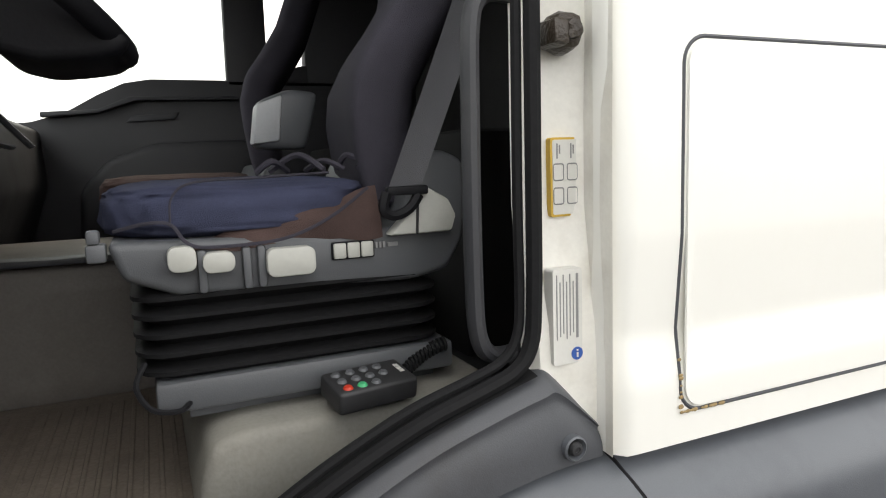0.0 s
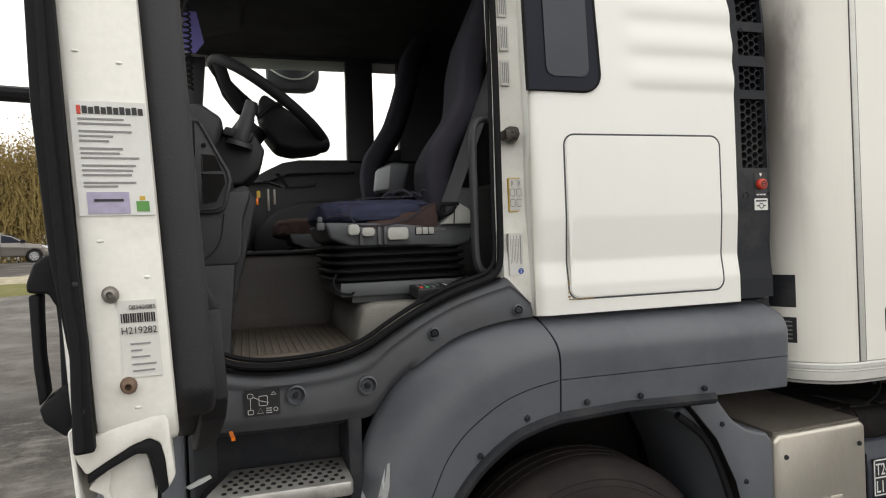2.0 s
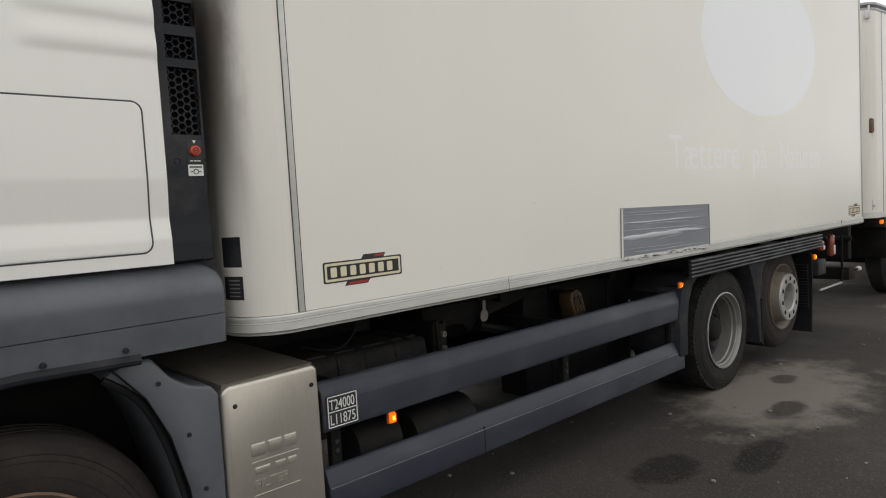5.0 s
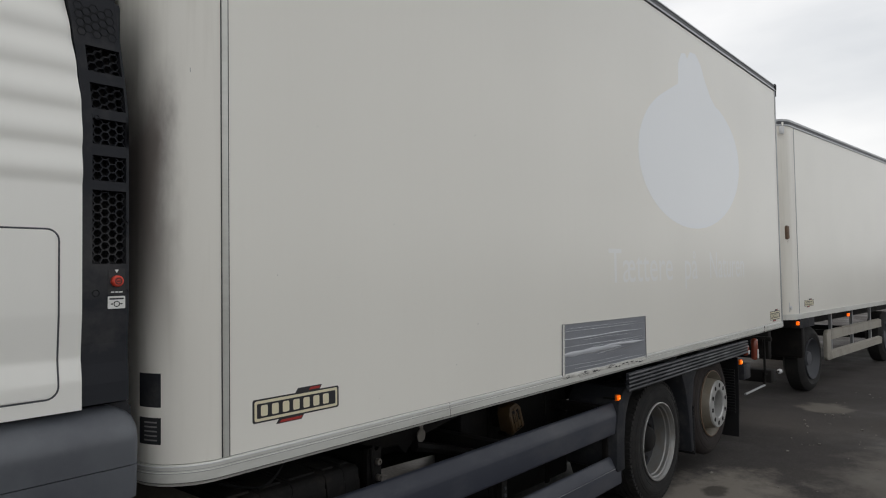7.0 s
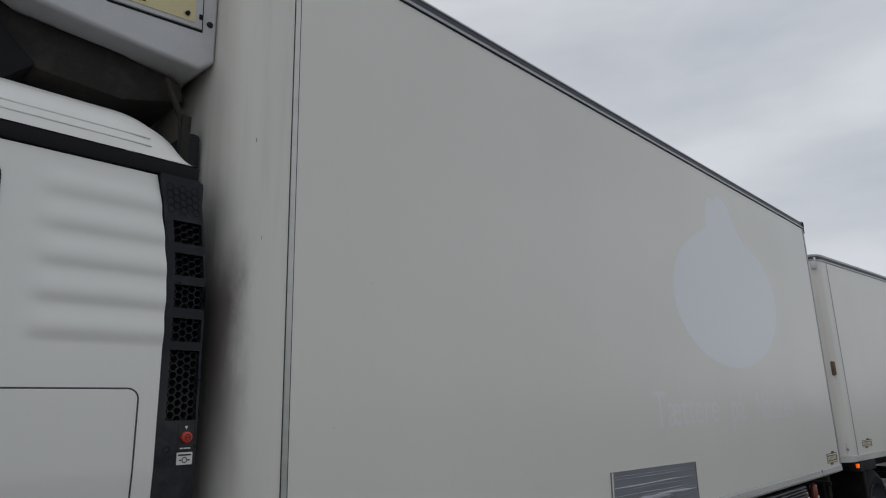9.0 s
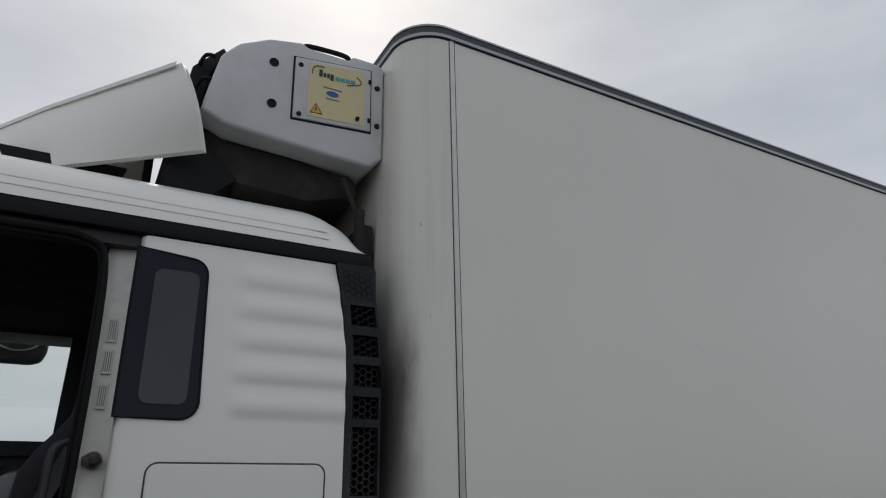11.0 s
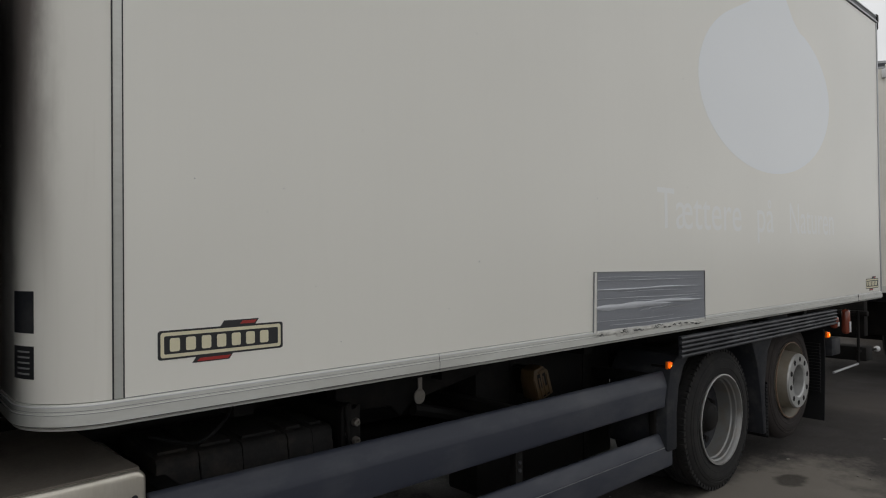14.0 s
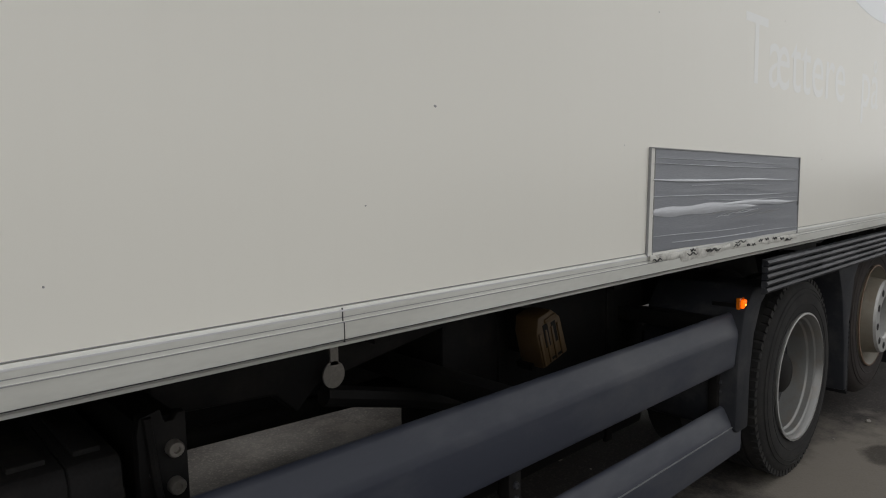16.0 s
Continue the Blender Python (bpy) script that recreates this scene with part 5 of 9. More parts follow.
# ---- wheels and running gear ----
def wheel(x, z, kind, side=0, y_face=0.115):
    """kind: 'steer' with a protruding hub, 'drive' with a deep dish, 'tag' raised with a steer hub."""
    s = 1 if not side else -1
    yf = y_face if not side else W - y_face
    root_bm = bmesh.new()
    R, wdt = 0.475, 0.29
    prof = [(0.292, 0.030), (0.300, 0.012), (0.330, 0.004), (0.372, 0.0), (0.405, 0.004), (0.432, 0.016), (0.447, 0.020), (0.458, 0.034), (0.468, 0.045), (R, 0.058)]
    for gy in (0.10, 0.145, 0.19):
        prof += [(R, gy - 0.006), (R - 0.010, gy - 0.005), (R - 0.010, gy + 0.005), (R, gy + 0.006)]
    prof += [(R, wdt - 0.058), (0.458, wdt - 0.034), (0.432, wdt - 0.016), (0.372, wdt), (0.292, wdt - 0.03)]
    lathe(root_bm, prof + [prof[0]], (x, yf, z), "y", 72, s)
    for i in range(72 if kind == "drive" else 0):
        a = 2 * math.pi * (i + 0.5) / 72
        c, q = math.cos(a), math.sin(a)
        mm = Matrix.Translation((x, yf, z)) @ Matrix.Rotation(-a, 4, "Y")
        box(root_bm, 0.452, 0.4775, s * 0.026 if s > 0 else -0.06, s * 0.060 if s > 0 else -0.026, -0.0135, 0.0135, m=mm)
    w = part("wheel", root_bm, TYRE if kind == "drive" else TYRE_DUSTY, truck, {"steer": "dusty black front tyre with a silver rim", "drive": "black drive tyre with a deep silver rim", "tag": "raised tag axle tyre with a silver hub"}[kind], 40)
    bm = bmesh.new()
    for rr, hh in ((0.418, 0.0075), (0.398, 0.0025), (0.348, 0.0015)):
        lathe(bm, [(rr - 0.002, hh + 0.002), (rr, hh - 0.0012), (rr + 0.002, hh + 0.002)], (x, yf, z), "y", 72, s)
    part("sidewall_ring", bm, TYRE if kind == "drive" else TYRE_DUSTY, w)
    bm = bmesh.new()
    if kind == "drive":
        prof = [(0.300, 0.016), (0.303, 0.004), (0.296, -0.002), (0.289, 0.006), (0.284, 0.026), (0.274, 0.032), (0.271, 0.056), (0.263, 0.064), (0.257, 0.105), (0.255, 0.130), (0.250, 0.15)]
    elif kind == "tag":
        prof = [(0.300, 0.016), (0.303, 0.004), (0.296, -0.002), (0.289, 0.008), (0.281, 0.03), (0.266, 0.05), (0.258, 0.10), (0.246, 0.125), (0.232, 0.07), (0.222, -0.02), (0.216, -0.048)]
    else:
        prof = [(0.300, 0.016), (0.303, 0.004), (0.296, -0.002), (0.289, 0.008), (0.281, 0.03), (0.266, 0.05), (0.258, 0.085), (0.250, 0.098)]
    lathe(bm, prof, (x, yf, z), "y", 64, s)
    rim = part("rim", bm, RIM if kind == "drive" else RUST if kind == "steer" else RIM_BEIGE, w, "dull silver steel rim" if kind == "drive" else "dusty beige steel rim")
    if kind == "steer":
        bm = bmesh.new()
        lathe(bm, [(0.250, 0.098), (0.243, 0.060), (0.236, 0.042), (0.196, 0.036), (0.186, 0.014), (0.176, 0.002), (0.140, 0.002), (0.132, 0.010)], (x, yf, z), "y", 64, s)
        part("rim_disc", bm, RIM_BRIGHT, rim)
    else:
        bm = bmesh.new()
        lathe(bm, [(0.250, 0.15), (0.232, 0.162), (0.205, 0.166), (0.150, 0.168), (0.140, 0.165)] if kind == "drive" else [(0.216, -0.048), (0.210, -0.062), (0.132, -0.062), (0.122, -0.052), (0.118, 0.02)], (x, yf, z), "y", 64, s)
        # drive disc coloured dark to stand in for shade deep in the dish
        part("rim_disc", bm, GREY_DARK if kind == "drive" else RIM_BRIGHT, rim)
    bm = bmesh.new()
    lathe(bm, [(0.2995, 0.010), (0.3045, -0.0035), (0.2965, -0.0055)], (x, yf, z), "y", 64, s)
    part("rim_edge", bm, RIM_BRIGHT if kind == "drive" else RUST, rim, "bright worn rim edge" if kind == "drive" else "rusty rim edge")
    for i in range(10):
        a = 2 * math.pi * i / 10 + 0.2
        bm = bmesh.new()
        if kind == "drive":
            c = (x + 0.222 * math.cos(a), yf + s * 0.1625, z + 0.222 * math.sin(a))
            lathe(bm, [(0.0, -0.002), (0.026, -0.002), (0.027, 0.004)], c, "y", 14, s)
        elif kind == "tag":
            c = (x + 0.171 * math.cos(a), yf - s * 0.0625, z + 0.171 * math.sin(a))
            lathe(bm, [(0.0, -0.001), (0.021, -0.001), (0.022, 0.004)], c, "y", 12, s)
        else:
            c = (x + 0.216 * math.cos(a), yf + s * 0.038, z + 0.216 * math.sin(a))
            lathe(bm, [(0.0, -0.002), (0.0215, -0.002), (0.023, 0.004)], c, "y", 16, s)
        part("vent_hole", bm, CHASSIS, rim)
    for i in range(0 if kind == "tag" else 10):
        a = 2 * math.pi * (i + 0.5) / 10 + 0.2
        bm = bmesh.new()
        dy = 0.168 if kind == "drive" else 0.002
        lathe(bm, [(0.0, -0.040), (0.010, -0.039), (0.014, -0.030), (0.0175, -0.028), (0.018, -0.010), (0.024, -0.008), (0.024, 0.0)], (x + 0.157 * math.cos(a), yf + s * dy, z + 0.157 * math.sin(a)), "y", 8, s)
        part("wheel_nut", bm, RUST if kind == "steer" else CHASSIS, rim)
    bm = bmesh.new()
    if kind == "drive":
        prof = [(0.0, 0.06), (0.07, 0.062), (0.09, 0.075), (0.105, 0.11), (0.132, 0.14), (0.135, 0.17)]
    else:
        prof = [(0.0, 0.0), (0.06, 0.0), (0.08, 0.012), (0.11, 0.02)] if kind == "tag" else [(0.0, -0.045), (0.045, -0.044), (0.062, -0.030), (0.070, -0.006), (0.118, -0.002), (0.132, 0.012)]
    lathe(bm, prof, (x, yf, z), "y", 36, s)
    part("hub", bm, CHASSIS, rim, "dark greasy hub")
    if kind == "drive":
        bm = bmesh.new()
        lathe(bm, [(p[0], p[1] + 0.32) for p in [(0.29, 0.03), (0.372, 0.0), (0.432, 0.016), (R, 0.058), (R, wdt - 0.058), (0.372, wdt), (0.29, wdt - 0.03)]], (x, yf, z), "y", 48, s)
        part("inner_tyre", bm, TYRE, w)
    return w


for side in (0, 1):
    wheel(-1.0, 0.475, "steer", side, 0.12)
    wheel(3.82, 0.475, "drive", side, 0.088)
    wheel(5.04, 0.580, "tag", side, 0.095)


PB_FLOOR = 1.145


def running_gear():
    # mudguard behind the front wheel
    bm = bmesh.new()
    prism(bm, [(-0.64, 1.135), (-0.56, 1.125), (-0.50, 1.045), (-0.44, 1.005), (-0.36, 0.985), (-0.335, 0.95), (-0.335, 0.32), (-0.435, 0.32), (-0.465, 0.5), (-0.495, 0.66), (-0.545, 0.85), (-0.615, 1.0), (-0.72, 1.09)], "y", 0.075, 0.55, 0.014, 3)
    guard = part("rear_mudguard", bm, GREY, truck, "grey plastic mudguard behind the front wheel")
    bm = bmesh.new()
    tube(bm, smooth_path([(-0.72, 0.072, 1.085), (-0.615, 0.07, 0.995), (-0.545, 0.07, 0.845), (-0.495, 0.07, 0.655), (-0.465, 0.07, 0.5), (-0.44, 0.07, 0.32)], 5), 0.013, 8)
    part("mudguard_lip", bm, BLACK, guard)
    for x, z in ((-0.59, 1.035), (-0.50, 0.83), (-0.455, 0.62)):
        screw(guard, x + 0.045, 0.073, z, 0.0085)
    # silencer cover
    bm = bmesh.new()
    prism(bm, [(-0.325, 0.33), (-0.325, 0.945), (-0.30, 0.965), (0.065, 0.975), (0.088, 0.955), (0.09, 0.30), (-0.30, 0.30)], "y", 0.085, 0.52, 0.018, 3)
    cov = part("silencer_cover", bm, STAINLESS, truck, "stained stainless steel silencer cover")
    for x, z in ((-0.275, 0.885), (0.053, 0.893), (0.06, 0.375), (-0.28, 0.36)):
        screw(cov, x, 0.084, z, 0.009)
    bm = bmesh.new()
    for i, (a, b) in enumerate(((-0.225, -0.165), (-0.155, -0.095), (-0.085, -0.03))):
        box(bm, a, b, 0.0825, 0.09, 0.672, 0.722, 0.004)
    box(bm, -0.225, -0.025, 0.083, 0.09, 0.648, 0.652, 0.001)
    for a, b, z in ((-0.215, -0.15, 0.600), (-0.13, -0.085, 0.600), (-0.075, -0.035, 0.600)):
        box(bm, a, b, 0.083, 0.09, z, z + 0.030, 0.003)
    box(bm, -0.225, -0.025, 0.083, 0.09, 0.518, 0.522, 0.001)
    part("pressed_bar", bm, STAINLESS, cov)
    lettering("pressed_text", "FILTER", 0.050, side_text(-0.222, 0.0850, 0.545), STAINLESS, cov, 0.0025, 1.05)
    bm = bmesh.new()
    sheet(bm, lambda u, v: Vector((-0.315 + 0.385 * u - 0.10 * v, 0.10 + 0.55 * v, 0.972 + 0.05 * v + 0.008 * u)), 6, 6, (0, 0, -0.02))
    part("cover_top", bm, PLATE_BROWN, truck, "dusty brown plate over the silencer")
    # frame
    for y0, y1 in ((0.86, 0.94), (1.61, 1.69)):
        bm = bmesh.new()
        box(bm, -2.2, 7.05, y0, y1, 0.73, 1.02, 0.006)
        part("frame_rail", bm, CHASSIS, truck)
    for x in (0.3, 1.1, 2.3, 3.0, 4.4, 5.6, 6.9):
        bm = bmesh.new()
        box(bm, x, x + 0.09, 0.94, 1.61, 0.78, 0.98)
        part("frame_cross_member", bm, CHASSIS, truck)
    for x in (0.5, 1.55, 2.7, 3.4, 4.35, 5.3, 6.2):
        bm = bmesh.new()
        box(bm, x, x + 0.08, 0.40, W - 0.40, 1.0, 1.10)
        part("body_cross_member", bm, CHASSIS, truck)
    for x, y0, z0, z1, w in ((3.82, 0.6, 0.38, 0.57, 0.2), (5.04, 0.5, 0.50, 0.66, 0.1), (-1.0, 0.5, 0.40, 0.55, 0.1)):
        bm = bmesh.new()
        box(bm, x - w, x + w, y0, W - y0, z0, z1, 0.03)
        part("axle", bm, CHASSIS, truck)
    bm = bmesh.new()
    tube(bm, [(-0.3, 1.27, 0.62), (1.4, 1.27, 0.56), (3.6, 1.27, 0.48)], 0.055, 12)
    part("prop_shaft", bm, CHASSIS, truck)
    # made-up far-side block, closes off the bright view under the box floor
    bm = bmesh.new()
    box(bm, 0.15, 3.33, 1.72, W - 0.12, 0.40, PB_FLOOR, 0.03)
    part("far_side_blocker", bm, CHASSIS, truck)
    # guessed bulk: strapped black box added to fill the dark space behind the guards
    bm = bmesh.new()
    box(bm, 1.98, 3.27, 0.60, 0.84, 0.27, 1.0, 0.02)
    bulk = part("dark_bulk", bm, CHASSIS, truck, "guessed black bulk behind the side guards, drawn as a strapped box")
    for x in (2.25, 2.95):
        bm = bmesh.new()
        box(bm, x, x + 0.05, 0.592, 0.61, 0.26, 1.0, 0.004)
        part("strap", bm, CHASSIS, bulk)
    # battery carrier with ribbed covers
    for i, (a, b) in enumerate(((0.20, 0.345), (0.352, 0.505), (0.512, 0.69), (0.697, 0.80), (0.805, 0.895))):
        bm = bmesh.new()
        prism(bm, [(0.336, 0.55), (0.336, 0.845 + 0.012 * (i % 2)), (0.344, 0.855 + 0.012 * (i % 2)), (0.344, 0.893), (0.362, 0.912), (0.75, 0.925), (0.75, 0.55)], "x", a - 0.002, b + 0.002, 0.003, 1)
        box(bm, a + 0.02, b - 0.02, 0.40, 0.70, 0.912, 0.924, 0.003)
        part("battery_cover", bm, BATTERY, truck, "dusty black ribbed battery cover")
    bm = bmesh.new()
    lathe(bm, [(0.0, 0.0), (0.12, 0.0), (0.125, 0.01), (0.125, 0.40), (0.0, 0.41)], (0.66, 0.28, 0.47), "x", 28)
    lathe(bm, [(0.0, 0.0), (0.11, 0.0), (0.115, 0.01), (0.115, 0.24), (0.0, 0.25)], (0.33, 0.28, 0.50), "x", 28)
    part("air_tank", bm, CHASSIS, truck, "black compressed air tank", 40)
    # bolted hanger
    bm = bmesh.new()
    prism(bm, [(0.912, 0.74), (1.006, 0.74), (1.006, 0.985), (0.990, 0.985), (0.982, 0.972), (0.965, 0.972), (0.958, 1.0), (0.918, 0.99), (0.912, 0.96)], "y", 0.30, 0.33, 0.003)
    box(bm, 0.920, 1.0, 0.33, 0.9, 0.76, 0.975)
    tube(bm, [(0.93, 0.295, 0.99), (0.94, 0.292, 0.86), (0.955, 0.292, 0.75)], 0.009, 8)
    hang = part("hanger_plate", bm, CHASSIS, truck, "black hanger plate with two bolts")
    for z in (0.918, 0.842):
        bm = bmesh.new()
        lathe(bm, [(0.0, -0.012), (0.007, -0.012), (0.0075, -0.020), (0.014, -0.020), (0.017, -0.015), (0.017, 0.0)], (0.978, 0.30, z), "y", 14)
        part("bolt", bm, BOLT, hang)
    screw(hang, 0.938, 0.298, 0.875, 0.008)
    # hanging tag and bracket
    bm = bmesh.new()
    box(bm, 1.38, 1.55, 0.42, 0.52, 1.025, 1.06, 0.004)
    part("tag_bracket", bm, CHASSIS, truck)
    bm = bmesh.new()
    plate(bm, [(1.449 + 0.033 * math.cos(radians(a)), 0.930 + 0.036 * math.sin(radians(a))) for a in range(0, 360, 15)], "y", 0.444, 0.450)
    box(bm, 1.440, 1.464, 0.444, 0.450, 0.955, 1.03)
    part("hanging_tag", bm, BOLT, truck, "round dull metal tag hanging from a bracket")
    bm = bmesh.new()
    prism(bm, [(1.0, 1.03), (1.9, 1.03), (1.9, 0.98), (1.42, 0.90), (1.36, 0.84), (1.30, 0.90), (1.0, 0.92)], "y", 0.48, 0.56, 0.01)
    part("suspension_arm", bm, CHASSIS, truck)
    bm = bmesh.new()
    tube(bm, [(1.45, 0.5, 0.86), (1.75, 0.5, 0.78), (2.0, 0.5, 0.70)], 0.03, 8)
    part("track_rod", bm, CHASSIS, truck)
    bm = bmesh.new()
    tube(bm, smooth_path([(0.2, 0.42, 0.98), (0.32, 0.30, 0.96), (0.42, 0.30, 1.02), (0.5, 0.42, 1.05)], 6), 0.006, 6)
    part("air_hose", bm, RUBBER, truck)
    # wheel chock
    m = Matrix.Translation((2.31, 0.45, 0.885)) @ Matrix.Rotation(radians(-16), 4, "Y") @ Matrix.Scale(0.84, 4)
    bm = bmesh.new()
    prism(bm, [(-0.085, -0.11), (0.085, -0.11), (0.075, 0.06), (0.03, 0.11), (-0.06, 0.11), (-0.085, 0.05)], "y", -0.06, 0.06, 0.008, 2, m=m)
    ch_root = thing("wheel_chock", (2.31, 0.45, 0.79), "dirty brownish-yellow plastic wheel chock in its holder", "wheel chock")
    for k in range(4):
        box(bm, -0.078 + 0.04 * k, -0.066 + 0.04 * k, -0.066, -0.05, -0.10, 0.045, 0.002, m=m)
    box(bm, -0.03, 0.045, -0.068, -0.05, 0.072, 0.09, 0.003, m=m)
    ch = part("block", bm, CHOCK, ch_root)
    bm = bmesh.new()
    for a, b, c, d in ((-0.045, -0.015, -0.03, 0.07), (0.008, 0.035, -0.03, 0.06), (-0.02, 0.05, -0.095, -0.085)):
        box(bm, a, b, -0.0625, -0.058, c, d, m=m)
    part("slots", bm, CHASSIS, ch)
    bm = bmesh.new()
    box(bm, -0.10, 0.10, -0.01, 0.07, -0.12, -0.09, m=m)
    box(bm, -0.02, 0.02, 0.055, 0.5, -0.10, 0.10, m=m)
    part("chock_holder", bm, CHASSIS, truck)
    # side guards
    for z0, z1, x0, x1, name in ((0.668, 0.880, 0.105, 3.185, "upper_side_guard"), (0.300, 0.505, 0.115, 3.165, "lower_side_guard")):
        bm = bmesh.new()
        prism(bm, [(0.140, z0), (0.098, z0 + 0.004), (0.094, z0 + 0.02), (0.094, z1 - 0.085), (0.100, z1 - 0.062), (0.128, z1 - 0.008), (0.140, z1), (0.150, z1), (0.150, z0)], "x", x0, x1, 0.003, 1)
        g = part(name, bm, RAIL_GREY, truck, "dark grey side guard rail")
        if z0 < 0.5:
            bm = bmesh.new()
            box(bm, x0 + 0.005, x1 - 0.005, 0.092, 0.100, z1 - 0.077, z1 - 0.0745)
            part("edge_bead", bm, TRIM_ALU, g)
            bm = bmesh.new()
            box(bm, 1.045, 1.049, 0.0925, 0.10, z0 + 0.01, z1 - 0.06)
            part("rail_joint", bm, BLACK, g)
        else:
            bm = bmesh.new()
            prism(bm, [(z, y) for z, y in ((0.096, z0 + 0.01), (0.148, z0 + 0.005), (0.148, z1 - 0.01), (0.13, z1 - 0.012), (0.10, z1 - 0.04))], "x", x0 - 0.006, x0)
            part("end_cap", bm, BLACK, g)
    for x in (0.17, 1.80, 3.06):
        bm = bmesh.new()
        box(bm, x, x + 0.05, 0.15, 0.19, 0.33, 0.862, 0.004)
        box(bm, x - 0.01, x + 0.06, 0.15, 0.9, 0.80, 0.862, 0.004)
        post = part("guard_post", bm, CHASSIS, truck)
        for z in (0.60, 0.56):
            screw(post, x + 0.025, 0.148, z, 0.011)
    # weight plate
    bm = bmesh.new()
    plate(bm, rounded(0.122, 0.276, 0.684, 0.822, 0.006), "y", 0.0905, 0.096)
    wp = part("weight_plate", bm, INK, truck, "black plate with white stencilled weights")
    bm = bmesh.new()
    for a, b, c, d in ((0.125, 0.273, 0.815, 0.819), (0.125, 0.273, 0.751, 0.755), (0.125, 0.273, 0.687, 0.691), (0.125, 0.129, 0.687, 0.819), (0.269, 0.273, 0.687, 0.819)):
        box(bm, a, b, 0.0885, 0.091, c, d)
    part("plate_frame", bm, PAPER, wp)
    lettering("plate_text", "T24000", 0.062, side_text(0.1335, 0.0898, 0.762), PAPER, wp, stretch=0.66)
    lettering("plate_text", "L11875", 0.062, side_text(0.1335, 0.0898, 0.698), PAPER, wp, stretch=0.70)


def marker_lamp(x, y, z, w=0.034, h=0.045, lit=True):
    bm = bmesh.new()
    box(bm, x - w * 0.62, x + w * 0.62, y + 0.004, y + 0.022, z - h * 0.62, z + h * 0.62, 0.004)
    base = part("marker_lamp", bm, AMBER, truck, "small amber side marker lamp, lit" if lit else "small amber side marker lamp")
    bm = bmesh.new()
    box(bm, x - w / 2, x + w / 2, y - 0.010, y + 0.006, z - h / 2, z + h / 2, 0.006, 3)
    part("lens", bm, AMBER_LIT if lit else AMBER, base)
    if lit:
        bm = bmesh.new()
        box(bm, x - w * 0.22, x + w * 0.22, y - 0.0125, y - 0.008, z - h * 0.22, z + h * 0.22, 0.002)
        part("bulb_glow", bm, LAMP_CORE, base)
    bm = bmesh.new()
    box(bm, x - w * 0.5, x + w * 0.5, y + 0.02, y + 0.12, z - 0.01, z + 0.01)
    part("lamp_bracket", bm, CHASSIS, base)


def rear_guards():
    for pts, name in (([(3.10, 0.40), (3.075, 0.42), (3.085, 0.70), (3.13, 0.88), (3.22, 0.98), (3.42, 0.98), (3.30, 0.90), (3.235, 0.78), (3.205, 0.62), (3.20, 0.40)], "wheel_guard"),
                      ([(4.47, 0.25), (4.43, 0.55), (4.37, 0.80), (4.27, 0.98), (4.69, 0.98), (4.57, 0.86), (4.51, 0.62), (4.52, 0.25)], "wheel_guard")):
        bm = bmesh.new()
        prism(bm, pts, "y", 0.08, 0.50, 0.012, 2)
        part(name, bm, GREY_DARK, truck, "dark grey wheel guard")
    bm = bmesh.new()
    for i in range(14):
        box(bm, 4.56, 4.59, 0.10, 0.62, 0.22 + i * 0.028, 0.238 + i * 0.028)
    box(bm, 4.59, 4.60, 0.10, 0.62, 0.20, 0.62)
    part("spray_flap", bm, RUBBER, truck, "ribbed black spray flap")
    bm = bmesh.new()
    sheet(bm, lambda u, v: Vector((5.78 + 0.05 * math.sin(v * 1.5) - 0.10 * max(0, v - 0.75), 0.10 + 0.56 * u, 0.12 + 0.80 * v)), 6, 14, (0.018, 0, 0))
    flap = part("mud_flap", bm, RUBBER, truck, "black rubber mud flap behind the tag axle")
    bm = bmesh.new()
    for i in range(16):
        box(bm, 5.76, 5.78, 0.12, 0.64, 0.36 + i * 0.028, 0.378 + i * 0.028)
    part("flap_ribs", bm, RUBBER, flap)
    bm = bmesh.new()
    for s in range(5):
        z = 0.972 + s * 0.027
        prism(bm, [(0.012, z), (-0.008, z + 0.004), (-0.014, z + 0.0135), (-0.008, z + 0.023), (0.012, z + 0.027)], "x", 3.105, 5.80)
    part("ribbed_strip", bm, RIBBED, truck, "black ribbed plastic strip over the wheels")


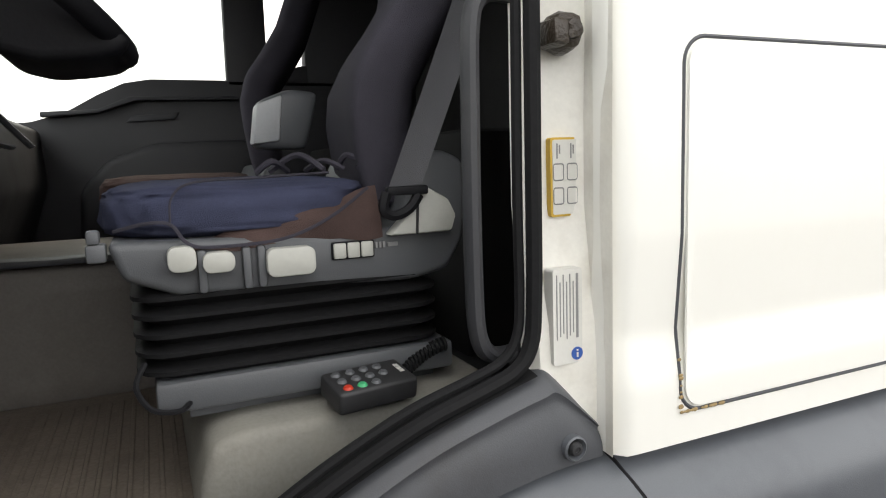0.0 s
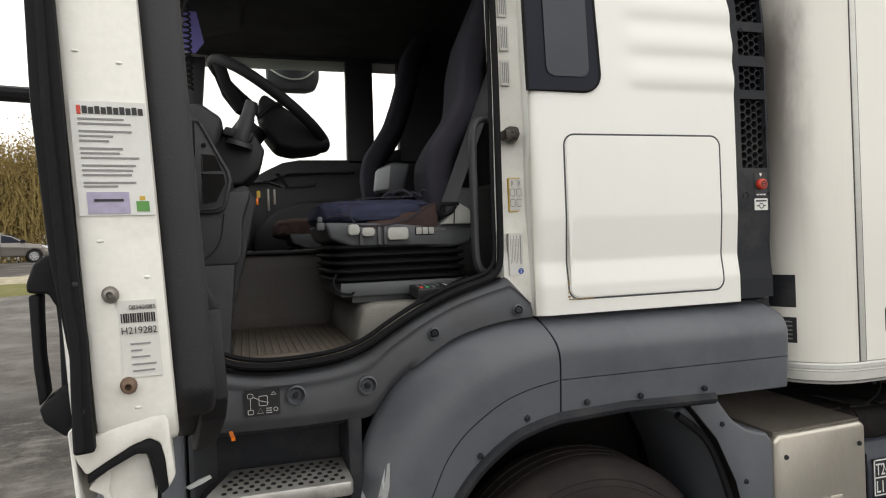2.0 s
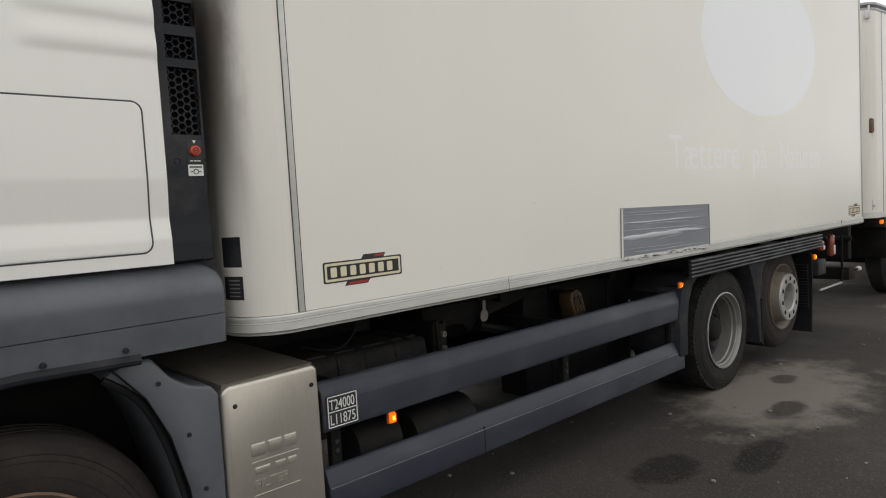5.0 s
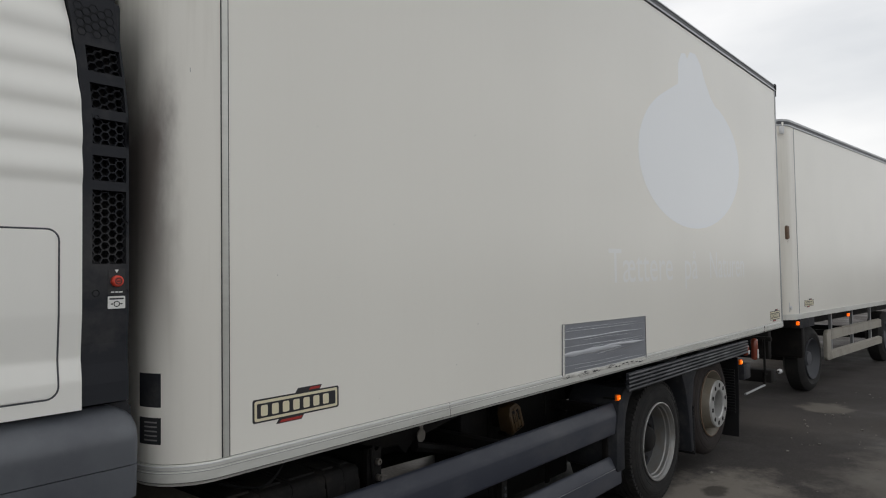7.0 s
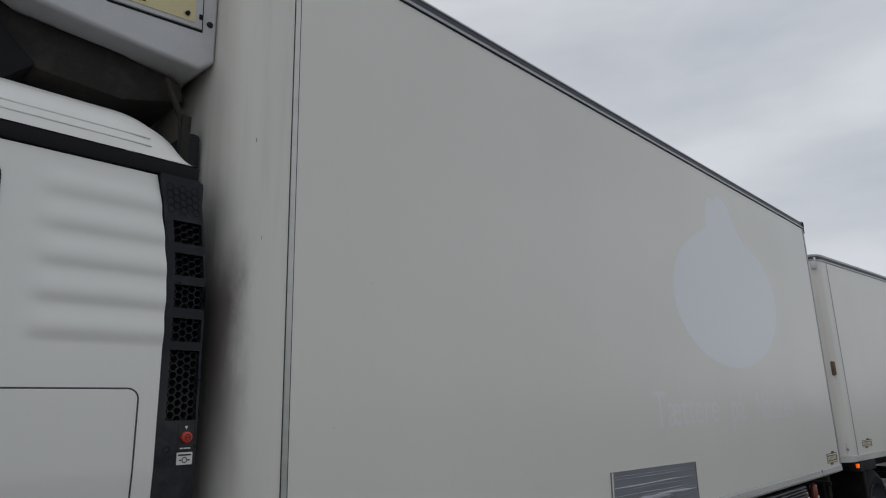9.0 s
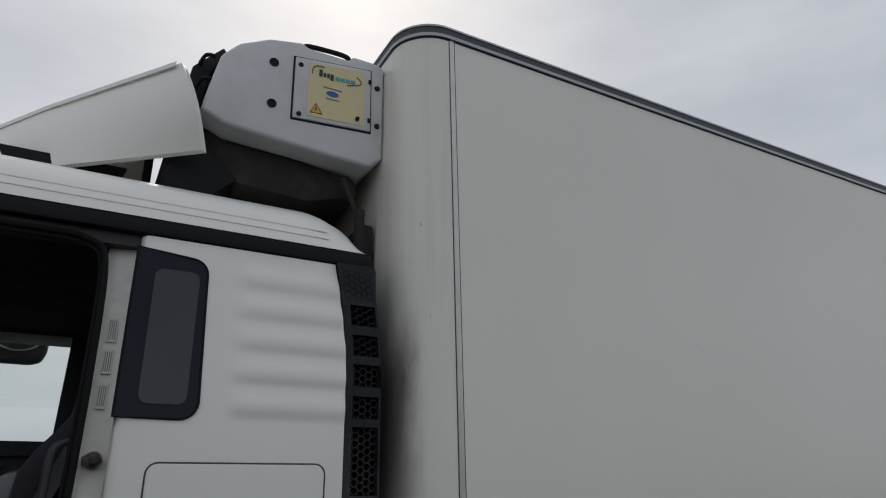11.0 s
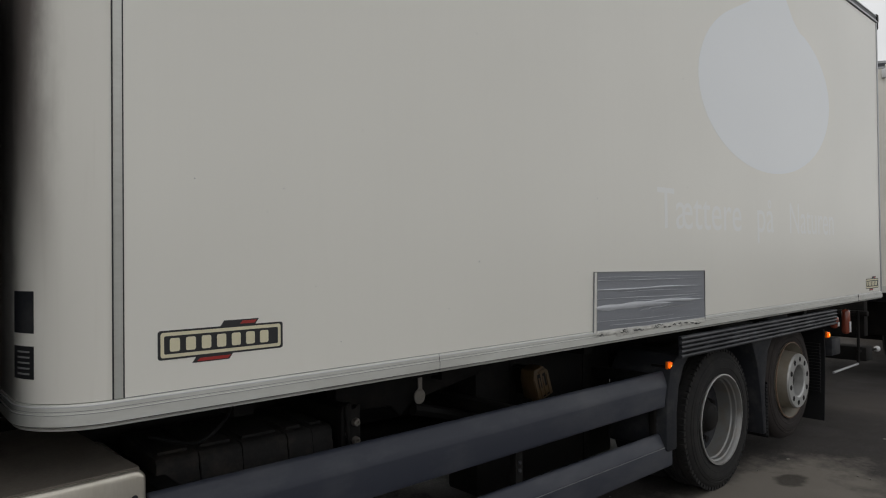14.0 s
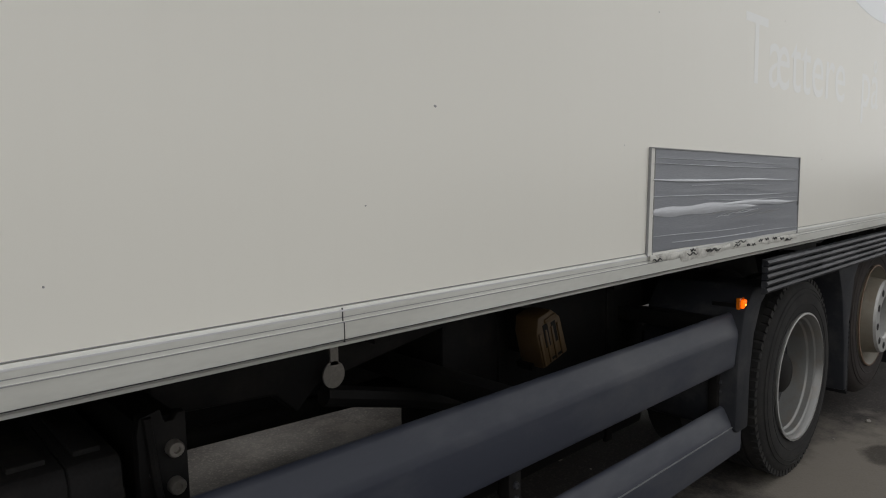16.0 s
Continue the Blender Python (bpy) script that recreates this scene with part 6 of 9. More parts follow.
def rear_end():
    bm = bmesh.new()
    box(bm, 6.85, 7.05, 0.06, W - 0.06, 0.52, 0.66, 0.01)
    box(bm, 6.86, 6.98, 0.9, 1.0, 0.6, 0.9)
    box(bm, 6.86, 6.98, W - 1.0, W - 0.9, 0.6, 0.9)
    part("rear_underrun_bar", bm, CHASSIS, truck, "black rear underrun bar")
    bm = bmesh.new()
    box(bm, 6.02, 6.24, 0.10, 0.30, 0.66, 0.82, 0.012)
    part("tool_box", bm, GREY_DARK, truck, "small grey box under the body")
    for x0, x1, z0, z1 in ((6.12, 6.20, 0.90, 1.02), (6.44, 6.52, 0.82, 1.06)):
        bm = bmesh.new()
        box(bm, x0, x1, 0.09, 0.16, z0, z1, 0.03, 3)
        lamp = part("rear_lamp", bm, RED_LENS, truck, "dull red and orange rear lamp")
        bm = bmesh.new()
        box(bm, x0 + 0.02, x1 - 0.02, 0.085, 0.092, z0 + 0.02, (z0 + z1) / 2, 0.004)
        part("lens", bm, UNIT_WHITE, lamp)
    bm = bmesh.new()
    tube(bm, [(6.10, 0.12, 0.50), (6.80, 0.12, 0.50)], 0.012, 8)
    part("ladder_rail", bm, TRIM_ALU, truck)
    bm = bmesh.new()
    tube(bm, [(6.80, 0.12, 0.49), (6.82, 0.12, 0.60), (6.82, 0.12, 1.02)], 0.014, 8)
    tube(bm, [(6.80, 0.12, 0.62), (7.12, 0.05, 0.62)], 0.012, 8)
    part("ladder_post", bm, CHASSIS, truck)
    bm = bmesh.new()
    blob(bm, (7.14, 0.045, 0.62), (0.03, 0.03, 0.03))
    part("position_ball", bm, UNIT_WHITE, truck)
    bm = bmesh.new()
    tube(bm, [(7.05, 1.27, 0.62), (8.9, 1.27, 0.66)], 0.06, 10)
    part("coupling", bm, CHASSIS, truck)


running_gear()
marker_lamp(0.497, 0.14, 0.628)
marker_lamp(3.165, 0.10, 0.905, 0.036, 0.055)
marker_lamp(5.86, 0.08, 0.87)
rear_guards()
rear_end()

# ---- cargo box ----
cargo = thing("cargo_box", (3.5, 1.27, 1.1), "off-white insulated cargo box with aluminium edges", "cargo box")
REAR, PB, PT = 7.145, 1.21, 3.92


def plan_corner(r, x_face, y_side, n=12):
    return [(x_face + r - r * math.cos(radians(90 * i / n)), y_side + r - r * math.sin(radians(90 * i / n))) for i in range(n + 1)]


def cargo_shell():
    xf, rr = -0.232, 0.20
    left = plan_corner(rr, xf, 0.0)
    bm = bmesh.new()
    box(bm, 0.0, REAR - 0.03, 0.0, 0.06, PB, PT)
    part("side_panel", bm, BOX_WHITE, cargo, "glossy off-white side panel")
    bm = bmesh.new()
    box(bm, 0.0, REAR - 0.03, W - 0.06, W, PB, PT)
    part("far_side_panel", bm, BOX_WHITE, cargo)
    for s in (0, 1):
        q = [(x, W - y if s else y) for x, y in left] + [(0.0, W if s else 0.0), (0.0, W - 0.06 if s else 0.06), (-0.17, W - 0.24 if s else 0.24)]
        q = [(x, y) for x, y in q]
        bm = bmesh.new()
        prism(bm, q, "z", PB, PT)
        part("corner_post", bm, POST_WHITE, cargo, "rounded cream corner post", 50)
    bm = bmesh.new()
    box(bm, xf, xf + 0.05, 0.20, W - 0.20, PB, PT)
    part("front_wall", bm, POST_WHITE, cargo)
    bm = bmesh.new()
    box(bm, REAR - 0.03, REAR, 0.02, W - 0.02, PB, PT)
    part("rear_doors", bm, BOX_WHITE, cargo)
    bm = bmesh.new()
    box(bm, -0.10, REAR - 0.01, 0.08, W - 0.08, PT, PT + 0.05)
    part("box_roof", bm, BOX_WHITE, cargo)
    bm = bmesh.new()
    box(bm, -0.10, REAR - 0.01, 0.08, W - 0.08, PB - 0.06, PB + 0.01)
    part("box_floor", bm, CHASSIS, cargo)
    # seam strip
    bm = bmesh.new()
    box(bm, -0.026, -0.002, -0.004, 0.01, PB, PT, 0.002)
    st = part("seam_strip", bm, ALU, cargo, "vertical aluminium joint strip")
    for x in (-0.028, 0.000):
        bm = bmesh.new()
        box(bm, x - 0.002, x + 0.002, -0.0015, 0.01, PB, PT)
        part("seam_line", bm, INK, st)
    # edges along top and bottom, round the front corners
    def run(prof, name, material, x_end, label=""):
        outline = [(x_end, 0.0)] + [(x, y) for x, y in reversed(left)] + [(x, W - y) for x, y in left] + [(x_end, W)]
        path = [Vector((x, y, 0)) for x, y in outline]
        k = len(path)
        bm = bmesh.new()
        rows = []
        for i in range(k):
            d = path[min(k - 1, i + 1)] - path[max(0, i - 1)]
            d.normalize()
            nrm = Vector((d.y, -d.x, 0)) * -1
            rows.append([bm.verts.new(path[i] + nrm * o * -1 + Vector((0, 0, z))) for o, z in prof])
        for a, b in zip(rows, rows[1:]):
            for i in range(len(prof)):
                j = (i + 1) % len(prof)
                bm.faces.new((a[i], a[j], b[j], b[i]))
        bm.faces.new(rows[0])
        bm.faces.new(rows[-1][::-1])
        bmesh.ops.recalc_face_normals(bm, faces=bm.faces[:])
        return part(name, bm, material, cargo, label, 30)
    # profile offsets: outward is negative
    bot = run([(0.02, PB - 0.002), (-0.003, PB - 0.002), (-0.006, PB - 0.010), (-0.005, PB - 0.020), (-0.0055, PB - 0.028), (-0.010, PB - 0.030), (-0.010, PB - 0.060), (-0.006, PB - 0.066), (-0.002, PB - 0.068), (0.0, PB - 0.074), (0.02, PB - 0.074)], "bottom_strip", ALU, REAR, "aluminium bottom edge profile")
    # the bead is coloured white to carry the profile's highlight
    for z, o, material, nm in ((PB - 0.0295, 0.0106, INK_GREY, "strip_groove"), (PB - 0.0615, 0.0104, INK, "strip_groove"), (PB - 0.0090, 0.0072, UNIT_WHITE, "strip_bead"), (PB - 0.0215, 0.0058, INK_GREY, "strip_groove")):
        h = 0.0016 if material is UNIT_WHITE else 0.0007
        run([(0.0, z - h), (-o, z - h), (-o, z + h), (0.0, z + h)], nm, material, REAR)
    bm = bmesh.new()
    for x in (1.178,):
        box(bm, x - 0.0011, x + 0.0011, -0.0104, 0.0, PB - 0.066, PB - 0.030)
        box(bm, x - 0.0011, x + 0.0011, -0.0064, 0.0, PB - 0.030, PB - 0.004)
    box(bm, 6.39, 6.392, -0.0115, 0.0, PB - 0.068, PB - 0.004)
    part("strip_joint", bm, INK, bot)
    bm = bmesh.new()
    box(bm, 0.002, REAR - 0.03, -0.0008, 0.004, PB - 0.001, PB + 0.0006)
    part("panel_line", bm, INK_GREY, bot)
    run([(0.03, PT - 0.004), (-0.002, PT - 0.004), (-0.002, PT + 0.004), (0.03, PT + 0.004)], "top_seal", INK, REAR)
    run([(0.03, PT + 0.004), (-0.010, PT + 0.004), (-0.012, PT + 0.012), (-0.010, PT + 0.022), (0.03, PT + 0.022)], "top_strip_lower", TRIM_ALU, REAR)
    run([(0.03, PT + 0.022), (-0.006, PT + 0.022), (-0.006, PT + 0.060), (0.03, PT + 0.060)], "top_strip_middle", TRIM_DARK, REAR)
    run([(0.05, PT + 0.060), (-0.010, PT + 0.060), (-0.008, PT + 0.072), (0.004, PT + 0.082), (0.05, PT + 0.086)], "top_strip_upper", TRIM_ALU, REAR, "aluminium roof edge profile")
    bm = bmesh.new()
    box(bm, REAR - 0.03, REAR + 0.004, -0.005, 0.03, PB - 0.07, PT)
    part("rear_post", bm, TRIM_ALU, cargo)
    bm = bmesh.new()
    box(bm, REAR - 0.03, REAR + 0.03, -0.014, 0.05, PT + 0.01, PT + 0.085, 0.006)
    box(bm, REAR + 0.005, REAR + 0.03, -0.01, 0.03, PT - 0.06, PT + 0.03, 0.006)
    part("rear_corner_cap", bm, BLACK, cargo)
    return left


def emblem(parent, x0, x1, z0, z1, y, place=None):
    """A brand badge as plain shapes: cream frame, black field, cream bars, red and black wings."""
    w, h = x1 - x0, z1 - z0
    sl = 0.03 * w
    def add(name, bm, material, par):
        if place:
            for v in bm.verts:
                v.co = place @ v.co
        return part(name, bm, material, par)
    bm = bmesh.new()
    plate(bm, rounded(x0, x1, z0, z1, 0.1 * h), "y", y - 0.0008, y)
    base = add("badge", bm, INK, parent)
    tagged(base, "black and cream maker's badge with red wings")
    bm = bmesh.new()
    plate(bm, rounded(x0 + 0.02 * w, x1 - 0.02 * w, z0 + 0.07 * h, z1 - 0.07 * h, 0.09 * h), "y", y - 0.0014, y - 0.0006)
    add("badge_frame", bm, EMBLEM_CREAM, base)
    bm = bmesh.new()
    plate(bm, rounded(x0 + 0.045 * w, x1 - 0.045 * w, z0 + 0.19 * h, z1 - 0.19 * h, 0.05 * h), "y", y - 0.0020, y - 0.0012)
    add("badge_field", bm, INK, base)
    k, a, b = 7, x0 + 0.085 * w, x1 - 0.085 * w
    st = (b - a) / k
    for i in range(k):
        bm = bmesh.new()
        plate(bm, rounded(a + i * st, a + (i + 0.62) * st, z0 + 0.27 * h, z1 - 0.27 * h, 0.06 * h, 2), "y", y - 0.0026, y - 0.0018)
        add("badge_bar", bm, EMBLEM_CREAM, base)
    for cx, z, hh, col in ((0.50, z1, 0.20, INK), (0.28, z0 - 0.20 * h, 0.20, INK)):
        bm = bmesh.new()
        c = x0 + cx * w
        plate(bm, [(c - 0.03 * w, z), (c + 0.26 * w, z), (c + 0.29 * w, z + hh * h), (c, z + hh * h)], "y", y - 0.0008, y)
        add("badge_wing", bm, col, base)
        bm = bmesh.new()
        l = c + (0.12 * w if cx == 0.5 else 0.0)
        plate(bm, [(l + 0.008 * w, z + 0.04 * h), (c + 0.25 * w, z + 0.04 * h), (c + 0.272 * w, z + (hh - 0.05) * h), (l + 0.03 * w, z + (hh - 0.05) * h)], "y", y - 0.0015, y - 0.0006)
        add("badge_red", bm, EMBLEM_RED, base)


def cargo_details(left):
    emblem(cargo, 0.092, 0.492, 1.303, 1.389, 0.0)
    emblem(cargo, 6.655, 7.045, 1.245, 1.342, 0.0)
    # dark square plates on the rounded corner
    for z0, z1, material, lab in ((1.40, 1.515, GREY_DARK, "dark grey square patch"), (1.275, 1.365, INK, "black type plate with unreadable lines")):
        bm = bmesh.new()
        arc = [(-0.03 + 0.2022 * -math.cos(radians(a)), 0.20 - 0.2022 * math.sin(radians(a))) for a in range(4, 36, 4)]
        k = len(arc) - 1
        sheet(bm, lambda u, v: Vector((arc[round(u * k)][0], arc[round(u * k)][1], z0 + (z1 - z0) * v)), k, 1)
        pl = part("corner_plate", bm, material, cargo, lab, 60)
        if material is INK:
            bm = bmesh.new()
            for i in range(5):
                zz = z0 + 0.012 + i * 0.015
                sheet(bm, lambda u, v: Vector((arc[2 + round(u * 4)][0] - 0.0012, arc[2 + round(u * 4)][1] - 0.0008, zz + 0.005 * v)), 4, 1)
            part("plate_lines", bm, INK_GREY, pl)
    # taped repair: overlapping strips, a few bright creases, one wide wrinkled fold, cracked sealant below
    bm = bmesh.new()
    plate(bm, [(2.225, 1.200), (3.400, 1.186), (3.408, 1.495), (2.239, 1.512)], "y", -0.0025, 0.001)
    patch = part("tape_patch", bm, TAPE, cargo, "silver duct tape repair in overlapping strips")
    def across(u, z, dz=0.0):
        """A place on the patch: u along it, z as at its middle, following its slight slope."""
        return 2.250 + (3.402 - 2.250) * u, z - 0.016 * (u - 0.5) + dz
    for i, (z0, z1) in enumerate(((1.455, 1.502), (1.408, 1.465), (1.372, 1.418), (1.330, 1.382), (1.262, 1.312), (1.205, 1.270))):
        bm = bmesh.new()
        rnd = random.Random(20 + i)
        ph, am = rnd.uniform(0, 6), rnd.uniform(0.001, 0.003)
        def f(u, v):
            x, z = across(u, z0 + (z1 - z0) * v, am * math.sin(u * 7 + ph) + 0.001 * math.sin(u * 31 + ph * 2))
            return Vector((x, -0.0045 - 0.0003 * i - 0.0010 * abs(math.sin(v * 9 + u * 5 + ph)) * (1 if v > 0.7 else 0.3), z))
        sheet(bm, f, 40, 6)
        part("tape_strip", bm, TAPE, patch)
    for i, (z, amp, wd, u0, u1) in enumerate(((1.474, 0.001, 0.0010, 0.02, 0.9), (1.458, 0.001, 0.0014, 0.0, 1.0), (1.412, 0.003, 0.0040, 0.0, 0.97), (1.396, 0.002, 0.0010, 0.2, 0.8), (1.362, 0.002, 0.0016, 0.0, 1.0),
                                              (1.345, 0.002, 0.0010, 0.3, 1.0), (1.320, 0.003, 0.0150, 0.0, 0.66), (1.331, 0.003, 0.0085, 0.40, 0.99), (1.246, 0.002, 0.0010, 0.0, 0.7), (1.224, 0.002, 0.0014, 0.1, 1.0))):
        bm = bmesh.new()
        def g(u, v):
            w_ = wd * min(1.0, 3.2 * (1 - u), 0.55 + 3 * u) * (1 + 0.14 * math.sin(u * 17 + i * 2.1))
            x, zz = across(u0 + (u1 - u0) * u, z, amp * math.sin(u * 6.5 + i * 1.7) + (v - 0.5) * 2 * w_)
            return Vector((x, -0.0078 - 0.0015 * math.sin(math.pi * v), zz))
        sheet(bm, g, 48, 4)
        part("tape_fold", bm, TAPE_HIGHLIGHT, patch, "crease in the tape, coloured bright for its highlight")
    rnd = random.Random(33)
    # wrinkle lines: shade and glints under the fold put into their colours
    for i in range(9):
        u0 = rnd.uniform(0.02, 0.7)
        u1, z = u0 + rnd.uniform(0.12, 0.32), rnd.uniform(1.276, 1.306)
        bm = bmesh.new()
        def g(u, v):
            x, zz = across(u0 + (u1 - u0) * u, z, 0.012 * u - 0.006 + 0.002 * math.sin(u * 9 + i) + (v - 0.5) * 0.0026 * math.sin(math.pi * u))
            return Vector((x, -0.0082, zz))
        sheet(bm, g, 20, 1, (0, 0.002, 0))
        part("tape_wrinkle", bm, INK_GREY if i % 3 else TAPE_HIGHLIGHT, patch, "wrinkle under the fold, its shade put in as a dark line" if i % 3 else "")
    for pts in ([(2.236, 1.509), (3.408, 1.492), (3.410, 1.4955), (2.236, 1.5125)], [(3.4045, 1.19), (3.408, 1.19), (3.411, 1.495), (3.4075, 1.495)], [(2.249, 1.20), (2.252, 1.20), (2.263, 1.510), (2.260, 1.510)], [(2.222, 1.20), (2.2245, 1.20), (2.2385, 1.511), (2.236, 1.511)]):
        bm = bmesh.new()
        plate(bm, pts, "y", -0.0085, -0.001)
        part("tape_rim", bm, INK_GREY, patch)
    bm = bmesh.new()
    plate(bm, [(2.2245, 1.200), (2.249, 1.200), (2.260, 1.510), (2.2385, 1.511)], "y", -0.0065, 0.001)
    part("tape_edge", bm, PAPER_DIM, patch)
    bm = bmesh.new()
    rnd = random.Random(31)
    def smear(u, v):
        k = noise.noise(Vector((u * 14, 3.0, 0)))
        low, high = 1.176 + 0.010 * k - (0.014 if 0.16 < u < 0.36 else 0.0), 1.196 + 0.006 * noise.noise(Vector((u * 22, 9.0, 0)))
        x, z = across(u * 1.0, low + (high - low) * v)
        return Vector((x - 0.02, -0.0112 - 0.0025 * abs(noise.noise(Vector((u * 30, v * 4, 1)))) - 0.002 * math.sin(math.pi * v), z))
    sheet(bm, smear, 110, 6)
    smr = part("sealant_smear", bm, SEALANT, patch, "dirty whitish sealant smeared below the patch")
    for i in range(16):
        u0, z = rnd.uniform(0.0, 0.9), rnd.uniform(1.178, 1.199)
        u1 = u0 + rnd.uniform(0.02, 0.09)
        bm = bmesh.new()
        def g(u, v):
            x, zz = across(u0 + (u1 - u0) * u, z, 0.004 * math.sin(u * 11 + i) + (v - 0.5) * 0.0032 * math.sin(math.pi * u))
            return Vector((x - 0.02, -0.0165, zz))
        sheet(bm, g, 12, 1, (0, 0.003, 0))
        part("sealant_crack", bm, INK, smr)
    # ghost of a removed picture, and of a slogan
    neck = [(4.18, 3.40), (4.20, 3.58), (4.27, 3.68), (4.36, 3.70), (4.40, 3.66), (4.47, 3.74), (4.60, 3.75), (4.72, 3.68), (4.82, 3.55), (4.95, 3.43), (5.08, 3.36)]
    ell = [(4.55 + 1.17 * math.cos(radians(a)), 2.80 + 0.61 * math.sin(radians(a)) + 0.06 * math.cos(radians(a))) for a in range(58, -236, -4)]
    bm = bmesh.new()
    plate(bm, ell + neck, "y", -0.0006, 0.0005)
    part("ghost_mark", bm, GHOST, cargo, "pale outline left by a removed sticker")
    for word, x, w in (("Tættere", 2.86, 0.98), ("på", 4.20, 0.98), ("Naturen", 4.79, 0.86)):
        lettering("ghost_slogan", word, 0.345, side_text(x, -0.0004, 1.752), GHOST_FAINT, cargo, 0.0001, w)
    # chips in the paint
    rnd = random.Random(11)
    bm = bmesh.new()
    chips = [(1.416, 1.575), (0.62, 1.50), (0.50, 1.83), (0.44, 1.75), (0.72, 1.30)] + [(rnd.uniform(0.2, 6.8), rnd.uniform(1.35, 3.7)) for _ in range(26)]
    for i, (x, z) in enumerate(chips):
        s = 0.0038 if i == 0 else rnd.uniform(0.0012, 0.003)
        plate(bm, [(x + s * rnd.uniform(0.6, 1.2) * math.cos(a), z + s * 0.8 * rnd.uniform(0.6, 1.2) * math.sin(a)) for a in (0, 1, 2, 3, 4, 5)], "y", -0.0006, 0.0005)
    part("paint_chips", bm, INK_GREY, cargo)
    bm = bmesh.new()
    for x, y, z in ((-0.13, 0.028, 2.55), (-0.12, 0.024, 2.06), (-0.10, 0.017, 1.72), (-0.16, 0.047, 2.95)):
        box(bm, x, x + 0.006, y - 0.003, y + 0.006, z, z + 0.016)
    part("post_scuffs", bm, INK_GREY, cargo)


cargo_details(cargo_shell())


# ---- refrigeration unit on the box front ----
def cooling_unit():
    root = thing("refrigeration_unit", (-0.65, 1.27, 3.3), "white transport refrigeration unit hung on the box front", "cooling unit")
    y0, y1 = 0.285, W - 0.285
    bm = bmesh.new()
    outline = [(-0.235, 3.365), (-0.235, 3.875), (-0.30, 3.892), (-0.40, 3.892), (-0.42, 3.862), (-0.62, 3.862), (-0.65, 3.882), (-0.80, 3.848), (-0.93, 3.775), (-1.00, 3.69), (-1.035, 3.52), (-1.055, 3.40), (-0.96, 3.355), (-0.70, 3.335), (-0.50, 3.32), (-0.30, 3.31)]
    prism(bm, outline, "y", y0, y1, 0.045, 4)
    body = part("unit_body", bm, UNIT_WHITE, root, "white moulded plastic housing", 40)
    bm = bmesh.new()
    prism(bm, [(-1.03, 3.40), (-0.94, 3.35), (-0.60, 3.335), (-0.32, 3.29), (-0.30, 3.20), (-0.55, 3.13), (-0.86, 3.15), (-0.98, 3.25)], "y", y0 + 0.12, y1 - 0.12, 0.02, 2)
    part("unit_underside", bm, UNIT_UNDER, root, "dark blotched sloping underside")
    bm = bmesh.new()
    prism(bm, [(-1.06, 3.40), (-0.95, 3.24), (-0.86, 3.16), (-1.00, 3.02), (-1.14, 3.05), (-1.16, 3.2), (-1.13, 3.38), (-1.10, 3.66), (-0.98, 3.80), (-0.96, 3.77), (-1.02, 3.66)], "y", y0 + 0.10, y1 - 0.10, 0.01, 2)
    front = part("front_grille", bm, BLACK, root, "black curved front grille")
    for i in range(2):
        z = 3.56 + i * 0.12
        x = -1.040 + 0.02 * max(0, i - 1)
        bm = bmesh.new()
        tube(bm, smooth_path([(x + 0.02, y0 + 0.02, z), (x - 0.02, y0 + 0.03, z), (x - 0.035, y0 + 0.13, z)], 4), 0.009, 6)
        part("grille_slat", bm, BLACK, front)
    # control box door
    yy = y0 - 0.004
    bm = bmesh.new()
    prism(bm, [(-0.685, 3.452), (-0.298, 3.480), (-0.302, 3.838), (-0.690, 3.790)], "y", yy + 0.002, yy + 0.02, 0.004)
    part("door_gap", bm, BLACK, root)
    bm = bmesh.new()
    prism(bm, [(-0.676, 3.463), (-0.306, 3.490), (-0.310, 3.828), (-0.680, 3.782)], "y", yy - 0.006, yy + 0.01, 0.004)
    door = part("control_door", bm, UNIT_WHITE, root, "white control box door with a yellow panel")
    bm = bmesh.new()
    prism(bm, [(-0.615, 3.488), (-0.340, 3.508), (-0.344, 3.806), (-0.618, 3.770)], "y", yy - 0.0085, yy)
    pan = part("yellow_panel", bm, PANEL_YELLOW, door, "yellow control panel label")
    y = yy - 0.0100
    for pts in ([(-0.60, y, 3.715), (-0.598, y, 3.745), (-0.58, y, 3.762), (-0.545, y, 3.765)], [(-0.385, y, 3.762), (-0.362, y, 3.745), (-0.372, y, 3.722), (-0.43, y, 3.702)]):
        bm = bmesh.new()
        tube(bm, smooth_path(pts, 4), 0.0022, 5)
        part("logo_swoosh", bm, INK, pan)
    for k, (x0, x1, z0, z1, ink) in enumerate(((-0.568, -0.552, 3.710, 3.748, INK), (-0.548, -0.534, 3.712, 3.736, INK), (-0.530, -0.518, 3.713, 3.737, INK), (-0.514, -0.498, 3.704, 3.738, INK),
                                               (-0.490, -0.468, 3.712, 3.732, INK_TEAL), (-0.464, -0.442, 3.714, 3.734, INK_TEAL), (-0.438, -0.418, 3.716, 3.736, INK_TEAL), (-0.414, -0.390, 3.718, 3.738, INK_TEAL))):
        bm = bmesh.new()
        plate(bm, rounded(x0, x1, z0, z1, 0.004, 3), "y", y - 0.0005, y + 0.001)
        part("logo_bar", bm, ink, pan)
    for x0, x1, z in ((-0.545, -0.455, 3.657), (-0.530, -0.465, 3.600)):
        bm = bmesh.new()
        box(bm, x0, x1, y - 0.0005, y + 0.001, z, z + 0.006)
        part("caption_bar", bm, INK_GREY, pan)
    bm = bmesh.new()
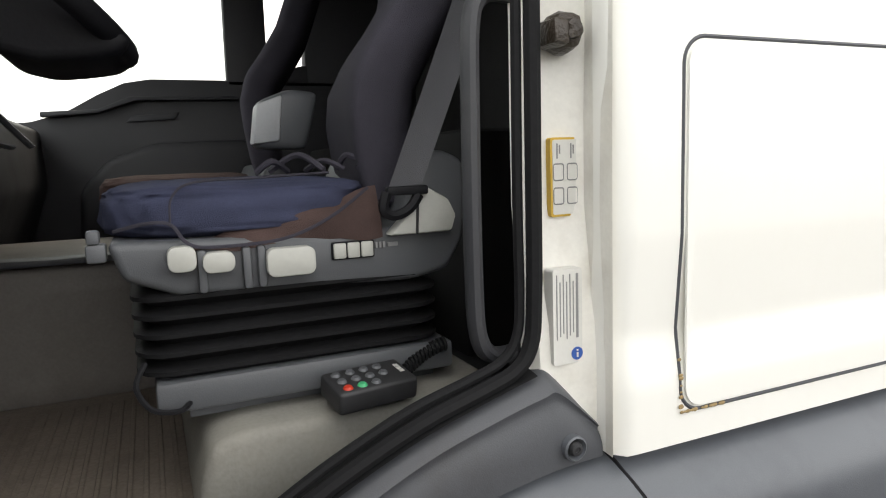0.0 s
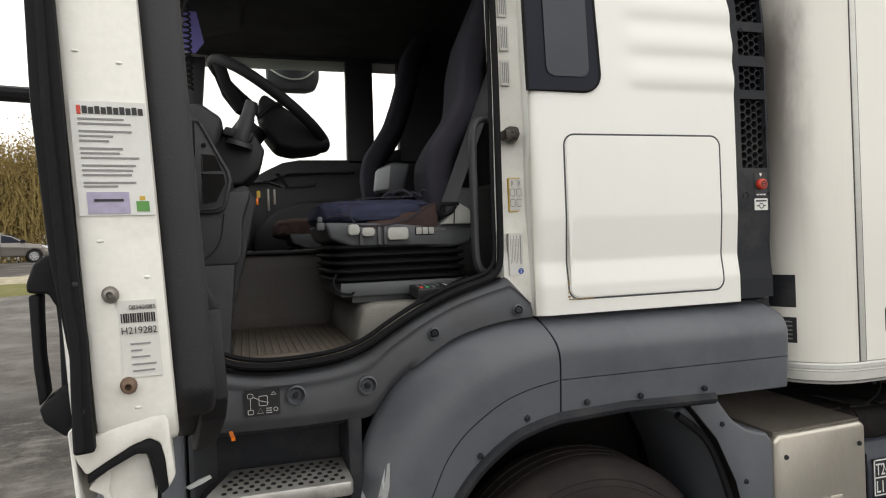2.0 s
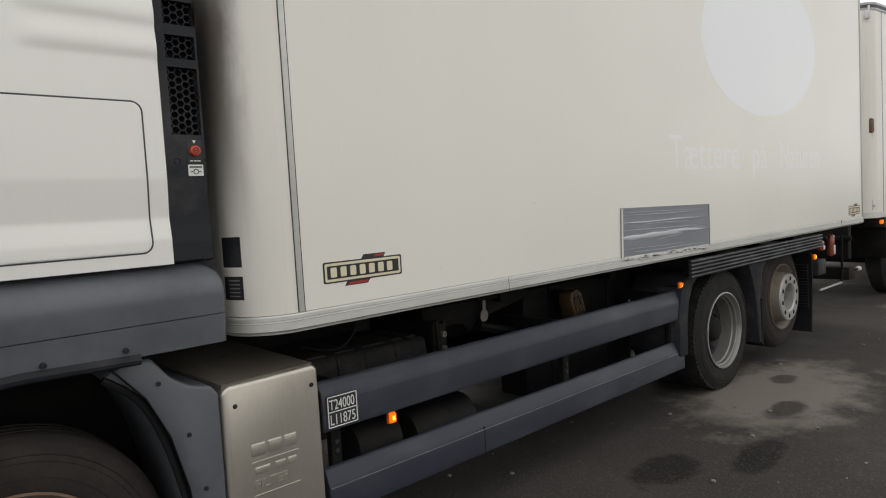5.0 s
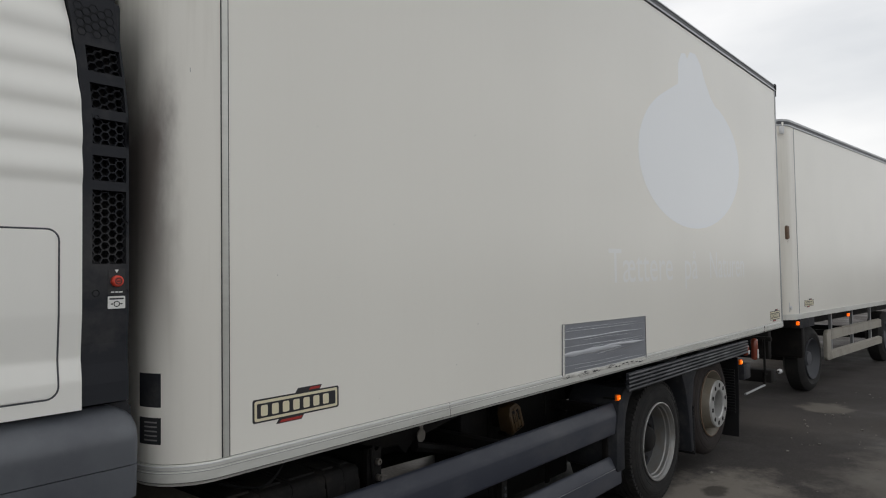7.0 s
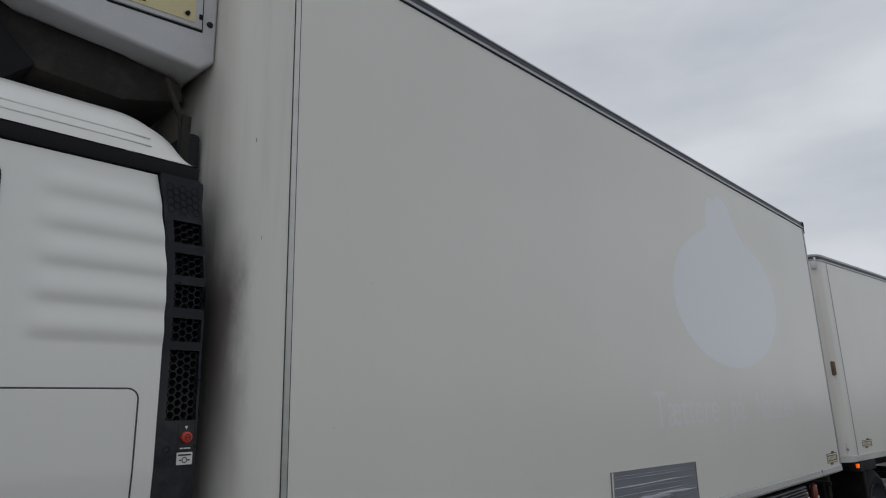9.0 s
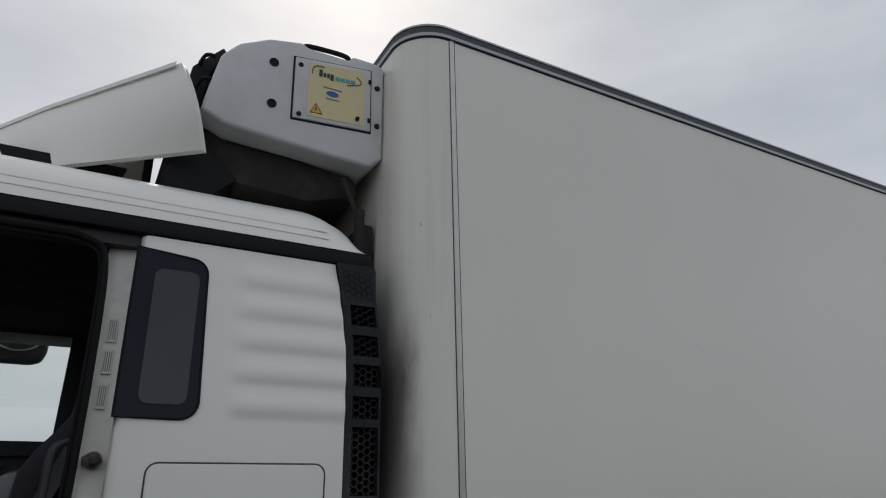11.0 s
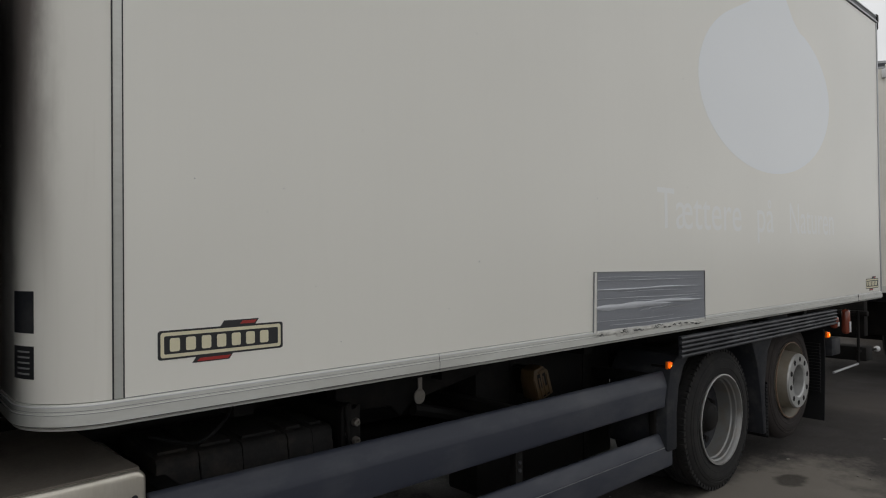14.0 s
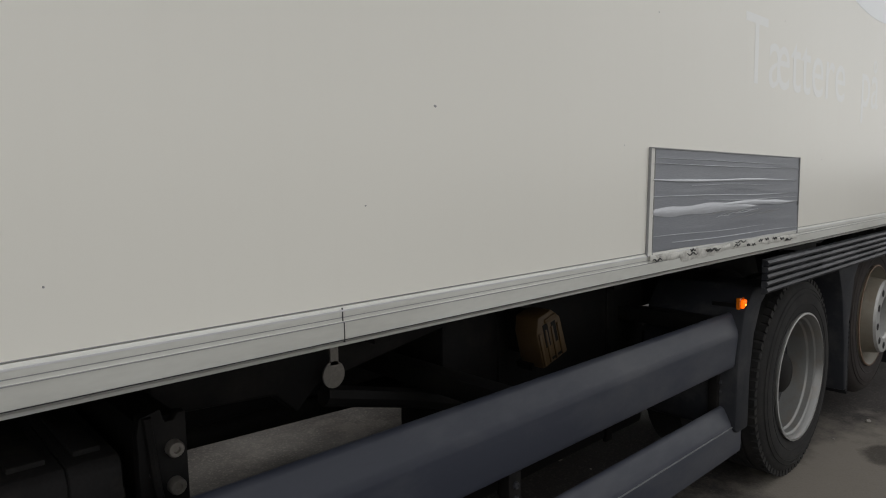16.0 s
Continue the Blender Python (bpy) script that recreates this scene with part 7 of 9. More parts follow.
    plate(bm, [(-0.50 + 0.030 * math.cos(radians(a)), 3.632 + 0.014 * math.sin(radians(a))) for a in range(0, 360, 20)], "y", y - 0.0005, y + 0.001)
    part("logo_shape", bm, INK_BLUE, pan)
    bm = bmesh.new()
    plate(bm, [(-0.598, 3.510), (-0.548, 3.513), (-0.574, 3.556)], "y", y - 0.0005, y + 0.001)
    warn = part("warning_sign", bm, LABEL_YELLOW, pan, "yellow warning triangle")
    bm = bmesh.new()
    tube(bm, [(-0.600, y - 0.001, 3.508), (-0.546, y - 0.001, 3.511), (-0.574, y - 0.001, 3.560)], 0.0025, 5, True)
    box(bm, -0.5765, -0.5715, y - 0.002, y, 3.520, 3.542)
    part("sign_mark", bm, INK, warn)
    bm = bmesh.new()
    lathe(bm, [(0.0, -0.012), (0.008, -0.012), (0.010, 0.0)], (-0.375, y, 3.535), "y", 14)
    part("push_button", bm, BLACK, pan)
    for x, z in ((-0.655, 3.745), (-0.650, 3.485)):
        screw(door, x, yy - 0.006, z, 0.012)
    for x, z in ((-0.272, 3.742), (-0.270, 3.532)):
        screw(body, x, y0 - 0.001, z, 0.014)
    for z in (3.76, 3.545):
        bm = bmesh.new()
        box(bm, -0.322, -0.306, yy - 0.010, yy, z - 0.012, z + 0.012, 0.002)
        part("hinge", bm, BLACK, door)
    for x, z in ((-0.775, 3.722), (-0.770, 3.508)):
        bm = bmesh.new()
        lathe(bm, [(0.0, -0.002), (0.016, -0.002), (0.021, -0.004), (0.022, 0.01)], (x, y0 - 0.001, z), "y", 20)
        part("fixing_hole", bm, CHASSIS, body)
    bm = bmesh.new()
    tube(bm, smooth_path([(-0.640, 0.305, 3.866), (-0.61, 0.30, 3.878), (-0.45, 0.30, 3.886), (-0.412, 0.305, 3.872)], 5), 0.012, 8)
    part("grab_bar", bm, BLACK, root)
    bm = bmesh.new()
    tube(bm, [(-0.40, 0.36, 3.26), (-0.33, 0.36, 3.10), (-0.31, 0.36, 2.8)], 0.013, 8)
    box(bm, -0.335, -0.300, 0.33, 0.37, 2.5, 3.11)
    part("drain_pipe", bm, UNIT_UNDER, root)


cooling_unit()


# ---- trailer ----
def trailer():
    m = Matrix.Translation((8.72, 0.175, 0)) @ Matrix.Rotation(radians(-5.3), 4, "Z")
    root = thing("trailer", m.translation, "off-white refrigerated drawbar trailer behind the truck", "trailer")
    lo, hi, L, rr = 1.20, 3.755, 9.0, 0.2
    def add(name, bm, material, par=root, label="", angle=35):
        for v in bm.verts:
            v.co = m @ v.co
        return part(name, bm, material, par, label, angle)
    left = plan_corner(rr, -0.36, 0.0)
    bm = bmesh.new()
    box(bm, 0.0, L, 0.0, 0.06, lo, hi)
    add("side_panel", bm, BOX_WHITE, label="glossy off-white trailer side")
    bm = bmesh.new()
    box(bm, 0.0, L, 2.49, 2.55, lo, hi)
    box(bm, L - 0.05, L, 0.06, 2.49, lo, hi)
    add("far_walls", bm, BOX_WHITE)
    for s in (0, 1):
        bm = bmesh.new()
        q = [(x, 2.55 - y if s else y) for x, y in left] + [(0.0, 2.55 if s else 0.0), (0.0, 2.49 if s else 0.06), (-0.3, 2.3 if s else 0.25)]
        prism(bm, q, "z", lo, hi)
        add("corner_post", bm, POST_WHITE, label="cream corner post with rust run", angle=50)
    bm = bmesh.new()
    box(bm, -0.36, -0.30, 0.2, 2.35, lo, hi)
    add("front_wall", bm, POST_WHITE)
    bm = bmesh.new()
    box(bm, -0.3, L, 0.03, 2.52, hi, hi + 0.05)
    add("roof_panel", bm, BOX_WHITE)
    bm = bmesh.new()
    box(bm, -0.012, 0.004, -0.004, 0.01, lo, hi)
    add("seam_strip", bm, TRIM_ALU)
    for o0, z0, z1, mt, nm in ((-0.008, lo - 0.075, lo, ALU, "bottom_strip"), (-0.010, hi, hi + 0.022, TRIM_ALU, "roof_edge_lower"), (-0.006, hi + 0.022, hi + 0.062, TRIM_DARK, "roof_edge_middle"), (-0.010, hi + 0.062, hi + 0.09, TRIM_ALU, "roof_edge_upper")):
        bm = bmesh.new()
        q = [(L, o0)] + [(x + (o0 if x < -0.3 else 0), y + (o0 if y < 0.1 else 0)) for x, y in reversed(left)] + [(-0.36 + o0, 0.6), (-0.30, 0.6), (-0.16, 0.08), (L, 0.05)]
        prism(bm, q, "z", z0, z1)
        add(nm, bm, mt)
    bm = bmesh.new()
    box(bm, -0.36, -0.30, 0.01, 0.07, hi - 0.12, hi - 0.01, 0.02)
    add("corner_lamp", bm, UNIT_WHITE, label="clear corner marker lamp")
    bm = bmesh.new()
    box(bm, -0.30, -0.21, 0.015, 0.06, 2.21, 2.40, 0.02)
    rust = add("rusty_bracket", bm, RUST, label="rusty bracket with a brown run below")
    bm = bmesh.new()
    prism(bm, [(-0.268, 2.22), (-0.235, 2.22), (-0.245, 2.10), (-0.25, 1.95), (-0.258, 2.1)], "y", 0.028, 0.04)
    add("rust_run", bm, RUST, rust)
    bm = bmesh.new()
    lathe(bm, [(0.0, -0.02), (0.022, -0.018), (0.028, 0.0), (0.028, 0.03)], (-0.25, 0.03, 1.29), "y", 16)
    box(bm, -0.275, -0.225, 0.03, 0.05, 1.23, 1.36)
    add("white_marker", bm, UNIT_WHITE)
    emblem(root, 0.20, 0.58, 1.285, 1.37, 0.0, place=m)
    # front cooler edge seen in the gap
    bm = bmesh.new()
    box(bm, -0.75, -0.37, 0.22, 2.3, 2.95, 3.62, 0.04, 2)
    unit = add("cooler_housing", bm, UNIT_WHITE, label="cream cooler housing on the trailer front")
    bm = bmesh.new()
    box(bm, -0.76, -0.70, 0.21, 0.26, 2.95, 3.20, 0.01)
    box(bm, -0.45, -0.42, 0.17, 0.21, 1.25, 2.90, 0.01)
    add("black_hose", bm, RUBBER, unit)
    # chassis
    for y in (0.75, 1.72):
        bm = bmesh.new()
        box(bm, -0.2, L - 0.1, y, y + 0.09, 0.85, 1.12)
        add("frame_rail", bm, CHASSIS)
    bm = bmesh.new()
    box(bm, 0.15, 0.75, 0.05, 0.5, 0.98, 1.12, 0.01)
    add("side_box", bm, GREY_DARK)
    bm = bmesh.new()
    box(bm, 0.30, 0.42, 0.08, 0.62, 0.55, 1.1, 0.02)
    add("spray_guard", bm, CHASSIS)
    bm = bmesh.new()
    box(bm, -0.6, -0.5, 0.2, 2.3, 0.62, 1.1, 0.01)
    box(bm, -0.66, -0.6, 0.15, 2.4, 0.86, 0.92, 0.01)
    box(bm, -1.5, -0.5, 1.15, 1.4, 0.60, 0.72, 0.01)
    add("turntable_guard", bm, CHASSIS, label="black spray guard before the front axle")
    for x in (0.95, 5.2, 6.4):
        bm = bmesh.new()
        prof = [(0.29, 0.03), (0.372, 0.0), (0.432, 0.016), (0.475, 0.058), (0.475, 0.232), (0.372, 0.29), (0.29, 0.26), (0.29, 0.03)]
        lathe(bm, prof, (x, 0.15, 0.475), "y", 44)
        w = add("wheel", bm, TYRE, label="black trailer tyre")
        bm = bmesh.new()
        lathe(bm, [(0.30, 0.012), (0.296, -0.002), (0.285, 0.03), (0.255, 0.11), (0.20, 0.15), (0.12, 0.15), (0.10, 0.05), (0.0, 0.045)], (x, 0.15, 0.475), "y", 36)
        add("rim", bm, TRIM_DARK, w)
        bm = bmesh.new()
        lathe(bm, prof, (x, 2.16, 0.475), "y", 32)
        add("wheel", bm, TYRE)
        bm = bmesh.new()
        box(bm, x - 0.06, x + 0.06, 0.3, 2.25, 0.42, 0.54)
        add("axle", bm, CHASSIS)
    for z0, z1 in ((0.70, 0.86), (0.40, 0.54)):
        bm = bmesh.new()
        prism(bm, [(0.14, z0), (0.09, z0 + 0.01), (0.09, z1 - 0.02), (0.14, z1)], "x", 1.62, 4.5)
        add("side_guard", bm, GUARD_BEIGE, label="pale aluminium side guard rail")
    bm = bmesh.new()
    prism(bm, [(1.42, 0.44), (1.42, 0.80), (1.47, 0.86), (1.62, 0.86), (1.62, 0.40), (1.47, 0.40)], "y", 0.09, 0.15, 0.01)
    add("guard_end", bm, GUARD_BEIGE)
    for x in (1.8, 2.9, 4.0):
        bm = bmesh.new()
        box(bm, x, x + 0.05, 0.14, 0.18, 0.42, 1.12)
        add("guard_post", bm, TRIM_ALU)
    for x, z in ((0.05, 1.06), (2.35, 1.05)):
        bm = bmesh.new()
        box(bm, x - 0.03, x + 0.03, 0.03, 0.06, z - 0.025, z + 0.025, 0.006)
        add("marker_lamp", bm, AMBER_LIT, label="lit amber marker lamp")


trailer()


# ---- inside the cab ----
def shell_inside():
    bm = bmesh.new()
    box(bm, -2.42, -0.44, 0.13, W - 0.1, 1.30, 1.355)
    part("cab_floor", bm, CABIN, truck)
    bm = bmesh.new()
    pts = [(-2.16, 0.185), (-1.735, 0.185), (-1.70, 0.22), (-1.70, 0.965), (-2.16, 0.965)]
    prism(bm, pts, "z", 1.355, 1.363)
    mat_ = part("floor_mat", bm, MAT_FLOOR, truck, "worn brown ribbed rubber floor mat")
    for i in range(18):
        x = -2.135 + i * 0.023
        bm = bmesh.new()
        box(bm, x, x + 0.009, 0.235, 0.90, 1.362, 1.3665, 0.002, 1)
        part("mat_rib", bm, MAT_FLOOR, mat_)
    bm = bmesh.new()
    tube(bm, [(-2.15, 0.20, 1.364), (-1.735, 0.20, 1.364)], 0.008, 6)
    part("mat_edge", bm, MAT_FLOOR, mat_)
    # engine tunnel
    bm = bmesh.new()
    prism(bm, [(0.975, 1.35), (0.965, 1.40), (0.965, 1.60), (0.985, 1.642), (1.03, 1.66), (1.55, 1.66), (1.60, 1.62), (1.60, 1.35)], "x", -2.42, -1.25, 0.006, 2)
    tun = part("engine_tunnel", bm, TUNNEL, truck, "grey rubber covered engine tunnel")
    bm = bmesh.new()
    prism(bm, [(-2.12, 1.662), (-2.05, 1.672), (-1.95, 1.668), (-1.40, 1.675), (-1.40, 1.655), (-2.12, 1.655)], "y", 0.975, 1.04, 0.003)
    part("tunnel_edge", bm, CABIN_GREY, tun)
    # far side
    def far(pts, name="far_wall"):
        bm = bmesh.new()
        prism(bm, pts, "y", 2.40, 2.47, 0.006, 2)
        return part(name, bm, CABIN, truck)
    door = far([(-2.45, 1.3), (-0.42, 1.3), (-0.42, 2.225), (-1.70, 2.225), (-1.80, 2.208), (-1.90, 2.160), (-2.02, 2.090), (-2.14, 2.055), (-2.45, 2.03)], "passenger_door_panel")
    tagged(door, "black passenger door panel under the window")
    far([(-2.45, 2.858), (-0.42, 2.858), (-0.42, 3.0), (-2.45, 3.0)])
    far([(-1.395, 2.2), (-1.222, 2.2), (-1.216, 2.87), (-1.385, 2.87)], "far_pillar")
    far([(-1.22, 2.2), (-1.04, 2.2), (-1.04, 2.30), (-1.22, 2.26)])
    far([(-1.055, 2.2), (-0.42, 2.2), (-0.42, 2.87), (-1.055, 2.87)])
    far([(-2.48, 2.02), (-2.30, 2.02), (-2.225, 2.84), (-2.45, 2.84)], "far_windscreen_pillar")
    bm = bmesh.new()
    box(bm, -2.3, -1.38, 2.43, 2.434, 2.02, 2.86)
    g = part("passenger_window", bm, GLASS, truck)
    g.visible_shadow = False
    bm = bmesh.new()
    prism(bm, [(-2.10, 2.09), (-1.90, 2.10), (-1.78, 2.15), (-1.36, 2.155), (-1.36, 2.14), (-1.76, 2.135), (-1.90, 2.085), (-2.10, 2.07)], "y", 2.36, 2.405, 0.004)
    prism(bm, [(-1.80, 2.05), (-1.62, 2.06), (-1.60, 2.09), (-1.78, 2.075)], "y", 2.385, 2.405, 0.004)
    part("door_ridge", bm, CABIN_GREY, door)
    bm = bmesh.new()
    prism(bm, [(-2.02, 1.40), (-1.30, 1.40), (-1.30, 1.97), (-1.70, 1.965), (-1.88, 1.90), (-1.99, 1.78)], "y", 2.33, 2.405, 0.03, 3)
    part("door_pocket", bm, CABIN, door)
    # ceiling, rear, header
    bm = bmesh.new()
    box(bm, -2.40, -0.58, 0.20, W - 0.2, 2.86, 2.90)
    part("headlining", bm, HEADLINER, truck, "black headlining")
    bm = bmesh.new()
    prism(bm, [(-2.38, 2.87), (-2.36, 2.66), (-2.20, 2.62), (-2.02, 2.66), (-1.98, 2.87)], "y", 0.2, 1.35, 0.02, 2)
    part("overhead_console", bm, HEADLINER, truck)
    bm = bmesh.new()
    box(bm, -0.53, -0.48, 0.16, W - 0.16, 1.3, 2.86)
    box(bm, -1.06, -0.45, 0.80, W - 0.12, 1.35, 1.92, 0.03)
    part("bunk", bm, HEADLINER, truck, "black sleeper bunk behind the seats")
    bm = bmesh.new()
    box(bm, -1.19, -0.44, 0.16, 0.18, 1.44, 2.74)
    part("side_lining", bm, HEADLINER, truck)
    bm = bmesh.new()
    prism(bm, [(-2.45, 2.70), (-1.20, 2.70), (-1.20, 2.78), (-2.45, 2.78)], "y", 0.125, 0.20)
    part("door_header", bm, CABIN, truck)
    # windscreen pillars, near side
    bm = bmesh.new()
    prism(bm, [(-2.42, 1.35), (-2.265, 1.35), (-2.275, 2.10), (-2.04, 2.70), (-2.14, 2.74), (-2.36, 2.12), (-2.42, 2.0)], "y", 0.125, 0.19, 0.008, 2)
    part("windscreen_pillar", bm, CABIN, truck)
    bm = bmesh.new()
    prism(bm, [(-2.50, 1.36), (-2.42, 1.36), (-2.42, 2.0), (-2.50, 2.0)], "y", 0.16, W - 0.16)
    part("cab_front", bm, CAB_WHITE, truck)
    bm = bmesh.new()
    sheet(bm, lambda u, v: Vector((-2.455 + 0.17 * v, 0.20 + (W - 0.42) * u, 2.0 + 0.80 * v)), 4, 4)
    g = part("windscreen", bm, GLASS, truck)
    g.visible_shadow = False
    bm = bmesh.new()
    tube(bm, [(-2.47, 1.5, 2.05), (-2.40, 0.9, 2.12)], 0.008, 6)
    part("wiper", bm, BLACK, truck)


def dashboard():
    bm = bmesh.new()
    prism(bm, [(-2.42, 1.5), (-2.42, 2.03), (-2.20, 2.045), (-2.11, 2.02), (-2.10, 1.80), (-2.16, 1.62), (-2.20, 1.5)], "y", 0.43, W - 0.16, 0.02, 3)
    dash = part("dashboard", bm, CABIN, truck, "black plastic dashboard")
    # end pod with shelves, over a foot panel that steps in towards the floor
    bm = bmesh.new()
    prism(bm, [(-2.40, 1.786), (-2.40, 2.04), (-2.20, 2.052), (-2.158, 2.052), (-2.143, 2.030), (-2.075, 1.898), (-2.069, 1.872), (-2.090, 1.794), (-2.104, 1.784), (-2.122, 1.781)], "y", 0.200, 0.42, 0.005, 2)
    pod = part("dash_end", bm, CABIN_GREY, dash, "dark grey end of the dashboard with open shelves")
    bm = bmesh.new()
    loop = [(-2.168, 2.040), (-2.152, 2.036), (-2.140, 2.014), (-2.083, 1.898), (-2.078, 1.872), (-2.095, 1.802), (-2.122, 1.792), (-2.168, 1.792)]
    tube(bm, [Vector((x, 0.199, z)) for x, z in loop], 0.0045, 6, True)
    part("pod_frame", bm, CABIN_GREY, pod)
    for pts in ([(-2.148, 1.946), (-2.113, 1.944), (-2.097, 1.903), (-2.149, 1.900)], [(-2.149, 1.892), (-2.092, 1.891), (-2.088, 1.864), (-2.114, 1.812), (-2.150, 1.808)]):
        bm = bmesh.new()
        # flat black plate stands in for the shaded depth of the shelf
        prism(bm, pts, "y", 0.1985, 0.21, 0.0008, 1)
        part("shelf_opening", bm, CHASSIS, pod)
        bm = bmesh.new()
        tube(bm, [Vector((x, 0.199, z)) for x, z in pts], 0.0022, 6, True)
        part("shelf_rim", bm, CABIN_GREY, pod)
    bm = bmesh.new()
    prism(bm, [(-2.40, 1.634), (-2.40, 1.845), (-2.02, 1.845), (-2.034, 1.800), (-2.046, 1.765), (-2.053, 1.664), (-2.061, 1.640), (-2.072, 1.634)], "y", 0.222, 0.44, 0.008, 3)
    prism(bm, [(-2.40, 1.36), (-2.40, 1.640), (-2.071, 1.640), (-2.078, 1.560), (-2.086, 1.470), (-2.094, 1.385), (-2.088, 1.36)], "y", 0.226, 0.44, 0.008, 3)
    foot = part("foot_panel", bm, CABIN_GREY, dash, "dark grey foot panel below the dashboard")
    bm = bmesh.new()
    tube(bm, smooth_path([(-2.095, 0.2215, 1.78), (-2.11, 0.2215, 1.70), (-2.15, 0.2215, 1.655), (-2.20, 0.2215, 1.638)], 5), 0.003, 6)
    part("panel_seam", bm, INK, foot)
    bm = bmesh.new()
    for k in range(6):
        box(bm, -2.215, -2.165, 0.222, 0.228, 1.53 + 0.014 * k, 1.537 + 0.014 * k, 0.001)
    part("speaker_grille", bm, BLACK, foot)
    screw(pod, -2.142, 0.198, 1.972, 0.0065, BLACK)
    # instrument binnacle, column, wheel
    bm = bmesh.new()
    prism(bm, [(-2.30, 2.0), (-2.28, 2.10), (-2.16, 2.13), (-2.09, 2.08), (-2.12, 1.98)], "y", 0.36, 0.92, 0.02, 3)
    part("binnacle", bm, CABIN, dash)
    c, axis = Vector((-1.940, 0.62, 2.176)), Vector((0.61, 0, 0.79)).normalized()
    e1, e2 = Vector((0.79, 0, -0.61)).normalized(), Vector((0, 1, 0))
    R = 0.232
    bm = bmesh.new()
    tube(bm, [c + e1 * R * math.cos(2 * math.pi * i / 56) + e2 * R * math.sin(2 * math.pi * i / 56) for i in range(56)], 0.0185, 12, True)
    wheel_ = part("steering_wheel", bm, BLACK, truck, "black four-spoke steering wheel")
    bm = bmesh.new()
    prism(bm, [(-1.745, 2.040), (-1.765, 2.018), (-1.81, 2.010), (-1.87, 2.004), (-1.925, 2.018), (-1.965, 2.075), (-1.985, 2.16), (-1.965, 2.195), (-1.93, 2.172)], "y", 0.50, 0.74, 0.022, 3)
    part("horn_pad", bm, BLACK, wheel_)
    for a in (25, 155, 205, 335):
        bm = bmesh.new()
        d = e1 * math.cos(radians(a)) + e2 * math.sin(radians(a))
        tube(bm, [c - axis * 0.075 + d * 0.07, c - axis * 0.05 + d * 0.15, c - axis * 0.004 + d * 0.225], 0.014, 8, flat=(0.030, 0.011))
        part("spoke", bm, BLACK, wheel_)
    bm = bmesh.new()
    tube(bm, [c - axis * 0.09, c - axis * 0.20, c - axis * 0.24 + Vector((0, 0, -0.06))], 0.055, 14)
    prism(bm, [(-2.125, 1.99), (-2.112, 2.035), (-2.085, 2.075), (-1.998, 2.052), (-1.968, 1.997), (-1.986, 1.938), (-2.042, 1.888), (-2.095, 1.884), (-2.115, 1.93)], "y", 0.46, 0.76, 0.010, 3)
    part("column_shroud", bm, DOOR_TRIM, wheel_)
    bm = bmesh.new()
    prism(bm, [(-2.100, 2.044), (-2.086, 2.068), (-2.000, 2.046), (-2.012, 2.018)], "y", 0.425, 0.47, 0.006, 2)
    part("switch_base", bm, DOOR_TRIM, wheel_)
    bm = bmesh.new()
    lathe(bm, [(0.0, 0.0), (0.018, 0.0), (0.020, 0.004), (0.021, 0.05), (0.024, 0.055), (0.026, 0.13), (0.040, 0.135), (0.044, 0.15), (0.0, 0.15)], (0, 0, 0), "z", 18, sign=-1)
    rot = Matrix.Translation((-2.003, 0.43, 2.148)) @ Vector((0.30, -0.05, 0.95)).to_track_quat("Z", "Y").to_matrix().to_4x4()
    for v in bm.verts:
        v.co = rot @ v.co
    part("column_switch", bm, CABIN_GREY, wheel_, "grey control lever on the column")
    bm = bmesh.new()
    tube(bm, [(-1.985, 0.44, 2.10), (-1.94, 0.46, 2.145), (-1.90, 0.50, 2.16)], 0.009, 8)
    part("wiper_stalk", bm, BLACK, wheel_)
    bm = bmesh.new()
    prism(bm, [(-2.15, 1.50), (-2.12, 1.86), (-2.03, 1.885), (-2.00, 1.83), (-2.04, 1.66), (-2.08, 1.5)], "y", 0.44, 0.86, 0.012, 3)
    part("knee_panel", bm, CABIN, dash)
    # keys with a yellow tag, small levers
    bm = bmesh.new()
    box(bm, -2.000, -1.988, 0.45, 0.458, 1.842, 1.865, 0.003)
    key = part("key_tag", bm, LABEL_YELLOW, truck, "yellow and red key tag hanging from the ignition")
    bm = bmesh.new()
    box(bm, -2.003, -1.995, 0.45, 0.457, 1.820, 1.843, 0.002)
    part("tag_end", bm, AMBER, key)
    bm = bmesh.new()
    box(bm, -1.968, -1.960, 0.45, 0.454, 1.80, 1.87, 0.002)
    box(bm, -1.948, -1.940, 0.46, 0.464, 1.82, 1.87, 0.002)
    part("key", bm, BOLT, key)
    for a, b in (((-1.93, 0.52, 1.93), (-1.895, 0.54, 1.885)), ((-1.97, 0.50, 1.90), (-1.92, 0.54, 1.885))):
        bm = bmesh.new()
        tube(bm, [a, b], 0.006, 6, flat=(0.011, 0.004))
        part("lever", bm, CABIN_GREY, dash)
    for y in (0.50, 0.66):
        bm = bmesh.new()
        box(bm, -2.20, -2.17, y, y + 0.07, 1.42, 1.54, 0.008, m=None)
        tube(bm, [(-2.19, y + 0.035, 1.54), (-2.26, y + 0.035, 1.70)], 0.012, 6)
        part("pedal", bm, BLACK, truck, "black foot pedal")


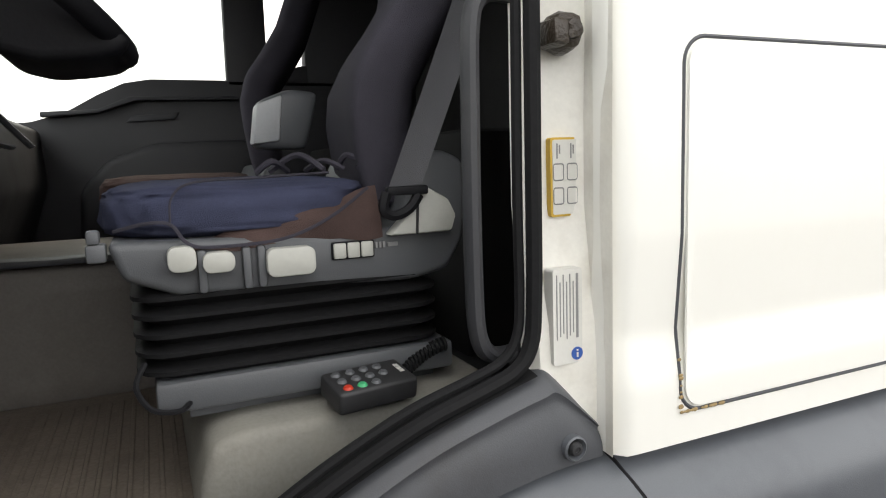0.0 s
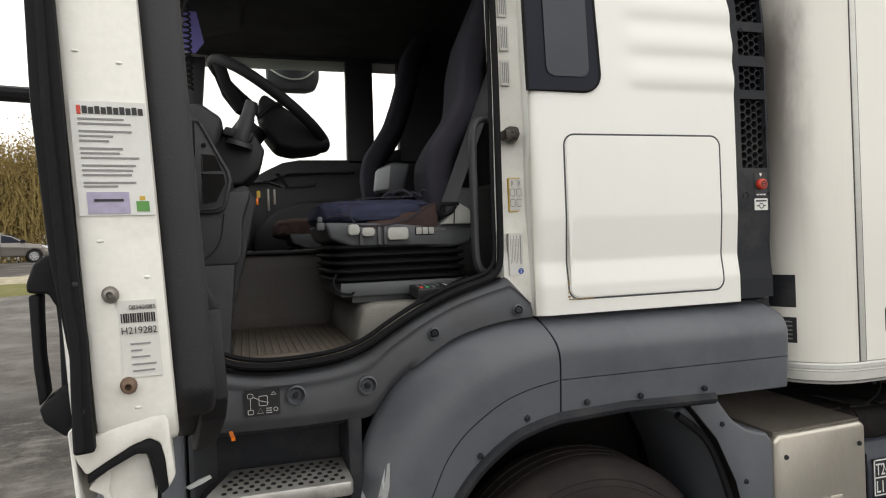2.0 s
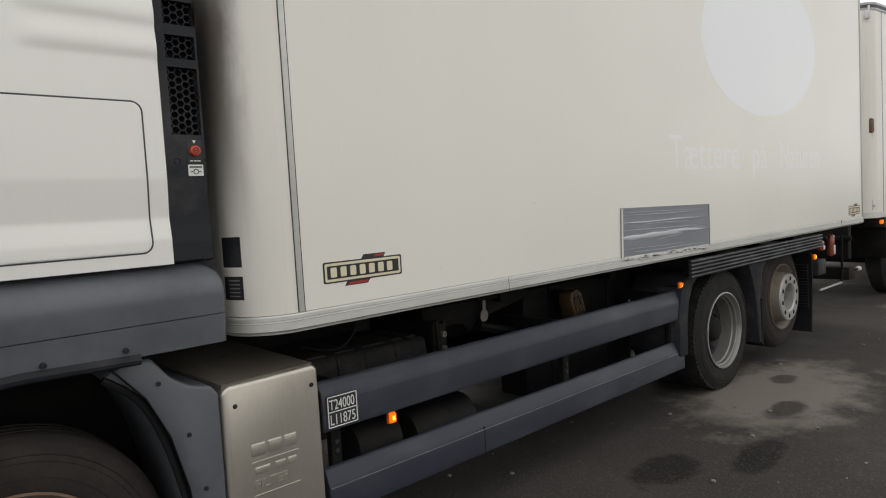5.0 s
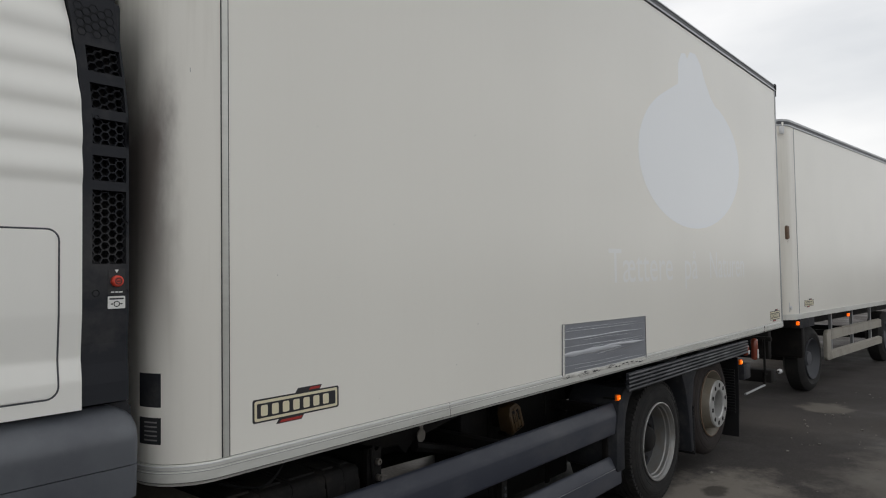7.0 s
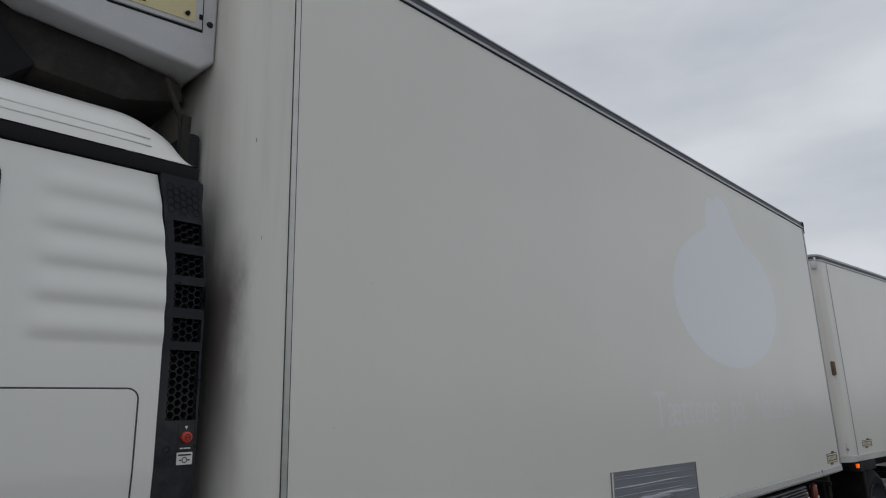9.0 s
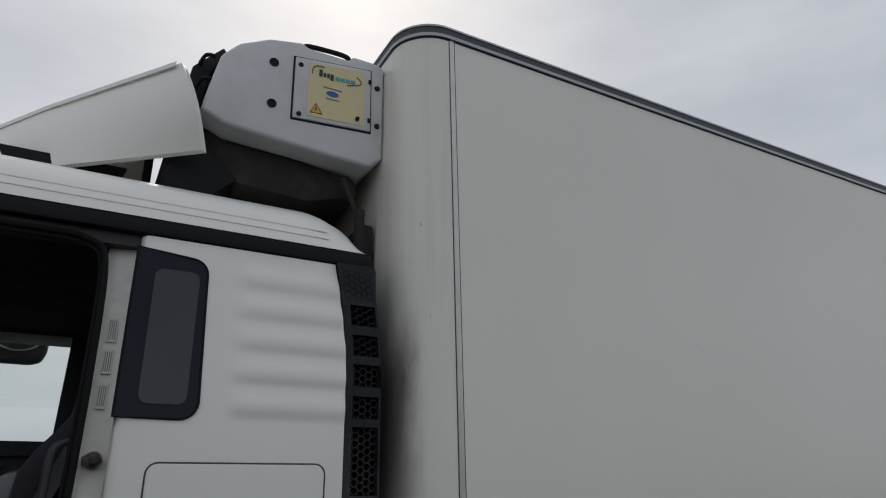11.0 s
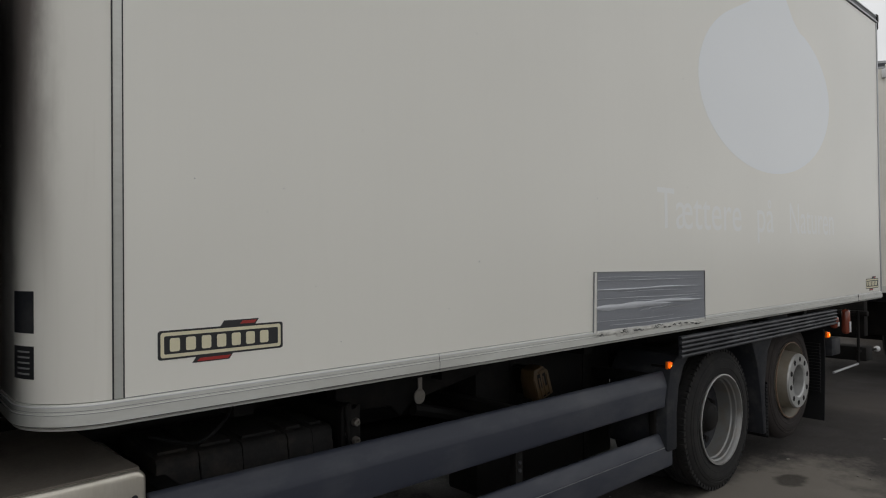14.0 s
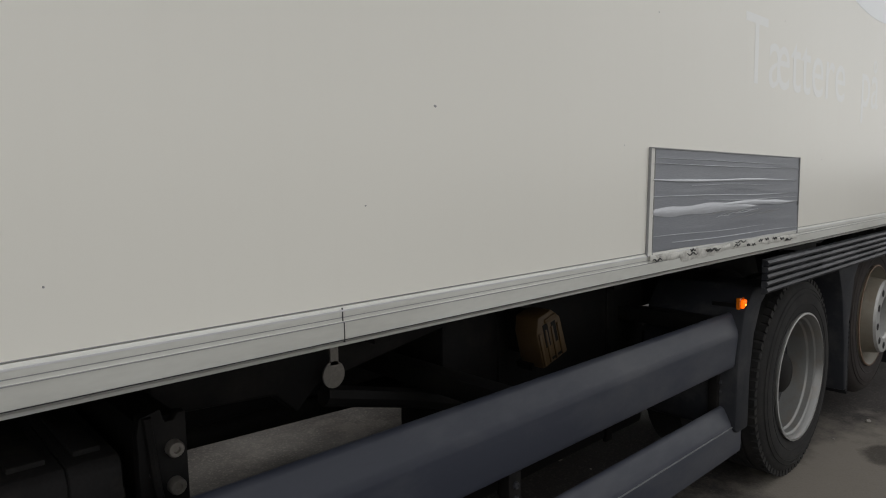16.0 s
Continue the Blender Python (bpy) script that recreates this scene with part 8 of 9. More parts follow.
def grab_handles():
    bm = bmesh.new()
    tube(bm, smooth_path([(-1.292, 0.17, 2.055), (-1.330, 0.165, 2.052), (-1.355, 0.16, 2.02), (-1.360, 0.16, 1.90), (-1.362, 0.16, 1.70), (-1.358, 0.16, 1.61), (-1.335, 0.165, 1.578), (-1.295, 0.17, 1.575)], 6), 0.0125, 10, flat=(0.0135, 0.0125))
    part("rear_grab_handle", bm, CABIN_GREY, truck, "grey tubular grab handle by the seat")
    bm = bmesh.new()
    tube(bm, smooth_path([(-2.275, 0.17, 2.235), (-2.225, 0.125, 2.238), (-2.195, 0.115, 2.21), (-2.188, 0.112, 2.0), (-2.190, 0.112, 1.75), (-2.195, 0.115, 1.62), (-2.225, 0.13, 1.585), (-2.26, 0.16, 1.58)], 6), 0.014, 10)
    part("front_grab_handle", bm, CABIN_GREY, truck, "grey tubular grab handle on the windscreen pillar")
    bm = bmesh.new()
    lathe(bm, [(0.012, 0.0)] + [(0.024 if i % 2 else 0.018, 0.006 * i) for i in range(1, 13)] + [(0.012, 0.078)], (-2.205, 0.135, 1.542), "z", 16)
    part("handle_boot", bm, RUBBER, truck)
    # pennant and coiled cord in the windscreen
    bm = bmesh.new()
    plate(bm, [(-2.33, 2.62), (-2.19, 2.62), (-2.165, 2.50), (-2.20, 2.455), (-2.31, 2.485)], "y", 0.995, 1.0)
    tagged(part("pennant", bm, PENNANT), "small violet pennant hanging inside the windscreen", "pennant")
    bm = bmesh.new()
    pts = []
    for i in range(150):
        t = i / 149
        base = Vector((-2.222 + 0.02 * math.sin(t * 3), 0.60, 2.62)).lerp(Vector((-2.20, 0.60, 2.22)), t)
        a = t * 2 * math.pi * 22
        pts.append(base + Vector((0.013 * math.cos(a), 0.013 * math.sin(a), 0)))
    tube(bm, pts, 0.0035, 5)
    tagged(part("coiled_cord", bm, RUBBER), "black coiled radio cord hanging from the roof", "cord")
    # far side mirror
    root = thing("far_mirror", (-1.69, 2.6, 2.9), "black kerb mirror over the passenger window", "mirror")
    bm = bmesh.new()
    prism(bm, [(-1.865, 2.905), (-1.515, 2.915), (-1.520, 2.80), (-1.545, 2.745), (-1.60, 2.725), (-1.78, 2.725), (-1.835, 2.745), (-1.86, 2.80)], "y", 2.70, 2.80, 0.02, 3)
    part("housing", bm, TRIM_DARK, root)
    bm = bmesh.new()
    tube(bm, smooth_path([(-1.84, 2.695, 2.86), (-1.76, 2.695, 2.815), (-1.69, 2.695, 2.80), (-1.61, 2.695, 2.815), (-1.54, 2.695, 2.87)], 5), 0.006, 6)
    part("rim_line", bm, ALU, root)
    bm = bmesh.new()
    box(bm, -1.74, -1.64, 2.46, 2.72, 2.88, 2.93, 0.008)
    part("bracket", bm, BLACK, root)
    root = thing("wing_mirror", (-2.68, 2.72, 2.6), "black main mirror outside the passenger side", "mirror")
    bm = bmesh.new()
    prism(bm, rounded(-2.76, -2.61, 2.42, 2.84, 0.03, 4), "y", 2.68, 2.86, 0.02, 3)
    part("housing", bm, TRIM_DARK, root)
    bm = bmesh.new()
    tube(bm, smooth_path([(-2.67, 2.74, 2.82), (-2.66, 2.74, 2.895), (-2.56, 2.62, 2.90), (-2.45, 2.46, 2.88)], 6), 0.022, 8)
    part("mirror_arm", bm, BLACK, root)


def seat(name, yc, label, driver, shift):
    root = thing(name, (-1.5, yc, 1.36), label, "seat")
    y0, y1 = yc - 0.27, yc + 0.27
    bm = bmesh.new()
    prism(bm, [(-1.725, 1.356), (-1.715, 1.42), (-1.70, 1.478), (-1.66, 1.492), (-1.25, 1.492), (-1.25, 1.356)], "y", y0 - 0.06, y1 + 0.05, 0.018, 3)
    part("plinth", bm, PLINTH, root, "pale grey dirty seat plinth")
    bm = bmesh.new()
    box(bm, -1.742, -1.30, y0 - 0.0, y1, 1.512, 1.556, 0.006)
    box(bm, -1.70, -1.32, y0 + 0.04, y1 - 0.04, 1.49, 1.515)
    part("slide_rail", bm, SEAT_GREY, root)
    bm = bmesh.new()
    zz, rows = [], []
    for i in range(5):
        z = 1.556 + i * 0.026
        zz += [(z, 0.0), (z + 0.008, 0.016), (z + 0.014, 0.016), (z + 0.022, -0.004)]
    for z, o in zz:
        loop = rounded(-1.748 - o, -1.325 + o, y0 + 0.022 - o, y1 - 0.02 + o, 0.05, 4)
        rows.append([bm.verts.new((a, b, z)) for a, b in loop])
    for a, b in zip(rows, rows[1:]):
        n = len(a)
        for i in range(n):
            bm.faces.new((a[i], a[(i + 1) % n], b[(i + 1) % n], b[i]))
    part("bellows", bm, RUBBER, root, "black rubber bellows under the seat", 60)
    bm = bmesh.new()
    prism(bm, [(-1.785, 1.752), (-1.768, 1.700), (-1.70, 1.672), (-1.36, 1.660), (-1.30, 1.672), (-1.272, 1.72), (-1.262, 1.80), (-1.268, 1.845), (-1.305, 1.862), (-1.345, 1.855), (-1.365, 1.81), (-1.372, 1.748), (-1.45, 1.742)], "y", y0 + 0.005, y1 - 0.005, 0.012, 3)
    pan = part("seat_pan", bm, SEAT_GREY, root, "grey plastic seat pan with switches")
    ys = y0 + 0.002
    # cushion: a lumpy cover of folded cloth
    rnd = random.Random(7)
    def lump(x0, x1, ya, yb, z0, z1, amp, seed):
        bm = bmesh.new()
        vs = bmesh.ops.create_icosphere(bm, subdivisions=5, radius=1.0)["verts"]
        for v in vs:
            p = v.co.copy()
            q = Vector([math.copysign(abs(c) ** 0.45, c) for c in p])
            nn = noise.noise(Vector((p.x * 2.2 + seed, p.y * 2.2, p.z * 2.2))) * 0.6 + noise.noise(Vector((p.x * 5 + seed, p.y * 9, p.z * 7))) * 0.5
            q *= 1 + amp * nn
            v.co = Vector(((x0 + x1) / 2 + q.x * (x1 - x0) / 2, (ya + yb) / 2 + q.y * (yb - ya) / 2, (z0 + z1) / 2 + q.z * (z1 - z0) / 2))
        return bm
    if driver:
        cush = part("cushion", lump(-1.797, -1.400, y0 + 0.015, y1 - 0.02, 1.742, 1.828, 0.07, 3.0), JEANS, root, "dark blue cloth seat cushion with a loose cover", 80)
        bm = bmesh.new()
        def flap(u, v):
            x = -1.69 + 0.28 * u
            top = 1.755 + 0.055 * u ** 0.8
            z = 1.736 - 0.004 + (top - 1.732) * v * (0.45 + 0.55 * u) + 0.003 * math.sin(u * 19 + v * 3)
            return Vector((x, y0 + 0.004 - 0.004 * math.sin(u * 8 + v * 4) + 0.02 * v * v, z))
        sheet(bm, flap, 30, 8)
        part("cushion_flap", bm, BROWN_CLOTH, cush, "faded brown cloth flap")
        bm = bmesh.new()
        tube(bm, smooth_path([(-1.775, y0 + 0.03, 1.765), (-1.735, y0 + 0.0, 1.775), (-1.705, y0 - 0.004, 1.772), (-1.685, y0 - 0.004, 1.745), (-1.65, y0 - 0.006, 1.738), (-1.56, y0 - 0.006, 1.742), (-1.49, y0 - 0.004, 1.768), (-1.43, y0 + 0.0, 1.808)], 6), 0.004, 6, flat=(0.0015, 0.0028))
        part("cover_hem", bm, FABRIC, cush, "grey hem of the cover")
        bm = bmesh.new()
        tube(bm, smooth_path([(-1.705, y0 - 0.003, 1.775), (-1.70, y0 + 0.004, 1.808), (-1.67, y0 + 0.015, 1.826), (-1.58, y0 + 0.02, 1.829), (-1.48, y0 + 0.03, 1.832)], 6), 0.0018, 6)
        part("cover_cord", bm, FABRIC, cush)
        bm = bmesh.new()
        rr = random.Random(9)
        for k in range(5):
            x = -1.57 + k * 0.04
            tube(bm, smooth_path([(x + rr.uniform(-0.02, 0.02), y0 + rr.uniform(0.06, 0.2), 1.836), (x + 0.02, y0 + 0.1, 1.850 + rr.uniform(0, 0.012)), (x + 0.05, y0 + rr.uniform(0.05, 0.15), 1.836)], 5), 0.005, 6)
        part("loose_strap", bm, FABRIC, cush)
    else:
        part("cushion", lump(-1.850, -1.36, y0 + 0.01, y1 - 0.01, 1.725, 1.835, 0.06, 9.0), BROWN_CLOTH, root, "dark brown cloth seat cushion", 80)
    # backrest: bulging side bolsters low down, leaning back above
    if driver:
        front = [(1.78, -1.446), (1.84, -1.458), (1.905, -1.466), (1.97, -1.457), (2.03, -1.423), (2.085, -1.377), (2.145, -1.334), (2.20, -1.320), (2.31, -1.308), (2.41, -1.280), (2.50, -1.235), (2.60, -1.185), (2.68, -1.140)]
    else:
        front = [(1.78, -1.395), (1.86, -1.415), (1.96, -1.428), (2.05, -1.434), (2.14, -1.407), (2.22, -1.345), (2.305, -1.287), (2.43, -1.235), (2.58, -1.185), (2.69, -1.160), (2.75, -1.120), (2.80, -1.08)]
    bm = bmesh.new()
    def back(u, v):
        k = v * (len(front) - 1)
        i = min(len(front) - 2, int(k))
        z, xf = (front[i][j] + (front[i + 1][j] - front[i][j]) * (k - i) for j in (0, 1))
        a = 2 * math.pi * u
        ca, sa = math.cos(a), math.sin(a)
        w = 0.235 * (1 - 0.5 * max(0, v - 0.72) ** 1.3) * (0.90 + 0.10 * math.sin(min(1, v * 1.6) * math.pi))
        th = 0.075 * (1 - 0.25 * v)
        ex = math.copysign(abs(ca) ** 0.6, ca) * th
        ey = math.copysign(abs(sa) ** 0.5, sa) * w
        dish = 0.035 * max(0.0, 1 - (ey / w) ** 4) * (1 - v) if ca < 0 else 0.0
        return Vector((xf + th + ex + dish + 0.16 * (ey + w), yc + ey, z - 0.02 * ca))
    sheet(bm, back, 48, 40)
    bm.faces.new([bm.verts.new(back(i / 48, 1.0)) for i in range(48)])
    part("backrest", bm, FABRIC, root, "dark blue-black cloth backrest", 70)
    if driver:
        for x0, x1, z0, z1, nm in ((-1.713, -1.677, 1.709, 1.743, "round_knob"), (-1.670, -1.628, 1.704, 1.732, "lever_pad"), (-1.586, -1.518, 1.690, 1.730, "lever_pad")):
            bm = bmesh.new()
            prism(bm, rounded(x0, x1, z0, z1, 0.011, 4), "y", ys - 0.022, ys + 0.002, 0.006, 2)
            part(nm, bm, KNOB, pan, "pale grey seat adjuster")
        for x in (-1.676, -1.617, -1.597):
            bm = bmesh.new()
            box(bm, x, x + 0.012, ys - 0.010, ys + 0.005, 1.676, 1.735, 0.004)
            part("pan_rib", bm, SEAT_GREY, pan)
        bm = bmesh.new()
        box(bm, -1.490, -1.424, ys - 0.003, ys + 0.004, 1.703, 1.730, 0.003)
        sw = part("switch_frame", bm, BLACK, pan)
        for i in range(3):
            bm = bmesh.new()
            box(bm, -1.4875 + i * 0.0210, -1.4685 + i * 0.0210, ys - 0.006, ys + 0.002, 1.705, 1.728, 0.0025)
            part("switch", bm, KNOB, sw, "pale rocker switch")
        bm = bmesh.new()
        box(bm, -1.808, -1.784, ys - 0.002, ys + 0.030, 1.728, 1.752, 0.004)
        box(bm, -1.806, -1.790, ys - 0.002, ys + 0.020, 1.752, 1.770, 0.004)
        part("front_lever", bm, SEAT_GREY, pan)
        bm = bmesh.new()
        prism(bm, [(-1.408, 1.735), (-1.304, 1.735), (-1.296, 1.760), (-1.308, 1.785), (-1.345, 1.806), (-1.362, 1.78)], "y", ys - 0.026, ys + 0.004, 0.006, 2)
        bk = part("belt_anchor_cover", bm, KNOB, pan, "pale cover over the belt anchor")
        bm = bmesh.new()
        tube(bm, [(-1.360, ys - 0.027, 1.796), (-1.364, ys - 0.027, 1.736)], 0.0022, 6)
        part("cover_gap", bm, INK, bk)
        bm = bmesh.new()
        for i in range(4):
            box(bm, -1.428 + i * 0.006, -1.4245 + i * 0.006, ys - 0.001, ys + 0.003, 1.716, 1.725)
        box(bm, -1.402, -1.386, ys - 0.001, ys + 0.003, 1.717, 1.723)
        part("maker_bars", bm, INK_GREY, pan)
        bm = bmesh.new()
        tube(bm, smooth_path([(-1.752, ys + 0.012, 1.585), (-1.765, ys - 0.01, 1.560), (-1.748, ys - 0.02, 1.530), (-1.715, ys - 0.02, 1.522), (-1.70, ys, 1.525)], 5), 0.004, 6)
        part("slide_lever", bm, BLACK, root)
        bm = bmesh.new()
        prism(bm, [(-1.512, 1.885), (-1.500, 1.985), (-1.430, 2.012), (-1.365, 2.005), (-1.40, 1.88)], "y", y1 - 0.02, y1 + 0.05, 0.016, 3)
        arm = part("armrest", bm, SEAT_GREY, root, "folded grey armrest")
        bm = bmesh.new()
        prism(bm, [(-1.516, 1.893), (-1.503, 1.978), (-1.448, 1.998), (-1.458, 1.900)], "y", y1 - 0.028, y1 + 0.03, 0.006, 2)
        part("armrest_face", bm, ARM_PALE, arm, "pale armrest end")
        bm = bmesh.new()
        a, b = Vector((-1.135, 0.30, 2.42)), Vector((-1.377, ys - 0.02, 1.808))
        sheet(bm, lambda u, v: a.lerp(b, u) + Vector((0.027 * (v - 0.5) * 2, 0.004 * math.sin(v * 3), 0.004 * (v - 0.5))) + Vector((0, -0.01 * math.sin(u * 3.1), 0)), 16, 4, (0.001, 0.002, 0))
        part("seat_belt", bm, WEB, root, "grey seat belt webbing")
        bm = bmesh.new()
        box(bm, -1.410, -1.346, ys - 0.036, ys - 0.020, 1.795, 1.808, 0.003)
        tube(bm, smooth_path([(-1.41, ys - 0.03, 1.80), (-1.416, ys - 0.03, 1.775), (-1.40, ys - 0.03, 1.765), (-1.375, ys - 0.03, 1.775), (-1.36, ys - 0.03, 1.795)], 4), 0.008, 6)
        part("buckle", bm, BLACK, root, "black belt buckle")
        bm = bmesh.new()
        prism(bm, [(-1.395, 1.905), (-1.335, 2.05), (-1.30, 2.04), (-1.33, 1.93)], "y", y0 + 0.09, y0 + 0.12, 0.01, 2)
        part("belt_guide", bm, SEAT_GREY, root)
    for ob in root.children_recursive:
        if ob.name != "plinth":
            ob.data.transform(Matrix.Translation((shift, 0, 0)))
    return root


def remote():
    m = Matrix.Translation((-1.475, 0.285, 1.523)) @ Matrix.Rotation(radians(9), 4, "Z") @ Matrix.Rotation(radians(10), 4, "X")
    root = thing("remote_control", (-1.487, 0.285, 1.50), "black wired remote control lying on the seat plinth", "remote control")
    bm = bmesh.new()
    box(bm, -0.062, 0.062, -0.036, 0.036, -0.018, 0.016, 0.006, 3, m=m)
    body = part("body", bm, REMOTE, root)
    for i in range(4):
        for j in range(3):
            if i == 3 and j == 0:
                continue
            x, y = -0.044 + i * 0.022, -0.022 + j * 0.021
            material = RED if (i, j) == (0, 0) else GREEN_BTN if (i, j) == (1, 0) else SEAT_GREY
            bm = bmesh.new()
            lathe(bm, [(0.0, 0.0195), (0.005, 0.0193), (0.0075, 0.016)], (0, 0, 0), "z", 12)
            for v in bm.verts:
                v.co = m @ (v.co + Vector((x, y, 0)))
            part("button", bm, material, body)
    bm = bmesh.new()
    for k in range(3):
        box(bm, 0.046, 0.053, -0.01 + k * 0.009, -0.003 + k * 0.009, 0.0155, 0.0168, m=m)
    part("maker_bars", bm, PAPER_DIM, body)
    bm = bmesh.new()
    pts = []
    for i in range(120):
        t = i / 119
        base = Vector((-1.425, 0.30, 1.515)).lerp(Vector((-1.33, 0.33, 1.555)), t) + Vector((0, 0.02 * math.sin(t * 3), 0))
        a = t * 2 * math.pi * 15
        pts.append(base + Vector((0, 0.010 * math.cos(a), 0.010 * math.sin(a))))
    tube(bm, pts, 0.003, 5)
    part("coiled_cable", bm, RUBBER, root)


def driver_door():
    dirv = Vector((0.117, -0.9931, 0)).normalized()
    nrm = Vector((0.9931, 0.117, 0)).normalized()
    D = Matrix((dirv, nrm, Vector((0, 0, 1)))).transposed().to_4x4()
    D.translation = Vector((-2.362, 0.105, 0))
    root = thing("driver_door", (-2.33, -0.4, 1.3), "open white driver door with dark grey inner trim", "truck door")
    E, LONG = 0.955, 1.22
    def fit_door(p):
        """From the drawing's proportions to the door's true length and depth."""
        k = min(1.0, max(0.0, (p.x - 0.5) / 0.42))
        k = k * k * (3 - 2 * k)
        z = p.z + k * (0.245 - 0.153 * min(p.z, 2.06))
        return Vector((p.x * LONG / E, (0.77 * p.y + 0.020 if p.y < 0.112 else p.y - 0.0058) - 0.05 * (z - 1.62), z))
    def add(name, bm, material, par=root, label="", angle=35):
        for v in bm.verts:
            v.co = D @ fit_door(v.co)
        return part(name, bm, material, par, label, angle)
    low = [(0.0, 1.30), (0.25, 1.31), (0.45, 1.345), (0.60, 1.39), (0.75, 1.432), (0.87, 1.462), (E - 0.01, 1.478)]
    skin = low + [(E, 1.53), (E, 2.06), (0.02, 2.06)]
    bm = bmesh.new()
    prism(bm, [(s_, max(z_, 1.445)) for s_, z_ in skin], "y", 0.0, 0.022, 0.004, 2)
    add("outer_skin", bm, CAB_WHITE, label="white outer door skin")
    bm = bmesh.new()
    prism(bm, low + [(E - 0.004, 1.505), (E - 0.004, 2.06), (0.02, 2.06)], "y", 0.022, 0.112, 0.008, 2)
    edge = add("door_shell", bm, JAMB_WHITE, label="white door edge with stickers and screws")
    bm = bmesh.new()
    box(bm, E - 0.05, E - 0.004, 0.022, 0.112, 2.04, 2.74, 0.008)
    add("door_edge_upper", bm, JAMB_WHITE, edge)
    def true(name, bm, material, par=root, label="", angle=35):
        for v in bm.verts:
            v.co = D @ v.co
        return part(name, bm, material, par, label, angle)
    bm = bmesh.new()
    prism(bm, [(0.0256, 1.4985), (0.0256, 1.531), (0.0262, 1.582), (0.0196, 1.630), (0.0139, 1.672), (0.0085, 1.745), (0.0047, 1.802), (0.0031, 1.914), (-0.020, 2.74), (-0.002, 2.74),
               (0.0249, 1.917), (0.0296, 1.803), (0.0314, 1.745), (0.0361, 1.643), (0.0405, 1.595), (0.0403, 1.558), (0.0432, 1.4995)], "x", 1.206, 1.226, 0.003, 2)
    tube(bm, smooth_path([(1.226, -0.011, 2.72), (1.226, 0.014, 1.915), (1.227, 0.017, 1.80), (1.227, 0.020, 1.745), (1.227, 0.026, 1.643), (1.227, 0.0305, 1.595), (1.227, 0.0305, 1.55), (1.226, 0.031, 1.503)], 4), 0.0045, 8)
    seal = true("edge_seal", bm, RUBBER, root, "black rubber edge seal")
    for n_, z_ in ((0.0225, 1.905), (0.0325, 1.648), (0.034, 1.537)):
        bm = bmesh.new()
        lathe(bm, [(0.0, 0.001), (0.0022, 0.0005), (0.0026, -0.001)], (1.226, n_, z_), "x", 10)
        true("seal_clip", bm, INK, seal)
    # window frame and glass
    bm = bmesh.new()
    box(bm, E - 0.10, E - 0.05, 0.03, 0.10, 2.04, 2.74, 0.01)
    prism(bm, [(0.06, 2.04), (0.10, 2.04), (0.32, 2.66), (0.30, 2.74), (0.27, 2.72)], "y", 0.03, 0.10, 0.006)
    box(bm, 0.28, E - 0.06, 0.03, 0.10, 2.69, 2.74, 0.01)
    add("window_frame", bm, DOOR_TRIM)
    bm = bmesh.new()
    prism(bm, [(0.10, 2.04), (E - 0.09, 2.04), (E - 0.09, 2.70), (0.31, 2.70)], "y", 0.060, 0.064)
    g = add("window_glass", bm, GLASS)
    g.visible_shadow = False
    # inner trim
    bm = bmesh.new()
    prism(bm, [(0.03, 1.30), (0.25, 1.30), (0.45, 1.335), (0.60, 1.39), (0.75, 1.445), (0.90, 1.485), (0.935, 1.52), (0.935, 2.05), (0.90, 2.09), (0.10, 2.09), (0.03, 2.02)], "y", 0.108, 0.150, 0.012, 3)
    trim = add("inner_trim", bm, DOOR_TRIM, label="dark grey plastic inner door trim")
    bm = bmesh.new()
    prism(bm, [(0.06, 1.24), (0.30, 1.25), (0.46, 1.31), (0.60, 1.37), (0.74, 1.43), (0.79, 1.47), (0.79, 1.60), (0.30, 1.62), (0.08, 1.62)], "y", 0.14, 0.174, 0.005, 2)
    prism(bm, [(0.14, 1.665), (0.149, 1.658), (0.174, 1.605), (0.172, 1.590), (0.14, 1.590)], "x", 0.10, 0.786, 0.003, 2)
    add("door_pocket", bm, DOOR_TRIM, trim)
    bm = bmesh.new()
    prism(bm, [(0.30, 1.86), (0.80, 1.80), (0.84, 1.86), (0.80, 1.90), (0.34, 1.96)], "y", 0.14, 0.158, 0.004, 2)
    add("armrest", bm, DOOR_TRIM, trim)
    bm = bmesh.new()
    prism(bm, [(0.70, 1.96), (0.92, 1.955), (0.92, 1.962), (0.70, 1.967)], "y", 0.1485, 0.152)
    add("trim_joint", bm, INK, trim)
    bm = bmesh.new()
    prism(bm, [(0.16, 1.985), (0.30, 1.955), (0.31, 1.985), (0.18, 2.03)], "y", 0.145, 0.170, 0.008, 2)
    add("inner_handle", bm, ALU, trim, "pale inner door handle")
    bm = bmesh.new()
    box(bm, 0.06, 0.22, 0.16, 0.20, 1.28, 1.36, 0.004)
    add("catch_bracket", bm, BLACK, trim)
    # outside handle: a thick grip standing off the skin, with broad ends
    bm = bmesh.new()
    prism(bm, [(0.022, 1.676), (0.0090, 1.6745), (-0.0005, 1.667), (-0.0066, 1.650), (-0.0064, 1.642), (0.0015, 1.6405), (0.0097, 1.6405), (0.0145, 1.630), (0.0205, 1.625)], "x", 1.165, 1.208, 0.003, 3)
    prism(bm, [(-0.0060, 1.6395), (-0.0057, 1.6315), (-0.0042, 1.576), (-0.0010, 1.541), (0.0056, 1.548), (0.0026, 1.584), (0.0024, 1.617), (0.0030, 1.6400)], "x", 1.170, 1.204, 0.0025, 3)
